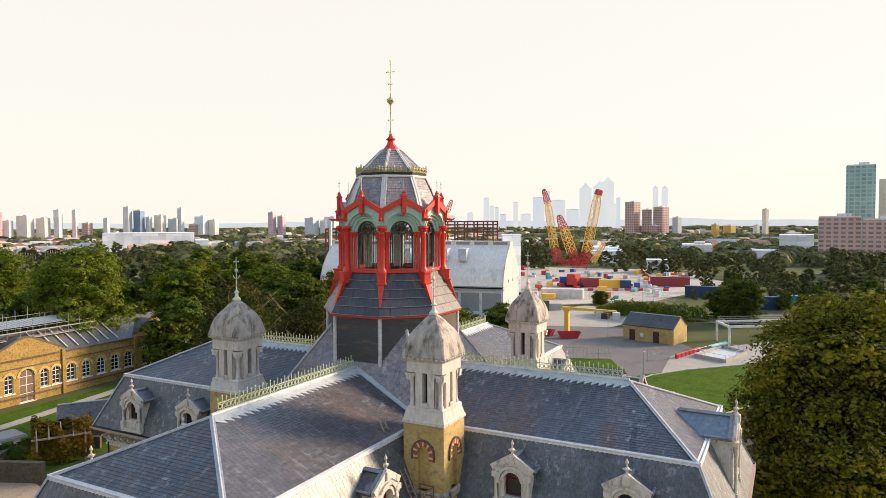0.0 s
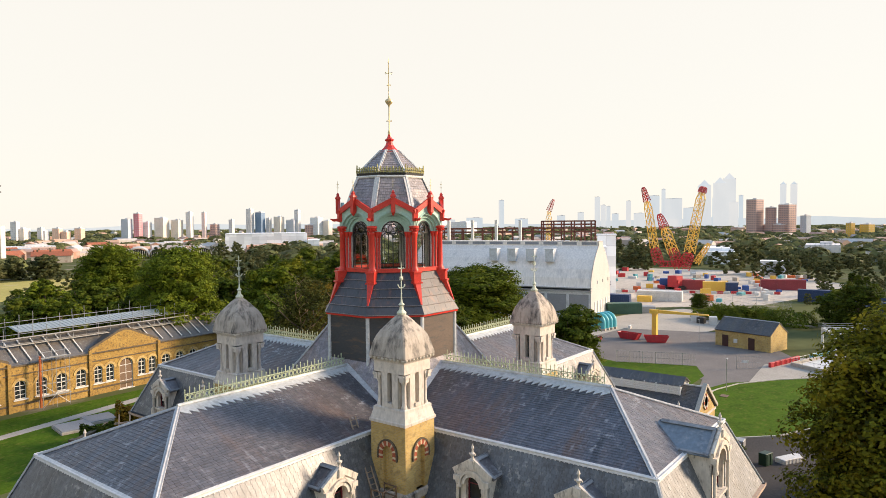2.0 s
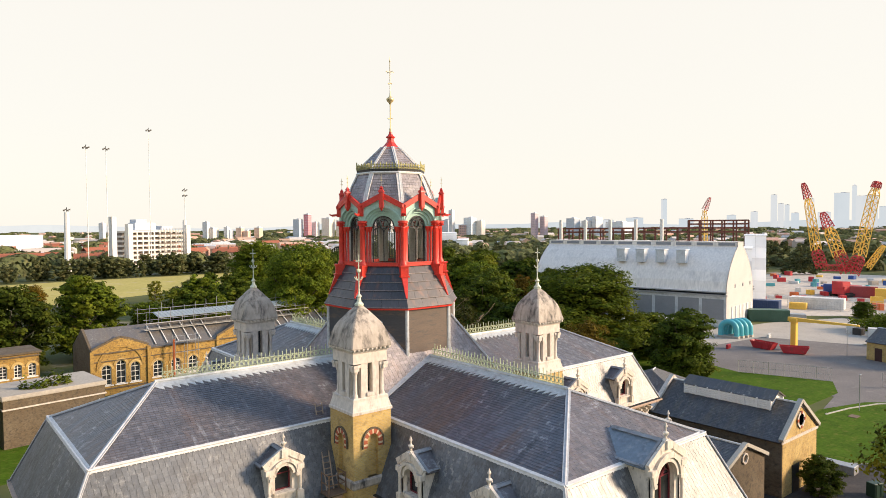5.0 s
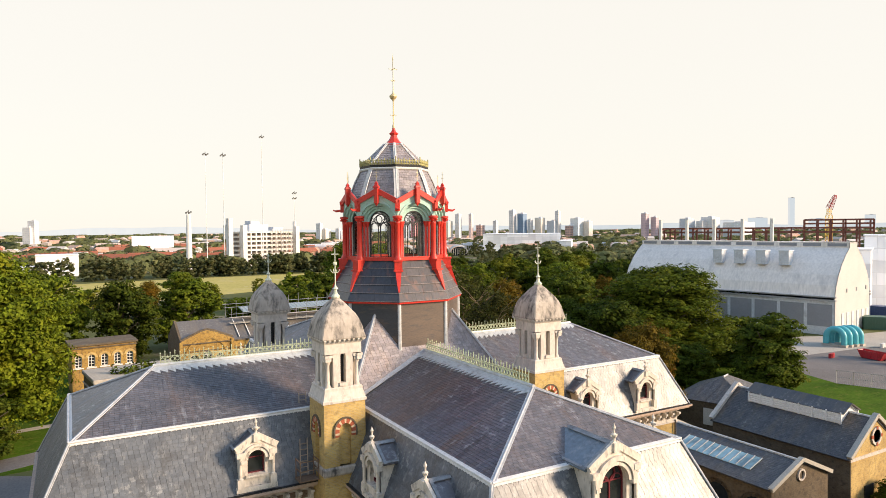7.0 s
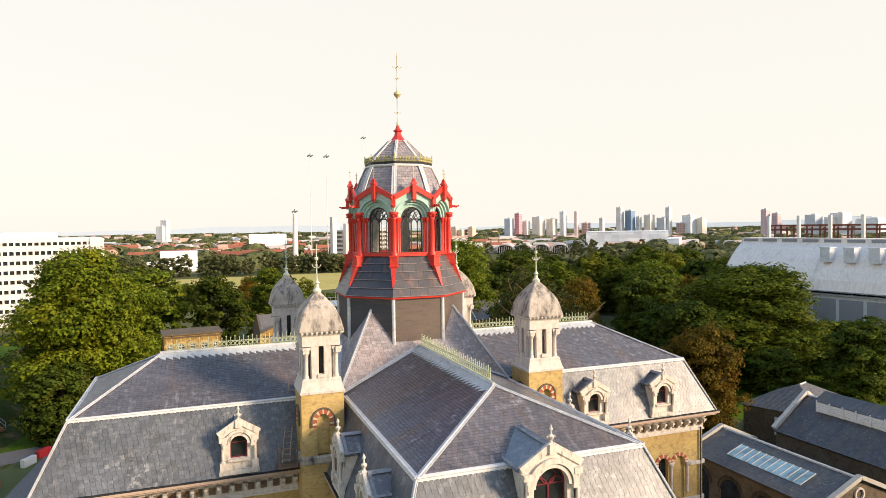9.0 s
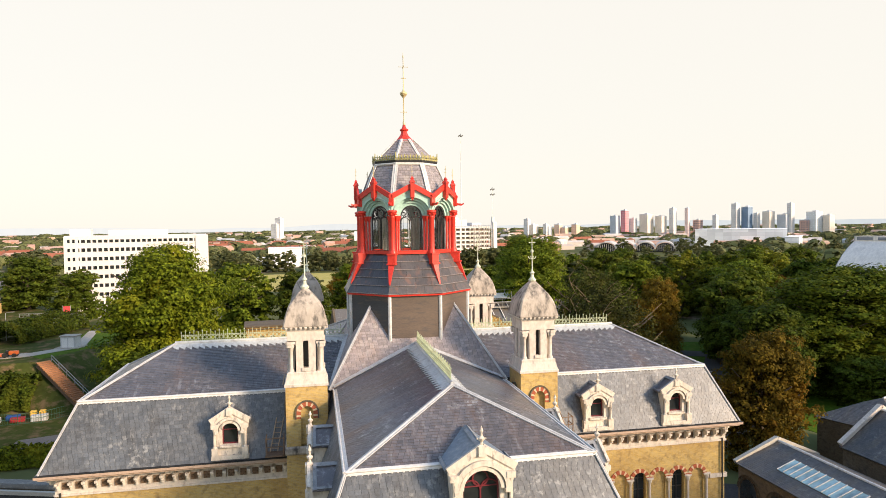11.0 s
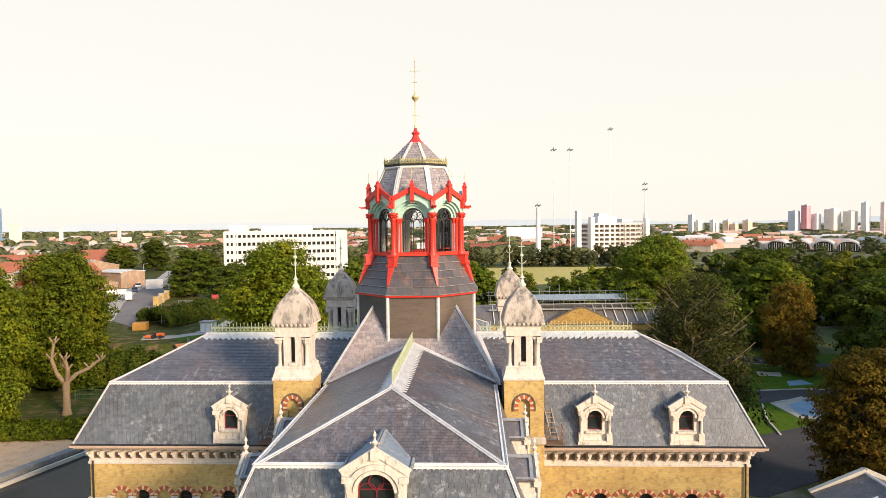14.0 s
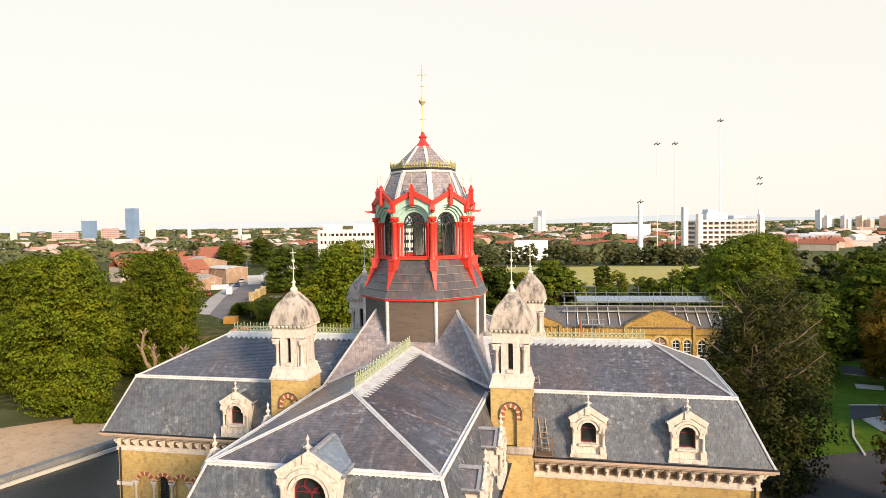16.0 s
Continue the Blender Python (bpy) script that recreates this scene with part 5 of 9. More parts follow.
sheet("meadow", M_MEADOW, "open dry meadow with worn tracks", [(-80, 275), (0, 240), (60, 262), (120, 282), (215, 330), (190, 362), (40, 362), (-90, 350)], 0.05)

# the raised embankment to the north-west, with a road along its top
BANK_Z = 6.5
BANK_TOP = [(-260, 110), (-80, 76), (-56, 71.5), (-50, 73), (-46, 84), (-45, 100), (-52, 116), (-64, 128), (-90, 165), (-104, 190), (-125, 240), (-165, 330), (-300, 330)]
BANK_FOOT = [(-260, 92), (-80, 65), (-54, 64), (-42, 63), (-36, 78), (-33, 100), (-40, 120), (-54, 134), (-80, 170), (-94, 196), (-114, 246), (-150, 338), (-300, 338)]


def level(x, y):
    """The height of the ground: the top of the embankment, or nothing."""
    inside = False
    for (xa, ya), (xb, yb) in zip(BANK_TOP, BANK_TOP[1:] + BANK_TOP[:1]):
        if (ya > y) != (yb > y) and x < (xb - xa) * (y - ya) / (yb - ya) + xa:
            inside = not inside
    return BANK_Z if inside else 0.0


bm = bmesh.new()
tops, feet = ([bm.verts.new((x, y, z)) for x, y in ring_] for ring_, z in ((BANK_TOP, BANK_Z), (BANK_FOOT, -0.05)))
bm.faces.new(tops)
for k in range(len(tops)):
    bm.faces.new((feet[k], feet[(k + 1) % len(tops)], tops[(k + 1) % len(tops)], tops[k]))
bmesh.ops.recalc_face_normals(bm, faces=bm.faces[:])
tagged(part("embankment", bm, M_ROUGH), "long raised bank of rough grass and earth", "ground", kind="structure")
bm = bmesh.new()
plate(bm, [(-52.5, 86, BANK_Z + 0.02), (-46.3, 84, BANK_Z + 0.02), (-36.4, 78, 0.06), (-33.4, 100, 0.06), (-45.2, 100, BANK_Z + 0.02), (-54, 104, BANK_Z + 0.02)], (0.5, 0, 1), 0.04)
for p in ([(-56, 79), (-52, 74.5), (-47, 84), (-52.5, 86)],):
    plate(bm, [(x, y, BANK_Z + 0.03) for x, y in p], (0, 0, 1), 0.05)
tagged(part("lawn", bm, M_LAWN), "lawn on the shoulder of the embankment", "ground", kind="structure")
sheet("lawn", M_LAWN, "lawn at the foot of the embankment", [(-36.4, 63), (-22, 60), (-20, 110), (-34, 116), (-33.4, 100), (-36.4, 78)], 0.045)
sheet("road", M_TARMAC, "grey approach road along the embankment", [(-71, 92.5), (-80, 101), (-96, 135), (-112, 175), (-121, 214), (-143, 270), (-134, 270), (-114.6, 206.5), (-101.6, 180), (-84, 131), (-74, 108)], BANK_Z + 0.05)
sheet("pavement", M_CONCRETE, "pale pavement beside the approach road", [(-80, 101), (-85, 102), (-101, 136), (-117, 176), (-126, 215), (-146, 268), (-143, 270), (-121, 214), (-112, 175), (-96, 135)], BANK_Z + 0.12)
sheet("verge", M_LAWN, "strip of grass beside the approach road", [(-86.5, 134), (-84.6, 132), (-101.4, 178), (-103, 179)], BANK_Z + 0.14)
sheet("path", M_CONCRETE, "pale path across the embankment", [(-62, 80), (-60.5, 76), (-55, 77.5), (-48.5, 85), (-52.2, 105.5), (-54, 105.5), (-51, 86.5), (-56, 81)], BANK_Z + 0.08)
M_COURT = surface("faded_blue_lining", (0.2, 0.34, 0.44), (0.14, 0.26, 0.36), (0.3, 0.34, 0.36), 0.6, big=0.4, bump=0.1)
sheet("play_court", M_COURT, "faded blue paddling pool floor under the trees", [(51, 48.4), (51.9, 54.2), (56.4, 57.5), (60, 54), (57, 47)], 0.12)
sheet("play_court", M_COURT, "small faded blue pool floor beside the drive", [(57.5, 66), (58.5, 69), (61.5, 70), (62, 67)], 0.12)
sheet("pavement", M_CONCRETE, "grey paving round the pool", [(50.2, 47.4), (49.6, 54.8), (56, 59), (61.5, 55), (57.5, 46)], 0.1)
sheet("path", M_ASPHALT, "dark drive between the lawns", [(48.1, 55), (50.6, 62.4), (58.4, 63.4), (72, 62), (72, 57), (58, 59.6), (50, 55.6)], 0.09)
sheet("path", M_ASPHALT, "dark drive between the lawns", [(57.5, 84), (59, 92), (78, 80), (76, 75)], 0.09)
sheet("pavement", M_KERB, "pale concrete slab in the lawn", [(55.6, 73.6), (56.4, 76.6), (60.4, 75.6), (59.4, 72.8)], 0.14)
for pts in (((44.2, 39.8), (45.4, 46.5), (48.1, 54.5)), ((50.6, 62.6), (58.4, 63.6), (66, 63.2)), ((49.6, 54.9), (52.6, 56.6)), ((57.4, 84), (66, 80))):
    for p, q in zip(pts, pts[1:]):
        bm = bmesh.new()
        bar(bm, (*p, 0.1), (*q, 0.1), 0.24, 0.22)
        tagged(part("kerb", bm, M_KERB), "pale concrete kerb edging the drive", "kerb", kind="structure")


# ---------------------------------------------------------------- other brick buildings
def round_window(bm, x, z, r, y0, y1, mats=1):
    voussoirs(bm, x, z, r * 0.72, r, y0, y1, 16, 0, 360, mats)


def facade_window(parent, m, cx, hw, sill, spring, y, ring=True, glass=None):
    """An arched sash window with a raised brick ring."""
    key = ("fw", round(hw, 2), sill, spring, y)
    if key not in shared:
        bm = bmesh.new()
        pane_arched(bm, 0, hw, sill, spring, y + 0.24)
        a = mesh_of("pane", bm, M_DARKGLASS)
        bm = bmesh.new()
        e = [(hw - 0.05, sill + 0.05)] + arch_pts(0, spring, hw - 0.05, 8) + [(-hw + 0.05, sill + 0.05)]
        for p, q in zip(e, e[1:] + e[:1]):
            bar(bm, (p[0], y + 0.2, p[1]), (q[0], y + 0.2, q[1]), 0.12)
        bar(bm, (0, y + 0.2, sill), (0, y + 0.2, spring + hw), 0.09)
        for k in range(1, 4):
            z = sill + (spring - sill) * k / 3
            bar(bm, (-hw, y + 0.2, z), (hw, y + 0.2, z), 0.09)
        b = mesh_of("window_frame", bm, M_WHITE)
        bm = bmesh.new()
        voussoirs(bm, 0, spring, hw + 0.02, hw + 0.42, y - 0.1, y + 0.05, 9, mats=1)
        c = mesh_of("arch_ring", bm, M_BRICK)
        bm = bmesh.new()
        boxed(bm, (0, y - 0.03, sill - 0.1), (hw * 2 + 0.5, 0.3, 0.2))
        d = mesh_of("window_sill", bm, M_WHITE)
        shared[key] = (a, b, c, d)
    a, b, c, d = shared[key]
    fr = put("window_frame", b, parent, at(cx, 0, 0))
    put("pane", a, parent, at(cx, 0, 0))
    put("arch_ring", c, parent, at(cx, 0, 0))
    put("window_sill", d, parent, at(cx, 0, 0))
    return fr


def arcade_wall(parent, spans, z1, y, mat):
    """A wall in the plane y made of bays: (x0, x1, centre, half width, sill, spring); None half width is plain."""
    bm = bmesh.new()
    for x0, x1, cx, hw, sill, spring in spans:
        if hw:
            bay(bm, x0, x1, 0, z1, cx, hw, sill, spring, 0.3, y)
        else:
            bm.faces.new([bm.verts.new(p) for p in ((x0, y, 0), (x1, y, 0), (x1, y, z1), (x0, y, z1))])
    return part("brick_wall", bm, mat, parent)


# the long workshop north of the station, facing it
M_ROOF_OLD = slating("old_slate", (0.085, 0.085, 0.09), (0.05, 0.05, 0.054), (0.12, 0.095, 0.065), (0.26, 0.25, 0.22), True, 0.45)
M_GLAZE_ROOF = darkglass("roof_glazing", (0.05, 0.06, 0.065), 0.2)
shop = thing("workshop", "long yellow brick workshop with arched windows and scaffolded roof", "building", at(2.2, 86.2, 0, 3.3))
spans = []
for k in range(3):
    spans.append((-4.8 + 3.1 * k + (0 if k else 0), -4.8 + 3.1 * (k + 1), -3.25 + 3.1 * k + (0.75 - 0.75 * k), 0.78, 1.8, 4.5 + (0.6 if k == 1 else 0)))
for k in range(4):
    spans.append((4.5 + 3.175 * k, 4.5 + 3.175 * (k + 1), 6.1 + 3.175 * k, 0.85, 2.0, 4.1))
for k, (cx, hw, sill, sp) in enumerate(((18.6, 0.72, 2.0, 4.3), (20.7, 0.72, 2.0, 4.3), (23.7, 1.25, 0.1, 4.3), (26.7, 0.72, 2.0, 4.3), (28.8, 0.72, 2.0, 4.3))):
    edges = (17.2, 19.65, 21.9, 25.5, 27.75, 30.1)
    spans.append((edges[k], edges[k + 1], cx, hw, sill, sp))
for k in range(5):
    spans.append((30.1 + 2.98 * k, 30.1 + 2.98 * (k + 1), 31.6 + 2.98 * k, 0.85, 2.0, 4.1))
for k in range(3):
    spans.append((45 + 3.35 * k, 45 + 3.35 * (k + 1), 46.65 + 3.35 * k + (0.85 - 0.85 * k), 0.78, 1.8, 4.5 + (0.6 if k == 1 else 0)))
wall = arcade_wall(shop, spans, 7.3, 0, M_BRICK_OLD)
for x0, x1, cx, hw, sill, sp in spans:
    facade_window(wall, None, cx, hw, sill, sp, 0)
bm = bmesh.new()
pane_arched(bm, 23.7, 1.2, 0.1, 4.1, 0.18)
part("door", bm, M_RUST, wall, "brown double door under a fanlight")
for x0, x1, pk in ((-4.8, 4.5, 9.7), (17.2, 30.1, 10.7), (45, 55, 10.6)):
    bm = bmesh.new()
    mid = (x0 + x1) / 2
    pts = [(x0, 7.3), (x1, 7.3), (x1, 7.9), (mid + 1.2, pk - 0.3), (mid, pk), (mid - 1.2, pk - 0.3), (x0, 7.9)]
    plate(bm, [(x, -0.02, z) for x, z in pts], (0, -1, 0), 0.4)
    part("gable", bm, M_BRICK_OLD, wall, "yellow brick gable")
    bm = bmesh.new()
    top = pts[2:]
    for p, q in zip(top, top[1:]):
        bar(bm, (p[0], 0.1, p[1] + 0.06), (q[0], 0.1, q[1] + 0.06), 0.22, 0.6)
    part("gable_coping", bm, M_BRICK_DARK, wall)
    if pk < 10.7:
        bm = bmesh.new()
        voussoirs(bm, mid, 4.6, 3.5, 3.95, -0.16, 0.05, 20, mats=1)
        part("arch_ring", bm, M_BRICK_OLD, wall)
    bm = bmesh.new()
    for s in (-1, 1):
        x = mid + s * (x1 - x0) / 2
        plate(bm, [(mid, 0.2, pk - 0.15), (x, 0.2, 7.75), (x, 9, 7.75), (mid, 9, pk - 0.15)], (s * 0.4, 0, 1), 0.15)
    part("gable_roof", bm, M_ROOF_OLD, shop, "old slate roof")
    for x in (x0, x1):
        bm = bmesh.new()
        boxed(bm, (x, -0.12, 3.9), (0.55, 0.35, 7.8))
        part("buttress", bm, M_BRICK_OLD, wall)
bm = bmesh.new()
boxed(bm, (25.1, -0.06, 5.95), (59.6, 0.14, 0.16))
boxed(bm, (25.1, -0.1, 7.35), (59.8, 0.25, 0.22))
boxed(bm, (25.1, -0.06, 1.15), (59.6, 0.16, 0.25))
part("string_course", bm, M_BRICK_DARK, wall)
for x0, x1 in ((-4.8, 4.5), (30.0, 55.0), (4.5, 30.0)):
    bm = bmesh.new()
    plate(bm, [(x0, 0.1, 7.4), (x1, 0.1, 7.4), (x1, 6.2, 10.9), (x0, 6.2, 10.9)], (0, -0.6, 1), 0.15)
    plate(bm, [(x0, 6.2, 10.9), (x1, 6.2, 10.9), (x1, 12.3, 7.4), (x0, 12.3, 7.4)], (0, 0.6, 1), 0.15)
    part("long_roof", bm, M_ROOF_OLD, shop, "old slate roof stripped in places")
for x in (-4.8, 55.0):
    bm = bmesh.new()
    plate(bm, [(x, 0, 0), (x, 12.3, 0), (x, 12.3, 7.4), (x, 6.2, 11.1), (x, 0, 7.4)], (-1 if x < 0 else 1, 0, 0), 0.4)
    part("end_wall", bm, M_BRICK_DARK, shop, "dark brick end wall")
bm = bmesh.new()
plate(bm, [(-4.8, 12.3, 0), (55, 12.3, 0), (55, 12.3, 7.3), (-4.8, 12.3, 7.3)], (0, 1, 0), 0.3)
part("rear_wall", bm, M_BRICK_DARK, shop)
for k in range(14):
    x = 6.0 + 2.05 * k + (9 if k > 5 else 0)
    bm = bmesh.new()
    bar(bm, (x, 0.5, 7.85), (x, 5.4, 10.65), 0.16)
    part("roof_rafter", bm, M_WHITE, shop)

# scaffold over the workshop's ridge with a temporary tin roof
scaf = thing("scaffold", "galvanised scaffold with timber boards and temporary tin roof over the workshop", "scaffold", at(2.2, 86.2, 0, 3.3))
bm = bmesh.new()
plate(bm, [(8, 4.6, 12.0), (38, 4.6, 12.0), (38, 8.2, 12.7), (8, 8.2, 12.7)], (0, -0.2, 1), 0.08)
M_TIN = surface("dull_tin", (0.42, 0.47, 0.47), (0.33, 0.38, 0.39), rough=0.5, metal=0.3, bump=0.1)
tin = part("tin_roof", bm, M_TIN, scaf, "dull corrugated sheeting")
bm = bmesh.new()
bar(bm, (0, 4.6, 12.04), (0, 8.2, 12.74), 0.06)
rib = mesh_of("sheet_rib", bm, M_TIN)
for k in range(40):
    put("sheet_rib", rib, tin, at(8.2 + k * 0.76, 0, 0))
tube_me = {}


def pole_part(p, q, mat=M_STEEL, w=0.09, name="pole", parent=None):
    bm = bmesh.new()
    bar(bm, p, q, w, n=6)
    return part(name, bm, mat, parent)


for k in range(16):
    x = 5.5 + k * 2.2
    pole_part((x, 3.9, 9.0), (x, 3.9, 12.9 + (k % 3) * 0.5), parent=scaf)
    pole_part((x, 8.6, 9.0), (x, 8.6, 13.6 + (k % 4) * 0.4), parent=scaf)
for z, y in ((10.2, 3.9), (11.0, 3.9), (11.8, 3.9), (12.6, 8.6), (13.3, 8.6)):
    pole_part((5.0, y, z), (39.0, y, z), parent=scaf)
for z in (10.05, 11.2):
    bm = bmesh.new()
    boxed(bm, (22, 3.5, z), (34, 0.7, 0.06))
    part("board", bm, M_KERB, scaf, "pale timber boards")
for x in (8.6, 10.7, 12.8):
    for y in (-1.9, -0.5):
        pole_part((x, y, 0), (x, y, 9.4), parent=scaf)
for z in (2.0, 4.0, 6.2, 8.2, 9.2):
    pole_part((8.4, -1.9, z), (13.0, -1.9, z), parent=scaf)
    bm = bmesh.new()
    boxed(bm, (10.7, -1.2, z - 0.1), (4.4, 1.2, 0.05))
    if z in (2.0, 8.2):
        part("board", bm, M_KERB, scaf, "pale timber boards")
    else:
        bm.free()
pole_part((8.6, -1.9, 0.2), (12.8, -1.9, 4.0), parent=scaf)
pole_part((12.8, -1.9, 0.2), (8.6, -1.9, 4.0), parent=scaf)
bm = bmesh.new()
bar(bm, (8.4, -1.6, 0.3), (8.4, -1.6, 8.6), 0.35, n=10)
part("debris_chute", bm, surface("orange_plastic", (0.6, 0.16, 0.05), (0.5, 0.12, 0.04), rough=0.5), scaf, "orange debris chute")


def low_house(name, label, m, w, d, eave, ridge, wall_mat, roof_mat, windows=(), hip=0.0, category="building"):
    """A gabled (or hipped) brick house about its own centre: w along x, the ridge along x."""
    h = thing(name, label, category, m)
    bm = bmesh.new()
    for x in (-w / 2, w / 2):
        pts = [(x, -d / 2, 0), (x, d / 2, 0), (x, d / 2, eave)] + ([(x, 0, ridge)] if not hip else []) + [(x, -d / 2, eave)]
        plate(bm, pts, (1 if x > 0 else -1, 0, 0), 0.3)
    for y in (-d / 2, d / 2):
        plate(bm, [(-w / 2 + 0.3, y, 0), (w / 2 - 0.3, y, 0), (w / 2 - 0.3, y, eave), (-w / 2 + 0.3, y, eave)], (0, 1 if y > 0 else -1, 0), 0.3)
    part("wall", bm, wall_mat, h)
    o = 0.35
    bm = bmesh.new()
    drop = o * (ridge - eave) / (d / 2)
    for s in (-1, 1):
        plate(bm, [(-w / 2 - 0.1 + 0 * hip, s * (d / 2 + o), eave - drop + 0.1), (w / 2 + 0.1, s * (d / 2 + o), eave - drop + 0.1), (w / 2 + 0.1 - hip, 0, ridge + 0.1), (-w / 2 - 0.1 + hip, 0, ridge + 0.1)], (0, s * (ridge - eave), d / 2), 0.14)
    if hip:
        for s in (-1, 1):
            plate(bm, [(s * (w / 2 + 0.1), -d / 2 - o, eave - drop + 0.1), (s * (w / 2 + 0.1), d / 2 + o, eave - drop + 0.1), (s * (w / 2 + 0.1 - hip), 0, ridge + 0.1)], (s, 0, 1), 0.14)
    part("roof", bm, roof_mat, h)
    z0, z1 = eave - drop + 0.12, ridge + 0.12
    tops = [((-w / 2 - 0.1, -d / 2 - o, z0), (w / 2 + 0.1, -d / 2 - o, z0), (-w / 2 - 0.1 + hip, 0, z1), (w / 2 + 0.1 - hip, 0, z1)), ((w / 2 + 0.1, d / 2 + o, z0), (-w / 2 - 0.1, d / 2 + o, z0), (w / 2 + 0.1 - hip, 0, z1), (-w / 2 - 0.1 + hip, 0, z1))]
    if hip:
        for s in (-1, 1):
            tops.append(((s * (w / 2 + 0.1), s * (-d / 2 - o), z0), (s * (w / 2 + 0.1), s * (d / 2 + o), z0), (s * (w / 2 + 0.1 - hip), -0.01 * s, z1), (s * (w / 2 + 0.1 - hip), 0.01 * s, z1)))
    slate_part("slate_covering", tops, 0.3, 0.22, roof_mat, h, "old slates in courses", int(w * 7))
    bm = bmesh.new()
    bar(bm, (-w / 2 + hip, 0, ridge + 0.15), (w / 2 - hip, 0, ridge + 0.15), 0.25, n=6)
    part("ridge", bm, M_LEAD, h)
    for side, x, z, ww, hh, mat in windows:
        bm = bmesh.new()
        if side in ("front", "back"):
            s = -1 if side == "front" else 1
            boxed(bm, (x, s * (d / 2 + 0.02), z), (ww, 0.1, hh))
        else:
            s = -1 if side == "left" else 1
            boxed(bm, (s * (w / 2 + 0.02), x, z), (0.1, ww, hh))
        part("door" if z < 1.6 else "window", bm, mat, h)
    return h


# small yellow annexe with a flat parapet
annex = thing("annexe", "small flat-roofed yellow brick annexe with arched windows", "building", at(-20.0, 88.0, 0, 5))
sp = [(2.05 * k, 2.05 * (k + 1), 1.0 + 2.05 * k, 0.55, 4.6, 6.2) for k in range(5)]
aw = arcade_wall(annex, sp, 8.4, 0, M_BRICK_OLD)
for q in sp:
    facade_window(aw, None, q[2], q[3], q[4], q[5], 0)
bm = bmesh.new()
for x in (0, 10.25):
    plate(bm, [(x, 0, 0), (x, 7, 0), (x, 7, 8.4), (x, 0, 8.4)], (-1 if x == 0 else 1, 0, 0), 0.3)
plate(bm, [(0, 7, 0), (10.25, 7, 0), (10.25, 7, 8.4), (0, 7, 8.4)], (0, 1, 0), 0.3)
part("side_wall", bm, M_BRICK_OLD, annex)
bm = bmesh.new()
boxed(bm, (5.12, 3.5, 8.5), (10.9, 7.6, 0.3))
boxed(bm, (5.12, -0.08, 8.0), (10.6, 0.3, 0.2))
part("parapet", bm, M_BRICK_DARK, annex, "dark coping")

# brick hut across the yard
M_DOOR = surface("dark_door", (0.07, 0.025, 0.02), (0.05, 0.02, 0.015), rough=0.6)
hut = low_house("brick_hut", "yellow brick hut with slate roof and dark doors", at(130.9, 5.3, 0, 74), 13.2, 7.4, 3.9, 6.3, M_BRICK, M_ROOF_OLD,
    [("front", -4.1, 1.35, 1.5, 2.7, M_DOOR), ("front", 2.2, 1.35, 1.5, 2.7, M_DOOR), ("front", -1.6, 1.6, 0.9, 0.9, M_WHITE), ("left", 0.0, 3.2, 0.5, 0.9, M_WHITE)])
hut.matrix_basis = at(131.2, 5.8, 0, -106)

# stone-coped boiler house with its ridge louvre
M_LOUVRE = surface("white_louvre", (0.88, 0.87, 0.84), (0.8, 0.79, 0.76), rough=0.6)
boiler = low_house("boiler_house", "sooty brick boiler house with slate roof and white ridge louvre", at(48.4, 0.5, 0, 90), 15.4, 8.6, 6.1, 9.2, M_BRICK_DARK, M_ROOF_OLD)
for s in (-1, 1):
    bm = bmesh.new()
    plate(bm, [(-5.2, s * 1.45, 8.3), (5.1, s * 1.45, 8.3), (5.1, s * 1.45, 9.45), (-5.2, s * 1.45, 9.45)], (0, s, 0), 0.1)
    frm = part("ridge_louvre", bm, M_LOUVRE, boiler, "white slatted ridge louvre")
    for k in range(5):
        bm = bmesh.new()
        boxed(bm, (-0.05, s * 1.5, 8.45 + k * 0.22), (10.3, 0.14, 0.09))
        part("slat", bm, M_LOUVRE, frm)
    for k in range(8):
        bm = bmesh.new()
        boxed(bm, (-5.2 + k * 1.47, s * 1.53, 8.9), (0.16, 0.12, 1.15))
        part("post", bm, M_LOUVRE, frm)
    bm = bmesh.new()
    plate(bm, [(-5.5, s * 1.6, 9.42), (5.4, s * 1.6, 9.42), (5.4, 0, 10.3), (-5.5, 0, 10.3)], (0, s * 0.5, 1), 0.1)
    part("louvre_roof", bm, M_ROOF_OLD, boiler, "slate cap of the louvre")
    bm = bmesh.new()
    plate(bm, [(s * 5.15, -1.5, 8.2), (s * 5.15, 1.5, 8.2), (s * 5.15, 1.5, 9.4), (s * 5.15, 0, 10.2), (s * 5.15, -1.5, 9.4)], (s, 0, 0), 0.12)
    part("louvre_end", bm, M_LOUVRE, boiler)
    bm = bmesh.new()
    for t in (-1, 1):
        bar(bm, (s * 7.75, t * 4.6, 6.2), (s * 7.75, 0, 9.7), 0.5, 0.35)
    part("gable_coping", bm, M_STONE if s > 0 else M_KERB, boiler, "weathered stone gable coping")
bm = bmesh.new()
round_window(bm, 0, 0, 0.9, -0.12, 0.06)
gw = part("round_window", bm, [M_STONE], boiler, "round window in a white and red surround", rot(-90) @ at(0, -7.75, 7.6))
bm = bmesh.new()
lathed(bm, [(0, 0), (0.62, 0)], 16)
bm.transform(Matrix.Rotation(radians(90), 4, "X"))
part("pane", bm, M_WHITE, gw, m=at(0, -0.05, 0))
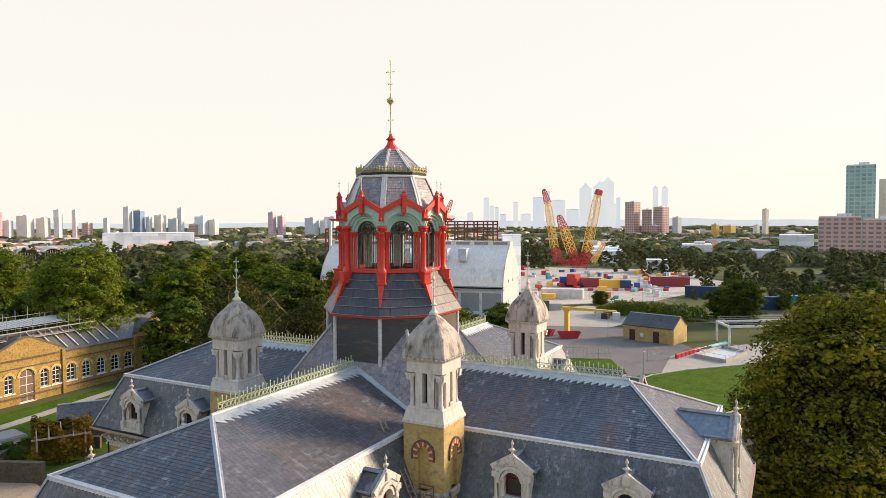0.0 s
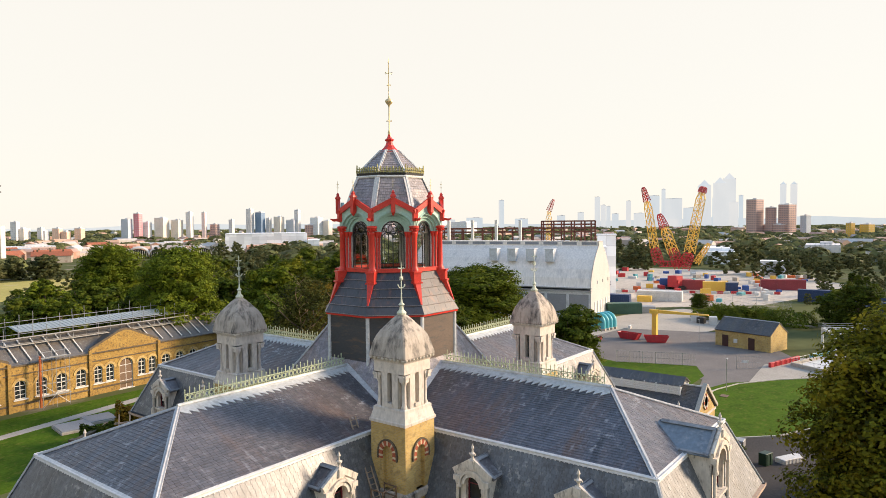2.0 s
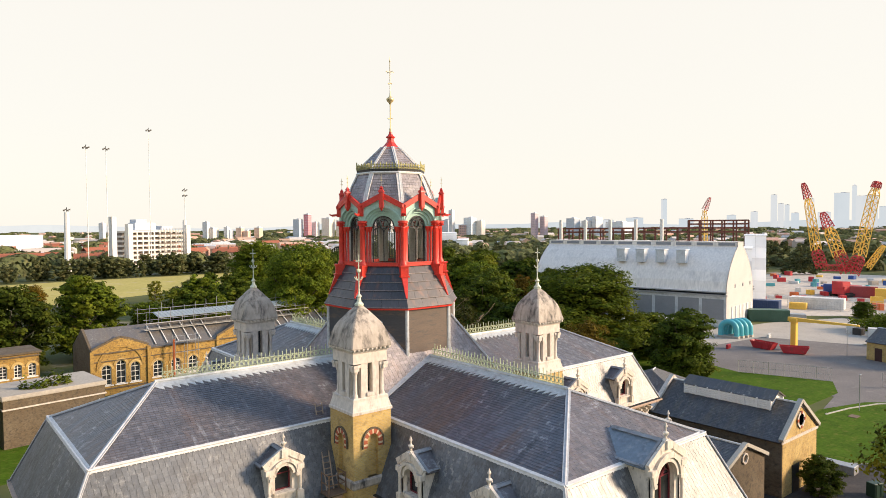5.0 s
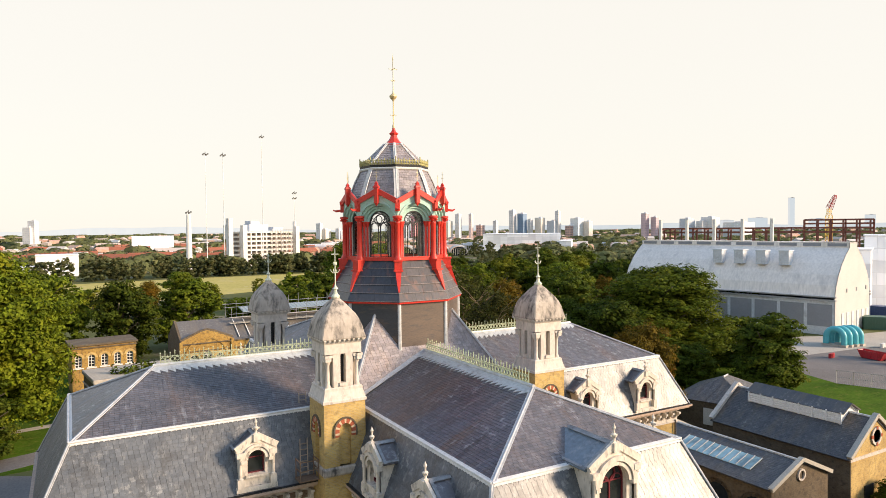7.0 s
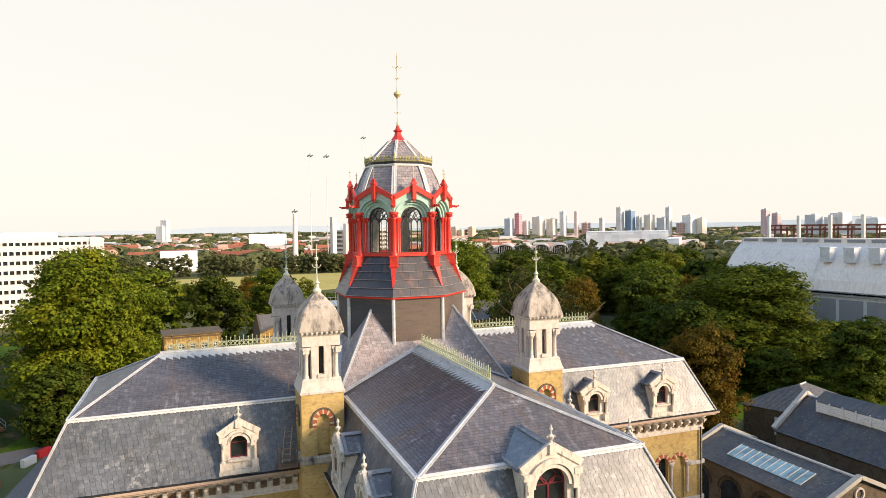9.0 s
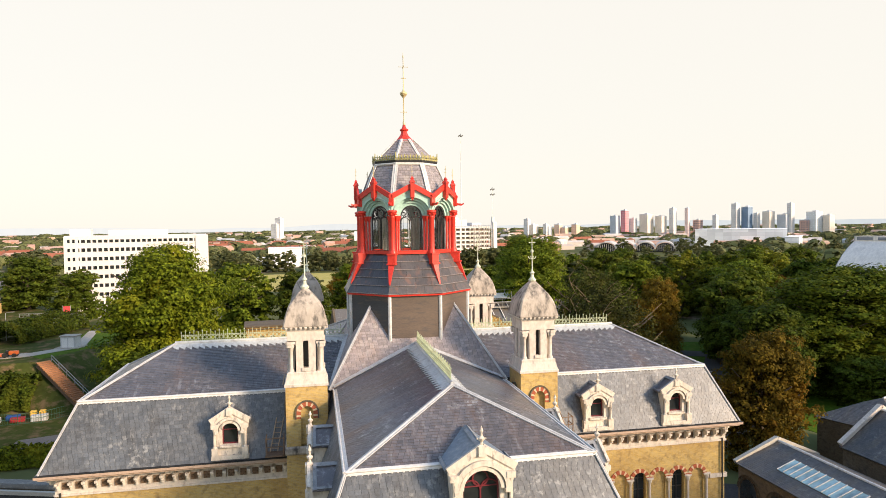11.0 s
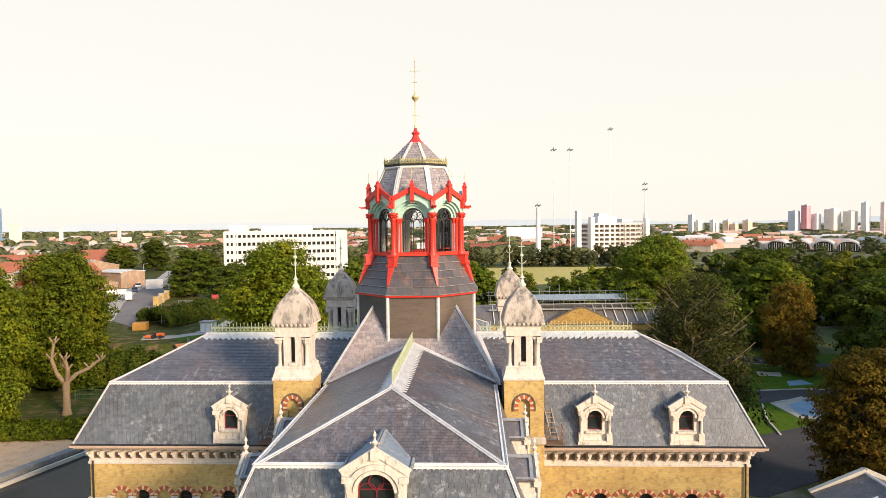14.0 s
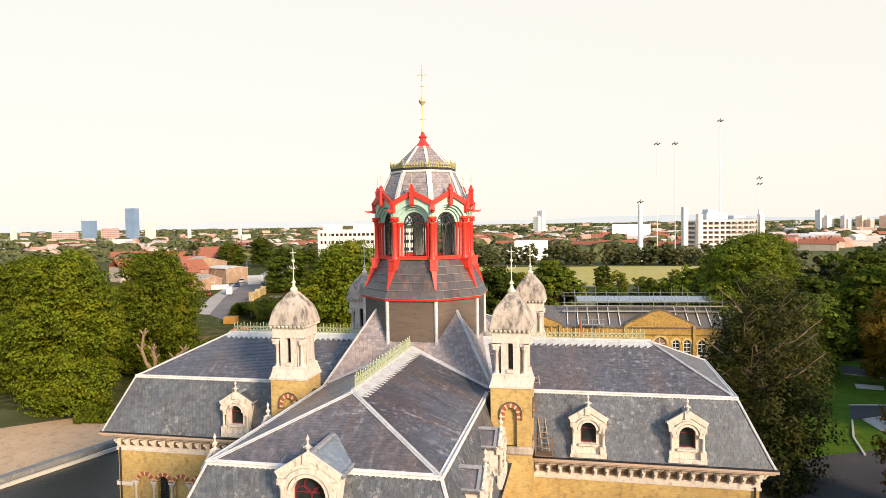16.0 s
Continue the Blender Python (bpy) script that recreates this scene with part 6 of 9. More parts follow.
for k in range(4):
    bm = bmesh.new()
    boxed(bm, rot(0) @ Vector((0.8 * math.cos(k * 1.5708), -0.1, 0.8 * math.sin(k * 1.5708))), (0.3, 0.12, 0.3))
    part("red_block", bm, M_VOUS_RED, gw)
bm = bmesh.new()
boxed(bm, (-7.76, 0, 5.9), (0.12, 8.9, 0.3))
part("string_course", bm, M_STONE, boiler)
bm = bmesh.new()
plate(bm, [(-7.73, -4.2, 0.02), (-7.73, 4.2, 0.02), (-7.73, 4.2, 6.0), (-7.73, 0, 9.1), (-7.73, -4.2, 6.0)], (-1, 0, 0), 0.02)
part("gable_facing", bm, M_BRICK, boiler, "yellow brick gable facing")
bm = bmesh.new()
boxed(bm, (-7.78, 1.2, 1.5), (0.12, 1.5, 3.0))
part("door", bm, M_IRON, boiler, "dark doorway")

# low range with a patent-glazed skylight
M_PATENT = darkglass("patent_glazing", (0.2, 0.3, 0.32), 0.12)
rangeh = low_house("low_range", "low sooty brick range with slate roof and glazed skylight", at(36.8, 0.65, 0, 90), 15.0, 8.4, 5.4, 7.0, M_BRICK_DARK, M_ROOF_OLD)
bm = bmesh.new()
plate(bm, [(-4.6, 3.1, 6.02), (3.6, 3.1, 6.02), (3.6, 1.3, 6.72), (-4.6, 1.3, 6.72)], (0, 0.5, 1), 0.12)
sk = part("skylight", bm, M_PATENT, rangeh, "pale green-blue glazed skylight")
for k in range(12):
    bm = bmesh.new()
    bar(bm, (-4.6 + k * 0.745, 3.1, 6.06), (-4.6 + k * 0.745, 1.3, 6.76), 0.07)
    part("glazing_bar", bm, M_LEAD_PALE, sk)
bm = bmesh.new()
for k in range(4):
    voussoirs(bm, -6 + k * 4, 3.0, 1.25, 1.6, 4.18, 4.3, 11, mats=1)
part("blind_arcade", bm, M_BRICK_DARK, rangeh, "row of blind brick arches")
for k in range(4):
    bm = bmesh.new()
    pane_arched(bm, -6 + k * 4, 1.2, 0.8, 3.0, 4.23)
    part("window", bm, M_DARKGLASS, rangeh)
for x in (-7.6, 7.6):
    bm = bmesh.new()
    for t in (-1, 1):
        bar(bm, (x, t * 4.5, 5.4), (x, 0, 7.35), 0.45, 0.35)
    part("gable_coping", bm, M_KERB, rangeh)
bm = bmesh.new()
round_window(bm, 0, 0, 0.55, -0.1, 0.06)
part("round_window", bm, M_STONE, rangeh, m=rot(-90) @ at(0, -7.55, 5.9))
lodge = low_house("stone_lodge", "low hip-roofed dark brick lodge with one white sash window", at(58.5, 17.5, 0, 20), 11.0, 10.0, 5.0, 7.4, M_BRICK_DARK, M_ROOF_OLD, [("front", -3.0, 3.0, 1.2, 2.2, M_WHITE), ("left", 0.5, 3.0, 1.2, 2.2, M_WHITE)], hip=4.6)

# raised water basin beside the west front
m_w, nt_w, b_w = shader("dark_water")
b_w.inputs["Base Color"].default_value = (0.012, 0.014, 0.014, 1)
b_w.inputs["Roughness"].default_value = 0.25
b_w.inputs["Specular IOR Level"].default_value = 0.1
bumped(nt_w, b_w, noised(nt_w, 1.6, 4.0, (1, 2.2, 1)), 0.5, 0.05)
basin = thing("water_basin", "raised brick basin of dark rippled water with grey parapet", "basin", at(-32.0, -1.2, 0, -17.5))
bm = bmesh.new()
for x, y, sx_, sy_ in ((-7.75, 0, 0.5, 30.0), (7.75, 0, 0.5, 30.0), (0, 14.75, 15.0, 0.5), (0, -14.75, 15.0, 0.5)):
    boxed(bm, (x, y, 3.2), (sx_, sy_, 6.4))
boxed(bm, (0, 0, 2.9), (15.0, 29.0, 5.8))
part("wall", bm, M_BRICK_DARK, basin)
bm = bmesh.new()
boxed(bm, (0, 0, 6.0), (14.9, 28.9, 0.3))
part("water_surface", bm, m_w, basin, "dark rippled water")
for x, y, sx_, sy_ in ((-7.95, 0, 1.1, 30.8), (0.6, 15.05, 15.9, 1.1), (0.6, -15.05, 15.9, 1.1)):
    bm = bmesh.new()
    boxed(bm, (x, y, 6.6), (sx_, sy_, 0.45))
    bmesh.ops.bevel(bm, geom=bm.edges[:], offset=0.08, segments=2, affect="EDGES")
    part("parapet", bm, surface("worn_stone_coping", (0.2, 0.2, 0.19), (0.13, 0.13, 0.125), (0.32, 0.3, 0.26), 0.85, big=0.7, bump=0.3), basin, "worn grey stone parapet")
for x, y, sx_, sy_ in ((-6.9, 0, 0.3, 28.6), (0.3, 14.0, 14.0, 0.3)):
    bm = bmesh.new()
    boxed(bm, (x, y, 6.3), (sx_, sy_, 0.35))
    part("inner_kerb", bm, M_KERB, basin, "pale inner kerb")

# grey metal-clad shed
M_CLAD = surface("weathered_aluminium", (0.86, 0.8, 0.73), (0.74, 0.69, 0.63), (0.5, 0.47, 0.44), 0.4, 0.0, big=0.12, fine=2.0, stretch=(1, 1, 0.15), bump=0.05, stain_at=(0.55, 0.8))
M_CLAD_WALL = surface("grey_cladding", (0.62, 0.65, 0.68), (0.55, 0.58, 0.61), (0.42, 0.44, 0.46), 0.55, 0.1, big=0.2, fine=3.0, bump=0.05)
M_CLAD_DARK = surface("grey_louvre_panel", (0.27, 0.28, 0.3), (0.22, 0.23, 0.25), rough=0.6)
shed = thing("pump_shed", "large grey metal-clad shed with a curved roof and ridge monitor", "building", at(158.8, 55.1, 0, 10.0))
PROF = [(-12, 0), (-12, 8.6), (-12.2, 8.7), (-12.2, 9.6), (-11.9, 10.4), (-11.3, 12.6), (-9.9, 15.2), (-7.6, 18.0), (-5.2, 20.2), (-2.6, 22.0), (-2.6, 23.4), (2.6, 23.4)]
full = PROF + [(-x, z) for x, z in PROF[::-1][1:]]
LEN = 62
bm = bmesh.new()
for (x0, z0), (x1, z1) in zip(full[3:-4], full[4:-3]):
    plate(bm, [(x0, 0, z0), (x1, 0, z1), (x1, LEN, z1), (x0, LEN, z0)], (-(z1 - z0), 0, x1 - x0), 0.15)
part("roof", bm, M_CLAD, shed, "weathered curved metal roof")
M_CREAM = surface("grey_end_cladding", (0.56, 0.54, 0.51), (0.47, 0.455, 0.43), rough=0.6, big=0.2)
for y in (0, LEN):
    bm = bmesh.new()
    plate(bm, [(x, y, z) for x, z in full], (0, -1 if y == 0 else 1, 0), 0.2)
    part("end_wall", bm, M_CREAM, shed, "cream clad end wall")
for s in (-1, 1):
    bm = bmesh.new()
    plate(bm, [(s * 12, 0, 0), (s * 12, LEN, 0), (s * 12, LEN, 8.7), (s * 12, 0, 8.7)], (s, 0, 0), 0.2)
    part("side_wall", bm, M_CLAD_WALL, shed)
    bm = bmesh.new()
    boxed(bm, (s * 12.2, LEN / 2, 8.9), (0.9, LEN + 0.6, 0.4))
    boxed(bm, (s * 12.1, LEN / 2, 9.7), (0.6, LEN + 0.6, 0.3))
    part("eaves_rail", bm, M_STEEL, shed)
    for k in range(9):
        bm = bmesh.new()
        boxed(bm, (s * 12.06, 3.6 + k * 6.8, 5.0), (0.12, 5.9, 5.6))
        part("wall_panel", bm, M_CLAD_DARK, shed, "darker grey louvred panel")
for k in range(10):
    bm = bmesh.new()
    boxed(bm, (-2.68, 3 + k * 6.2, 22.7), (0.1, 4.6, 0.8))
    part("clerestory", bm, M_CLAD_DARK, shed)
for k in range(4):
    bm = bmesh.new()
    boxed(bm, (-8.3, 13.5 + k * 6.2, 21.1), (3.2, 2.9, 0.3))
    boxed(bm, (-8.5, 13.5 + k * 6.2, 19.2), (2.6, 2.6, 3.8))
    part("roof_vent", bm, M_CLAD_WALL, shed, "boxed metal roof vent")
for k in range(6):
    bm = bmesh.new()
    boxed(bm, (-7 + 3.4 * k, -0.05, 3.0), (1.5, 0.15, 4.6))
    part("door", bm, M_CLAD_WALL, shed, "pale tall door")
    if k % 2:
        bm = bmesh.new()
        boxed(bm, (-8 + 3.4 * k, -0.05, 11.0), (0.7, 0.15, 1.0))
        part("window", bm, M_CLAD_DARK, shed)


# cyan curved pipes beside the shed
M_CYAN = surface("cyan_paint", (0.1, 0.45, 0.5), (0.08, 0.38, 0.44), rough=0.4, bump=0.1)
for k in range(4):
    pip = thing("pipe_bend", "cyan painted pipe bend on a plinth", "pipe", at(133 + k * 1.75, 45.0 - k * 0.3, 0, 10), "cyan pipes")
    bm = bmesh.new()
    ring = [(1.9 * math.cos(a), 2.2 + 1.9 * math.sin(a)) for a in [math.pi * i / 12 for i in range(13)]]
    pts = [(1.9, 0.1)] + ring + [(-1.9, 0.1)]
    rings = []
    for i, (py, pz) in enumerate(pts):
        a, b = pts[max(0, i - 1)], pts[min(len(pts) - 1, i + 1)]
        d = Vector((0, b[0] - a[0], b[1] - a[1])).normalized()
        e = d.cross(Vector((1, 0, 0)))
        rings.append([bm.verts.new(Vector((0, py, pz)) + Vector((0.65 * math.cos(j * math.pi / 6), 0, 0)) + e * (0.65 * math.sin(j * math.pi / 6))) for j in range(12)])
    for r0, r1 in zip(rings, rings[1:]):
        for j in range(12):
            bm.faces.new((r0[j], r0[(j + 1) % 12], r1[(j + 1) % 12], r1[j]))
    part("pipe", bm, M_CYAN, pip, smooth=True)
    bm = bmesh.new()
    boxed(bm, (0, 0, 0.3), (1.6, 5.2, 0.6))
    part("plinth", bm, M_CONCRETE, pip)

# yellow jib crane, red skips
M_YELLOW = surface("crane_yellow", (0.86, 0.55, 0.09), (0.78, 0.47, 0.07), rough=0.45, bump=0.05)
M_SKIP = surface("skip_red", (0.55, 0.03, 0.04), (0.42, 0.025, 0.03), (0.25, 0.06, 0.05), 0.5, big=0.6)
jib = thing("jib_crane", "yellow slewing jib crane on a post", "crane", at(128.8, 27.5, 0) @ Matrix.Diagonal((0.75, 0.75, 0.78, 1)))
bm = bmesh.new()
boxed(bm, (0, 0, 4.2), (1.5, 1.5, 8.4))
part("post", bm, M_YELLOW, jib)
bm = bmesh.new()
boxed(bm, (0, 0, 8.7), (2.2, 2.2, 1.0))
part("slew_ring", bm, M_YELLOW, jib)
bm = bmesh.new()
q = [bm.verts.new(v) for v in ((-1, 1.5, 8.4), (-1, 1.5, 9.6), (4, -16, 8.5), (4, -16, 8.1))]
w = [bm.verts.new((v.co.x + 0.9, v.co.y, v.co.z)) for v in q]
for k in range(4):
    bm.faces.new((q[k], q[(k + 1) % 4], w[(k + 1) % 4], w[k]))
bm.faces.new(q)
bm.faces.new(w[::-1])
part("jib", bm, M_YELLOW, jib, "tapering yellow jib")


def skip(x, y, deg):
    s = thing("skip", "red open steel skip", "skip", at(x, y, 0, deg) @ Matrix.Diagonal((0.82, 0.82, 0.85, 1)), "skips in the yard")
    bm = bmesh.new()
    for yy in (-1, 1):
        plate(bm, [(-2.6, yy * 1.1, 0.2), (2.6, yy * 1.1, 0.2), (3.6, yy * 1.2, 2.0), (-3.6, yy * 1.2, 2.0)], (0, yy, 0), 0.08)
    for xx in (-1, 1):
        plate(bm, [(xx * 2.6, -1.1, 0.2), (xx * 2.6, 1.1, 0.2), (xx * 3.6, 1.2, 2.0), (xx * 3.6, -1.2, 2.0)], (xx, 0, 0.5), 0.08)
    boxed(bm, (0, 0, 0.2), (5.2, 2.2, 0.1))
    part("body", bm, M_SKIP, s)
    for xx in (-2.2, 0, 2.2):
        for yy in (-1.2, 1.2):
            bm = bmesh.new()
            boxed(bm, (xx, yy, 1.1), (0.12, 0.1, 1.8))
            part("rib", bm, M_SKIP, s)


skip(124.4, 25.6, 116)
skip(125.2, 32.6, 80)


def mesh_fence(name, label, pts, h=2.0, mat=M_STEEL, step=2.6):
    f = thing(name, label, "fence", at(0, 0, level(*pts[0])))
    for (x0, y0), (x1, y1) in zip(pts, pts[1:]):
        a, b = Vector((x0, y0, 0)), Vector((x1, y1, 0))
        n = max(1, int((b - a).length / step))
        for k in range(n):
            p, q = a.lerp(b, k / n), a.lerp(b, (k + 1) / n)
            bm = bmesh.new()
            bar(bm, p, p + Vector((0, 0, h)), 0.09)
            part("post", bm, mat, f)
            bm = bmesh.new()
            for z in (0.15, h * 0.5, h - 0.05):
                bar(bm, p + Vector((0, 0, z)), q + Vector((0, 0, z)), 0.05)
            for j in range(1, 9):
                c = p.lerp(q, j / 9)
                bar(bm, c + Vector((0, 0, 0.15)), c + Vector((0, 0, h)), 0.025)
            part("mesh_panel", bm, mat, f)
    return f


mesh_fence("yard_fence", "grey steel mesh fence along the grass plot", [(97.5, 24.5), (103.1, 9.8)], 2.5)
mesh_fence("yard_gate", "grey steel mesh gates standing shut", [(105.0, 2.6), (107.2, -1.3)], 2.6)
mesh_fence("site_fence", "long grey palisade fence of the building site", [(205, 62), (205, 45.5), (224, 35), (203, 9)], 3.0, step=4.0)


def clutter(x, y, sx_, sy_, h, mat, name, label, deg=0.0, group=""):
    c = thing(name, label, name.replace("_", " ").split()[-1], at(x, y, level(x, y), deg), group)
    bm = bmesh.new()
    boxed(bm, (0, 0, h / 2), (sx_, sy_, h))
    bmesh.ops.bevel(bm, geom=bm.edges[:], offset=0.04, segments=1, affect="EDGES")
    body = part("body", bm, mat, c)
    n = max(2, int(sx_ / 0.6))
    for s in (-1, 1):
        bm = bmesh.new()
        for k in range(n):
            boxed(bm, (-sx_ / 2 + sx_ * (k + 0.5) / n, s * sy_ / 2, h / 2), (sx_ / n * 0.45, 0.1, h * 0.86))
        part("corrugation", bm, mat, body)
    return c


def paint(name, c, rough=0.5):
    return surface(name, c, tuple(v * 0.75 for v in c), rough=rough, big=0.5, bump=0.05)


P_BLUE, P_DRED, P_WHITE, P_ORANGE, P_TEAL, P_NAVY = paint("blue_steel", (0.03, 0.1, 0.35)), paint("oxide_steel", (0.3, 0.04, 0.05)), paint("white_steel", (0.7, 0.7, 0.68)), paint("orange_steel", (0.7, 0.16, 0.04)), paint("teal_steel", (0.1, 0.4, 0.45)), paint("navy_steel", (0.02, 0.05, 0.14))
for k, (x, y, mat, lab) in enumerate(((258, 66, P_BLUE, "blue shipping container on site"), (255, 56, P_DRED, "oxide red shipping container"), (252, 46, M_YELLOW, "yellow shipping container on site"), (250, 39, P_NAVY, "navy shipping container on site"))):
    clutter(x, y, 9.5 if k < 3 else 4.5, 2.6, 4.2, mat, "shipping_container", lab, -70, "containers on site")
clutter(274, 24.5, 17, 3, 4.4, P_DRED, "site_cabin", "long red site cabin", -72, "site cabins")
clutter(234.6, 6.5, 12, 3, 4.4, P_NAVY, "site_cabin", "long dark blue site cabin", -85, "site cabins")
clutter(210, 54.5, 16, 5, 3.6, P_WHITE, "site_cabin", "long white site cabin", -78, "site cabins")
clutter(192, 64, 10, 4, 3.4, P_NAVY, "site_cabin", "dark blue site cabin", -78, "site cabins")
clutter(207, -16, 11, 2.7, 4.2, P_NAVY, "lorry_trailer", "dark blue box trailer with plain white bars", -70, "parked trailers")
clutter(216, -26, 12, 2.7, 4.2, P_TEAL, "lorry_trailer", "pale blue box trailer", -70, "parked trailers")
clutter(226, -10, 9, 2.7, 3.6, P_NAVY, "lorry_trailer", "small plain dark blue box trailer", -66, "parked trailers")
rng = random.Random(5)
for k in range(120):
    x, y = rng.uniform(214, 345), rng.uniform(22, 125)
    mat, lab = rng.choice(((P_WHITE, "white"), (P_ORANGE, "orange"), (M_SKIP, "red"), (P_WHITE, "white"), (P_TEAL, "teal"), (M_YELLOW, "yellow"), (P_BLUE, "blue"), (M_CONCRETE, "grey concrete")))
    clutter(x, y, rng.uniform(1.5, 4.5), rng.uniform(1.2, 2.4), rng.uniform(0.8, 2.3), mat, "site_box", lab + " stacked site box on the churned ground", rng.uniform(-90, 90), "site stores")
for k in range(24):
    clutter(228 + k * 1.1, 78 - k * 2.4, 2.2, 0.7, 1.1, M_SKIP if k % 2 else P_WHITE, "road_barrier", "plastic barrier" + (", red" if k % 2 else ", white") + " in a long row", -66, "barriers")


# crawler cranes
def lattice(bm, p, q, w0, w1, bays, thick=0.3):
    p, q = Vector(p), Vector(q)
    z = (q - p).normalized()
    x = z.cross(Vector((0.3, 1, 0))).normalized()
    y = z.cross(x)
    last = None
    for k in range(bays + 1):
        f = k / bays
        w = (w0 + (w1 - w0) * f) * (1.0 if f < 0.92 else 0.6)
        ring = [p.lerp(q, f) + (x * sx2 + y * sy2) * (w / 2) for sx2, sy2 in ((-1, -1), (1, -1), (1, 1), (-1, 1))]
        if last:
            for i in range(4):
                bar(bm, last[i], ring[i], thick)
                bar(bm, last[i], ring[(i + 1) % 4], thick * 0.6)
                bar(bm, ring[i], ring[(i + 1) % 4], thick * 0.6)
        last = ring


def crawler_crane(m, parts, tracks=True):
    c = thing("crawler_crane", "crawler crane with yellow lattice boom and red carbody", "crane", m, "cranes on site")
    if tracks:
        bm = bmesh.new()
        boxed(bm, (0, 0, 2.6), (9, 5.5, 3.2))
        boxed(bm, (-3, 0, 4.6), (4, 4.6, 2.6))
        part("carbody", bm, M_SKIP, c, "red crane house")
        for s in (-1, 1):
            bm = bmesh.new()
            boxed(bm, (0, s * 3.4, 0.9), (10, 1.4, 1.8))
            bmesh.ops.bevel(bm, geom=bm.edges[:], offset=0.5, segments=2, affect="EDGES")
            part("track", bm, M_IRON, c, "black crawler track")
    for p, q, w0, w1, mat, lab in parts:
        bm = bmesh.new()
        lattice(bm, p, q, w0, w1, max(5, int((Vector(q) - Vector(p)).length / 2.6)))
        part("boom", bm, mat, c, lab)
    return c


cabin = thing("site_cabin", "low white flat-roofed cabin beside the shed", "cabin", at(129, 64.5, 0, -32))
for name, c_, s_, mat in (("body", (0, 0, 1.6), (15, 4.5, 3.2), P_WHITE), ("roof", (0, 0, 3.3), (15.6, 5.1, 0.25), M_LOUVRE)):
    bm = bmesh.new()
    boxed(bm, c_, s_)
    part(name, bm, mat, cabin)
for k in range(5):
    bm = bmesh.new()
    boxed(bm, (-6 + k * 3, -2.27, 1.8), (1.2, 0.08, 1.1))
    part("window", bm, M_DARKGLASS, cabin)
for k, (x, y) in enumerate(((-33.4, 46.4), (-32.4, 49.4), (-35.6, 38.6))):
    clutter(x, y, 2.0 if k < 2 else 2.8, 0.6, 1.0, M_SKIP if k else P_WHITE, "road_barrier", "red and white plastic barrier on the path", 62, "barriers")
sheet("path", M_TARMAC, "grey path crossing the lawn", [(-46, 44), (-24, 52), (-24, 57), (-46, 50)], 0.075)

# low outbuildings between the station and the workshop
store = low_house("coal_store", "low dark brick store with slate gable roof", at(19.5, 62.5, 0, -35), 7.0, 5.0, 2.8, 4.6, M_BRICK_DARK, M_ROOF_OLD, [("left", 0.0, 1.4, 1.6, 2.4, M_MAROON)])
for k, (x, y, w, d) in enumerate(((9.2, 70.2, 4.6, 5.0), (13.4, 71.5, 4.2, 4.2))):
    cv = thing("pit_cover", "flat grey steel cover over a pit in the lawn", "cover", at(x, y, 0, -8), "pit covers")
    bm = bmesh.new()
    boxed(bm, (0, 0, 0.2), (w, d, 0.4))
    bmesh.ops.bevel(bm, geom=bm.edges[:], offset=0.06, segments=1, affect="EDGES")
    part("plinth", bm, M_CONCRETE, cv)
    bm = bmesh.new()
    boxed(bm, (0, 0, 0.46), (w - 0.3, d - 0.3, 0.1))
    part("lid", bm, M_STEEL, cv, "dull steel lid")
bm = bmesh.new()
for p, q in (((14, 62), (17, 56)),):
    a_, b_ = Vector((*p, 0.8)), Vector((*q, 0.8))
    bar(bm, a_, b_, 0.5, 1.6)
tagged(part("garden_wall", bm, M_BRICK_DARK), "low dark stone yard wall", "wall", kind="structure")


# an ivy-grown timber shelter and rubble walls beside the west wing
ruin = thing("ruined_shelter", "roofless timber shelter overgrown with russet ivy", "shelter", at(12.0, 56.5, 0, -30))
for x in (-2.6, 0.0, 2.6):
    for y in (-1.8, 1.8):
        bm = bmesh.new()
        bar(bm, (x, y, 0), (x, y, 3.4), 0.22)
        part("post", bm, M_LADDER, ruin)
for y in (-1.8, 1.8):
    bm = bmesh.new()
    bar(bm, (-3.2, y, 3.4), (3.2, y, 3.4), 0.2)
    part("beam", bm, M_LADDER, ruin)
for x in (-2.6, -1.3, 0.0, 1.3, 2.6):
    for s in (-1, 1):
        bm = bmesh.new()
        bar(bm, (x, s * 2.1, 3.3), (x, 0, 4.8), 0.14)
        part("rafter", bm, M_LADDER, ruin)
for p, q, h in (((3.5, 58), (9, 61.5), 2.0), ((3.5, 58), (6.5, 51), 2.4), ((9, 61.5), (11.5, 65), 1.4), ((-2, 53), (3.5, 58), 1.5)):
    bm = bmesh.new()
    bar(bm, (*p, h / 2), (*q, h / 2), 0.7, h)
    tagged(part("rubble_wall", bm, M_BRICK_DARK), "sooty rubble wall with worn top", "wall", kind="structure")
sheet("yard", M_GRAVEL, "patch of bare sandy earth", [(-4, 46), (4, 44), (6, 52), (3, 58), (-3, 54)], 0.06)


# ---------------------------------------------------------------- yard details
def rail_line(parent, pts, h, mat=M_STEEL, step=2.0, w=0.06):
    for (x0, y0), (x1, y1) in zip(pts, pts[1:]):
        a, b = Vector((x0, y0, 0)), Vector((x1, y1, 0))
        n = max(1, int((b - a).length / step))
        for k in range(n + 1):
            p = a.lerp(b, k / n)
            pole_part(p, p + Vector((0, 0, h)), mat, w, "post", parent)
        for z in (h * 0.5, h):
            pole_part(a + Vector((0, 0, z)), b + Vector((0, 0, z)), mat, w, "rail", parent)


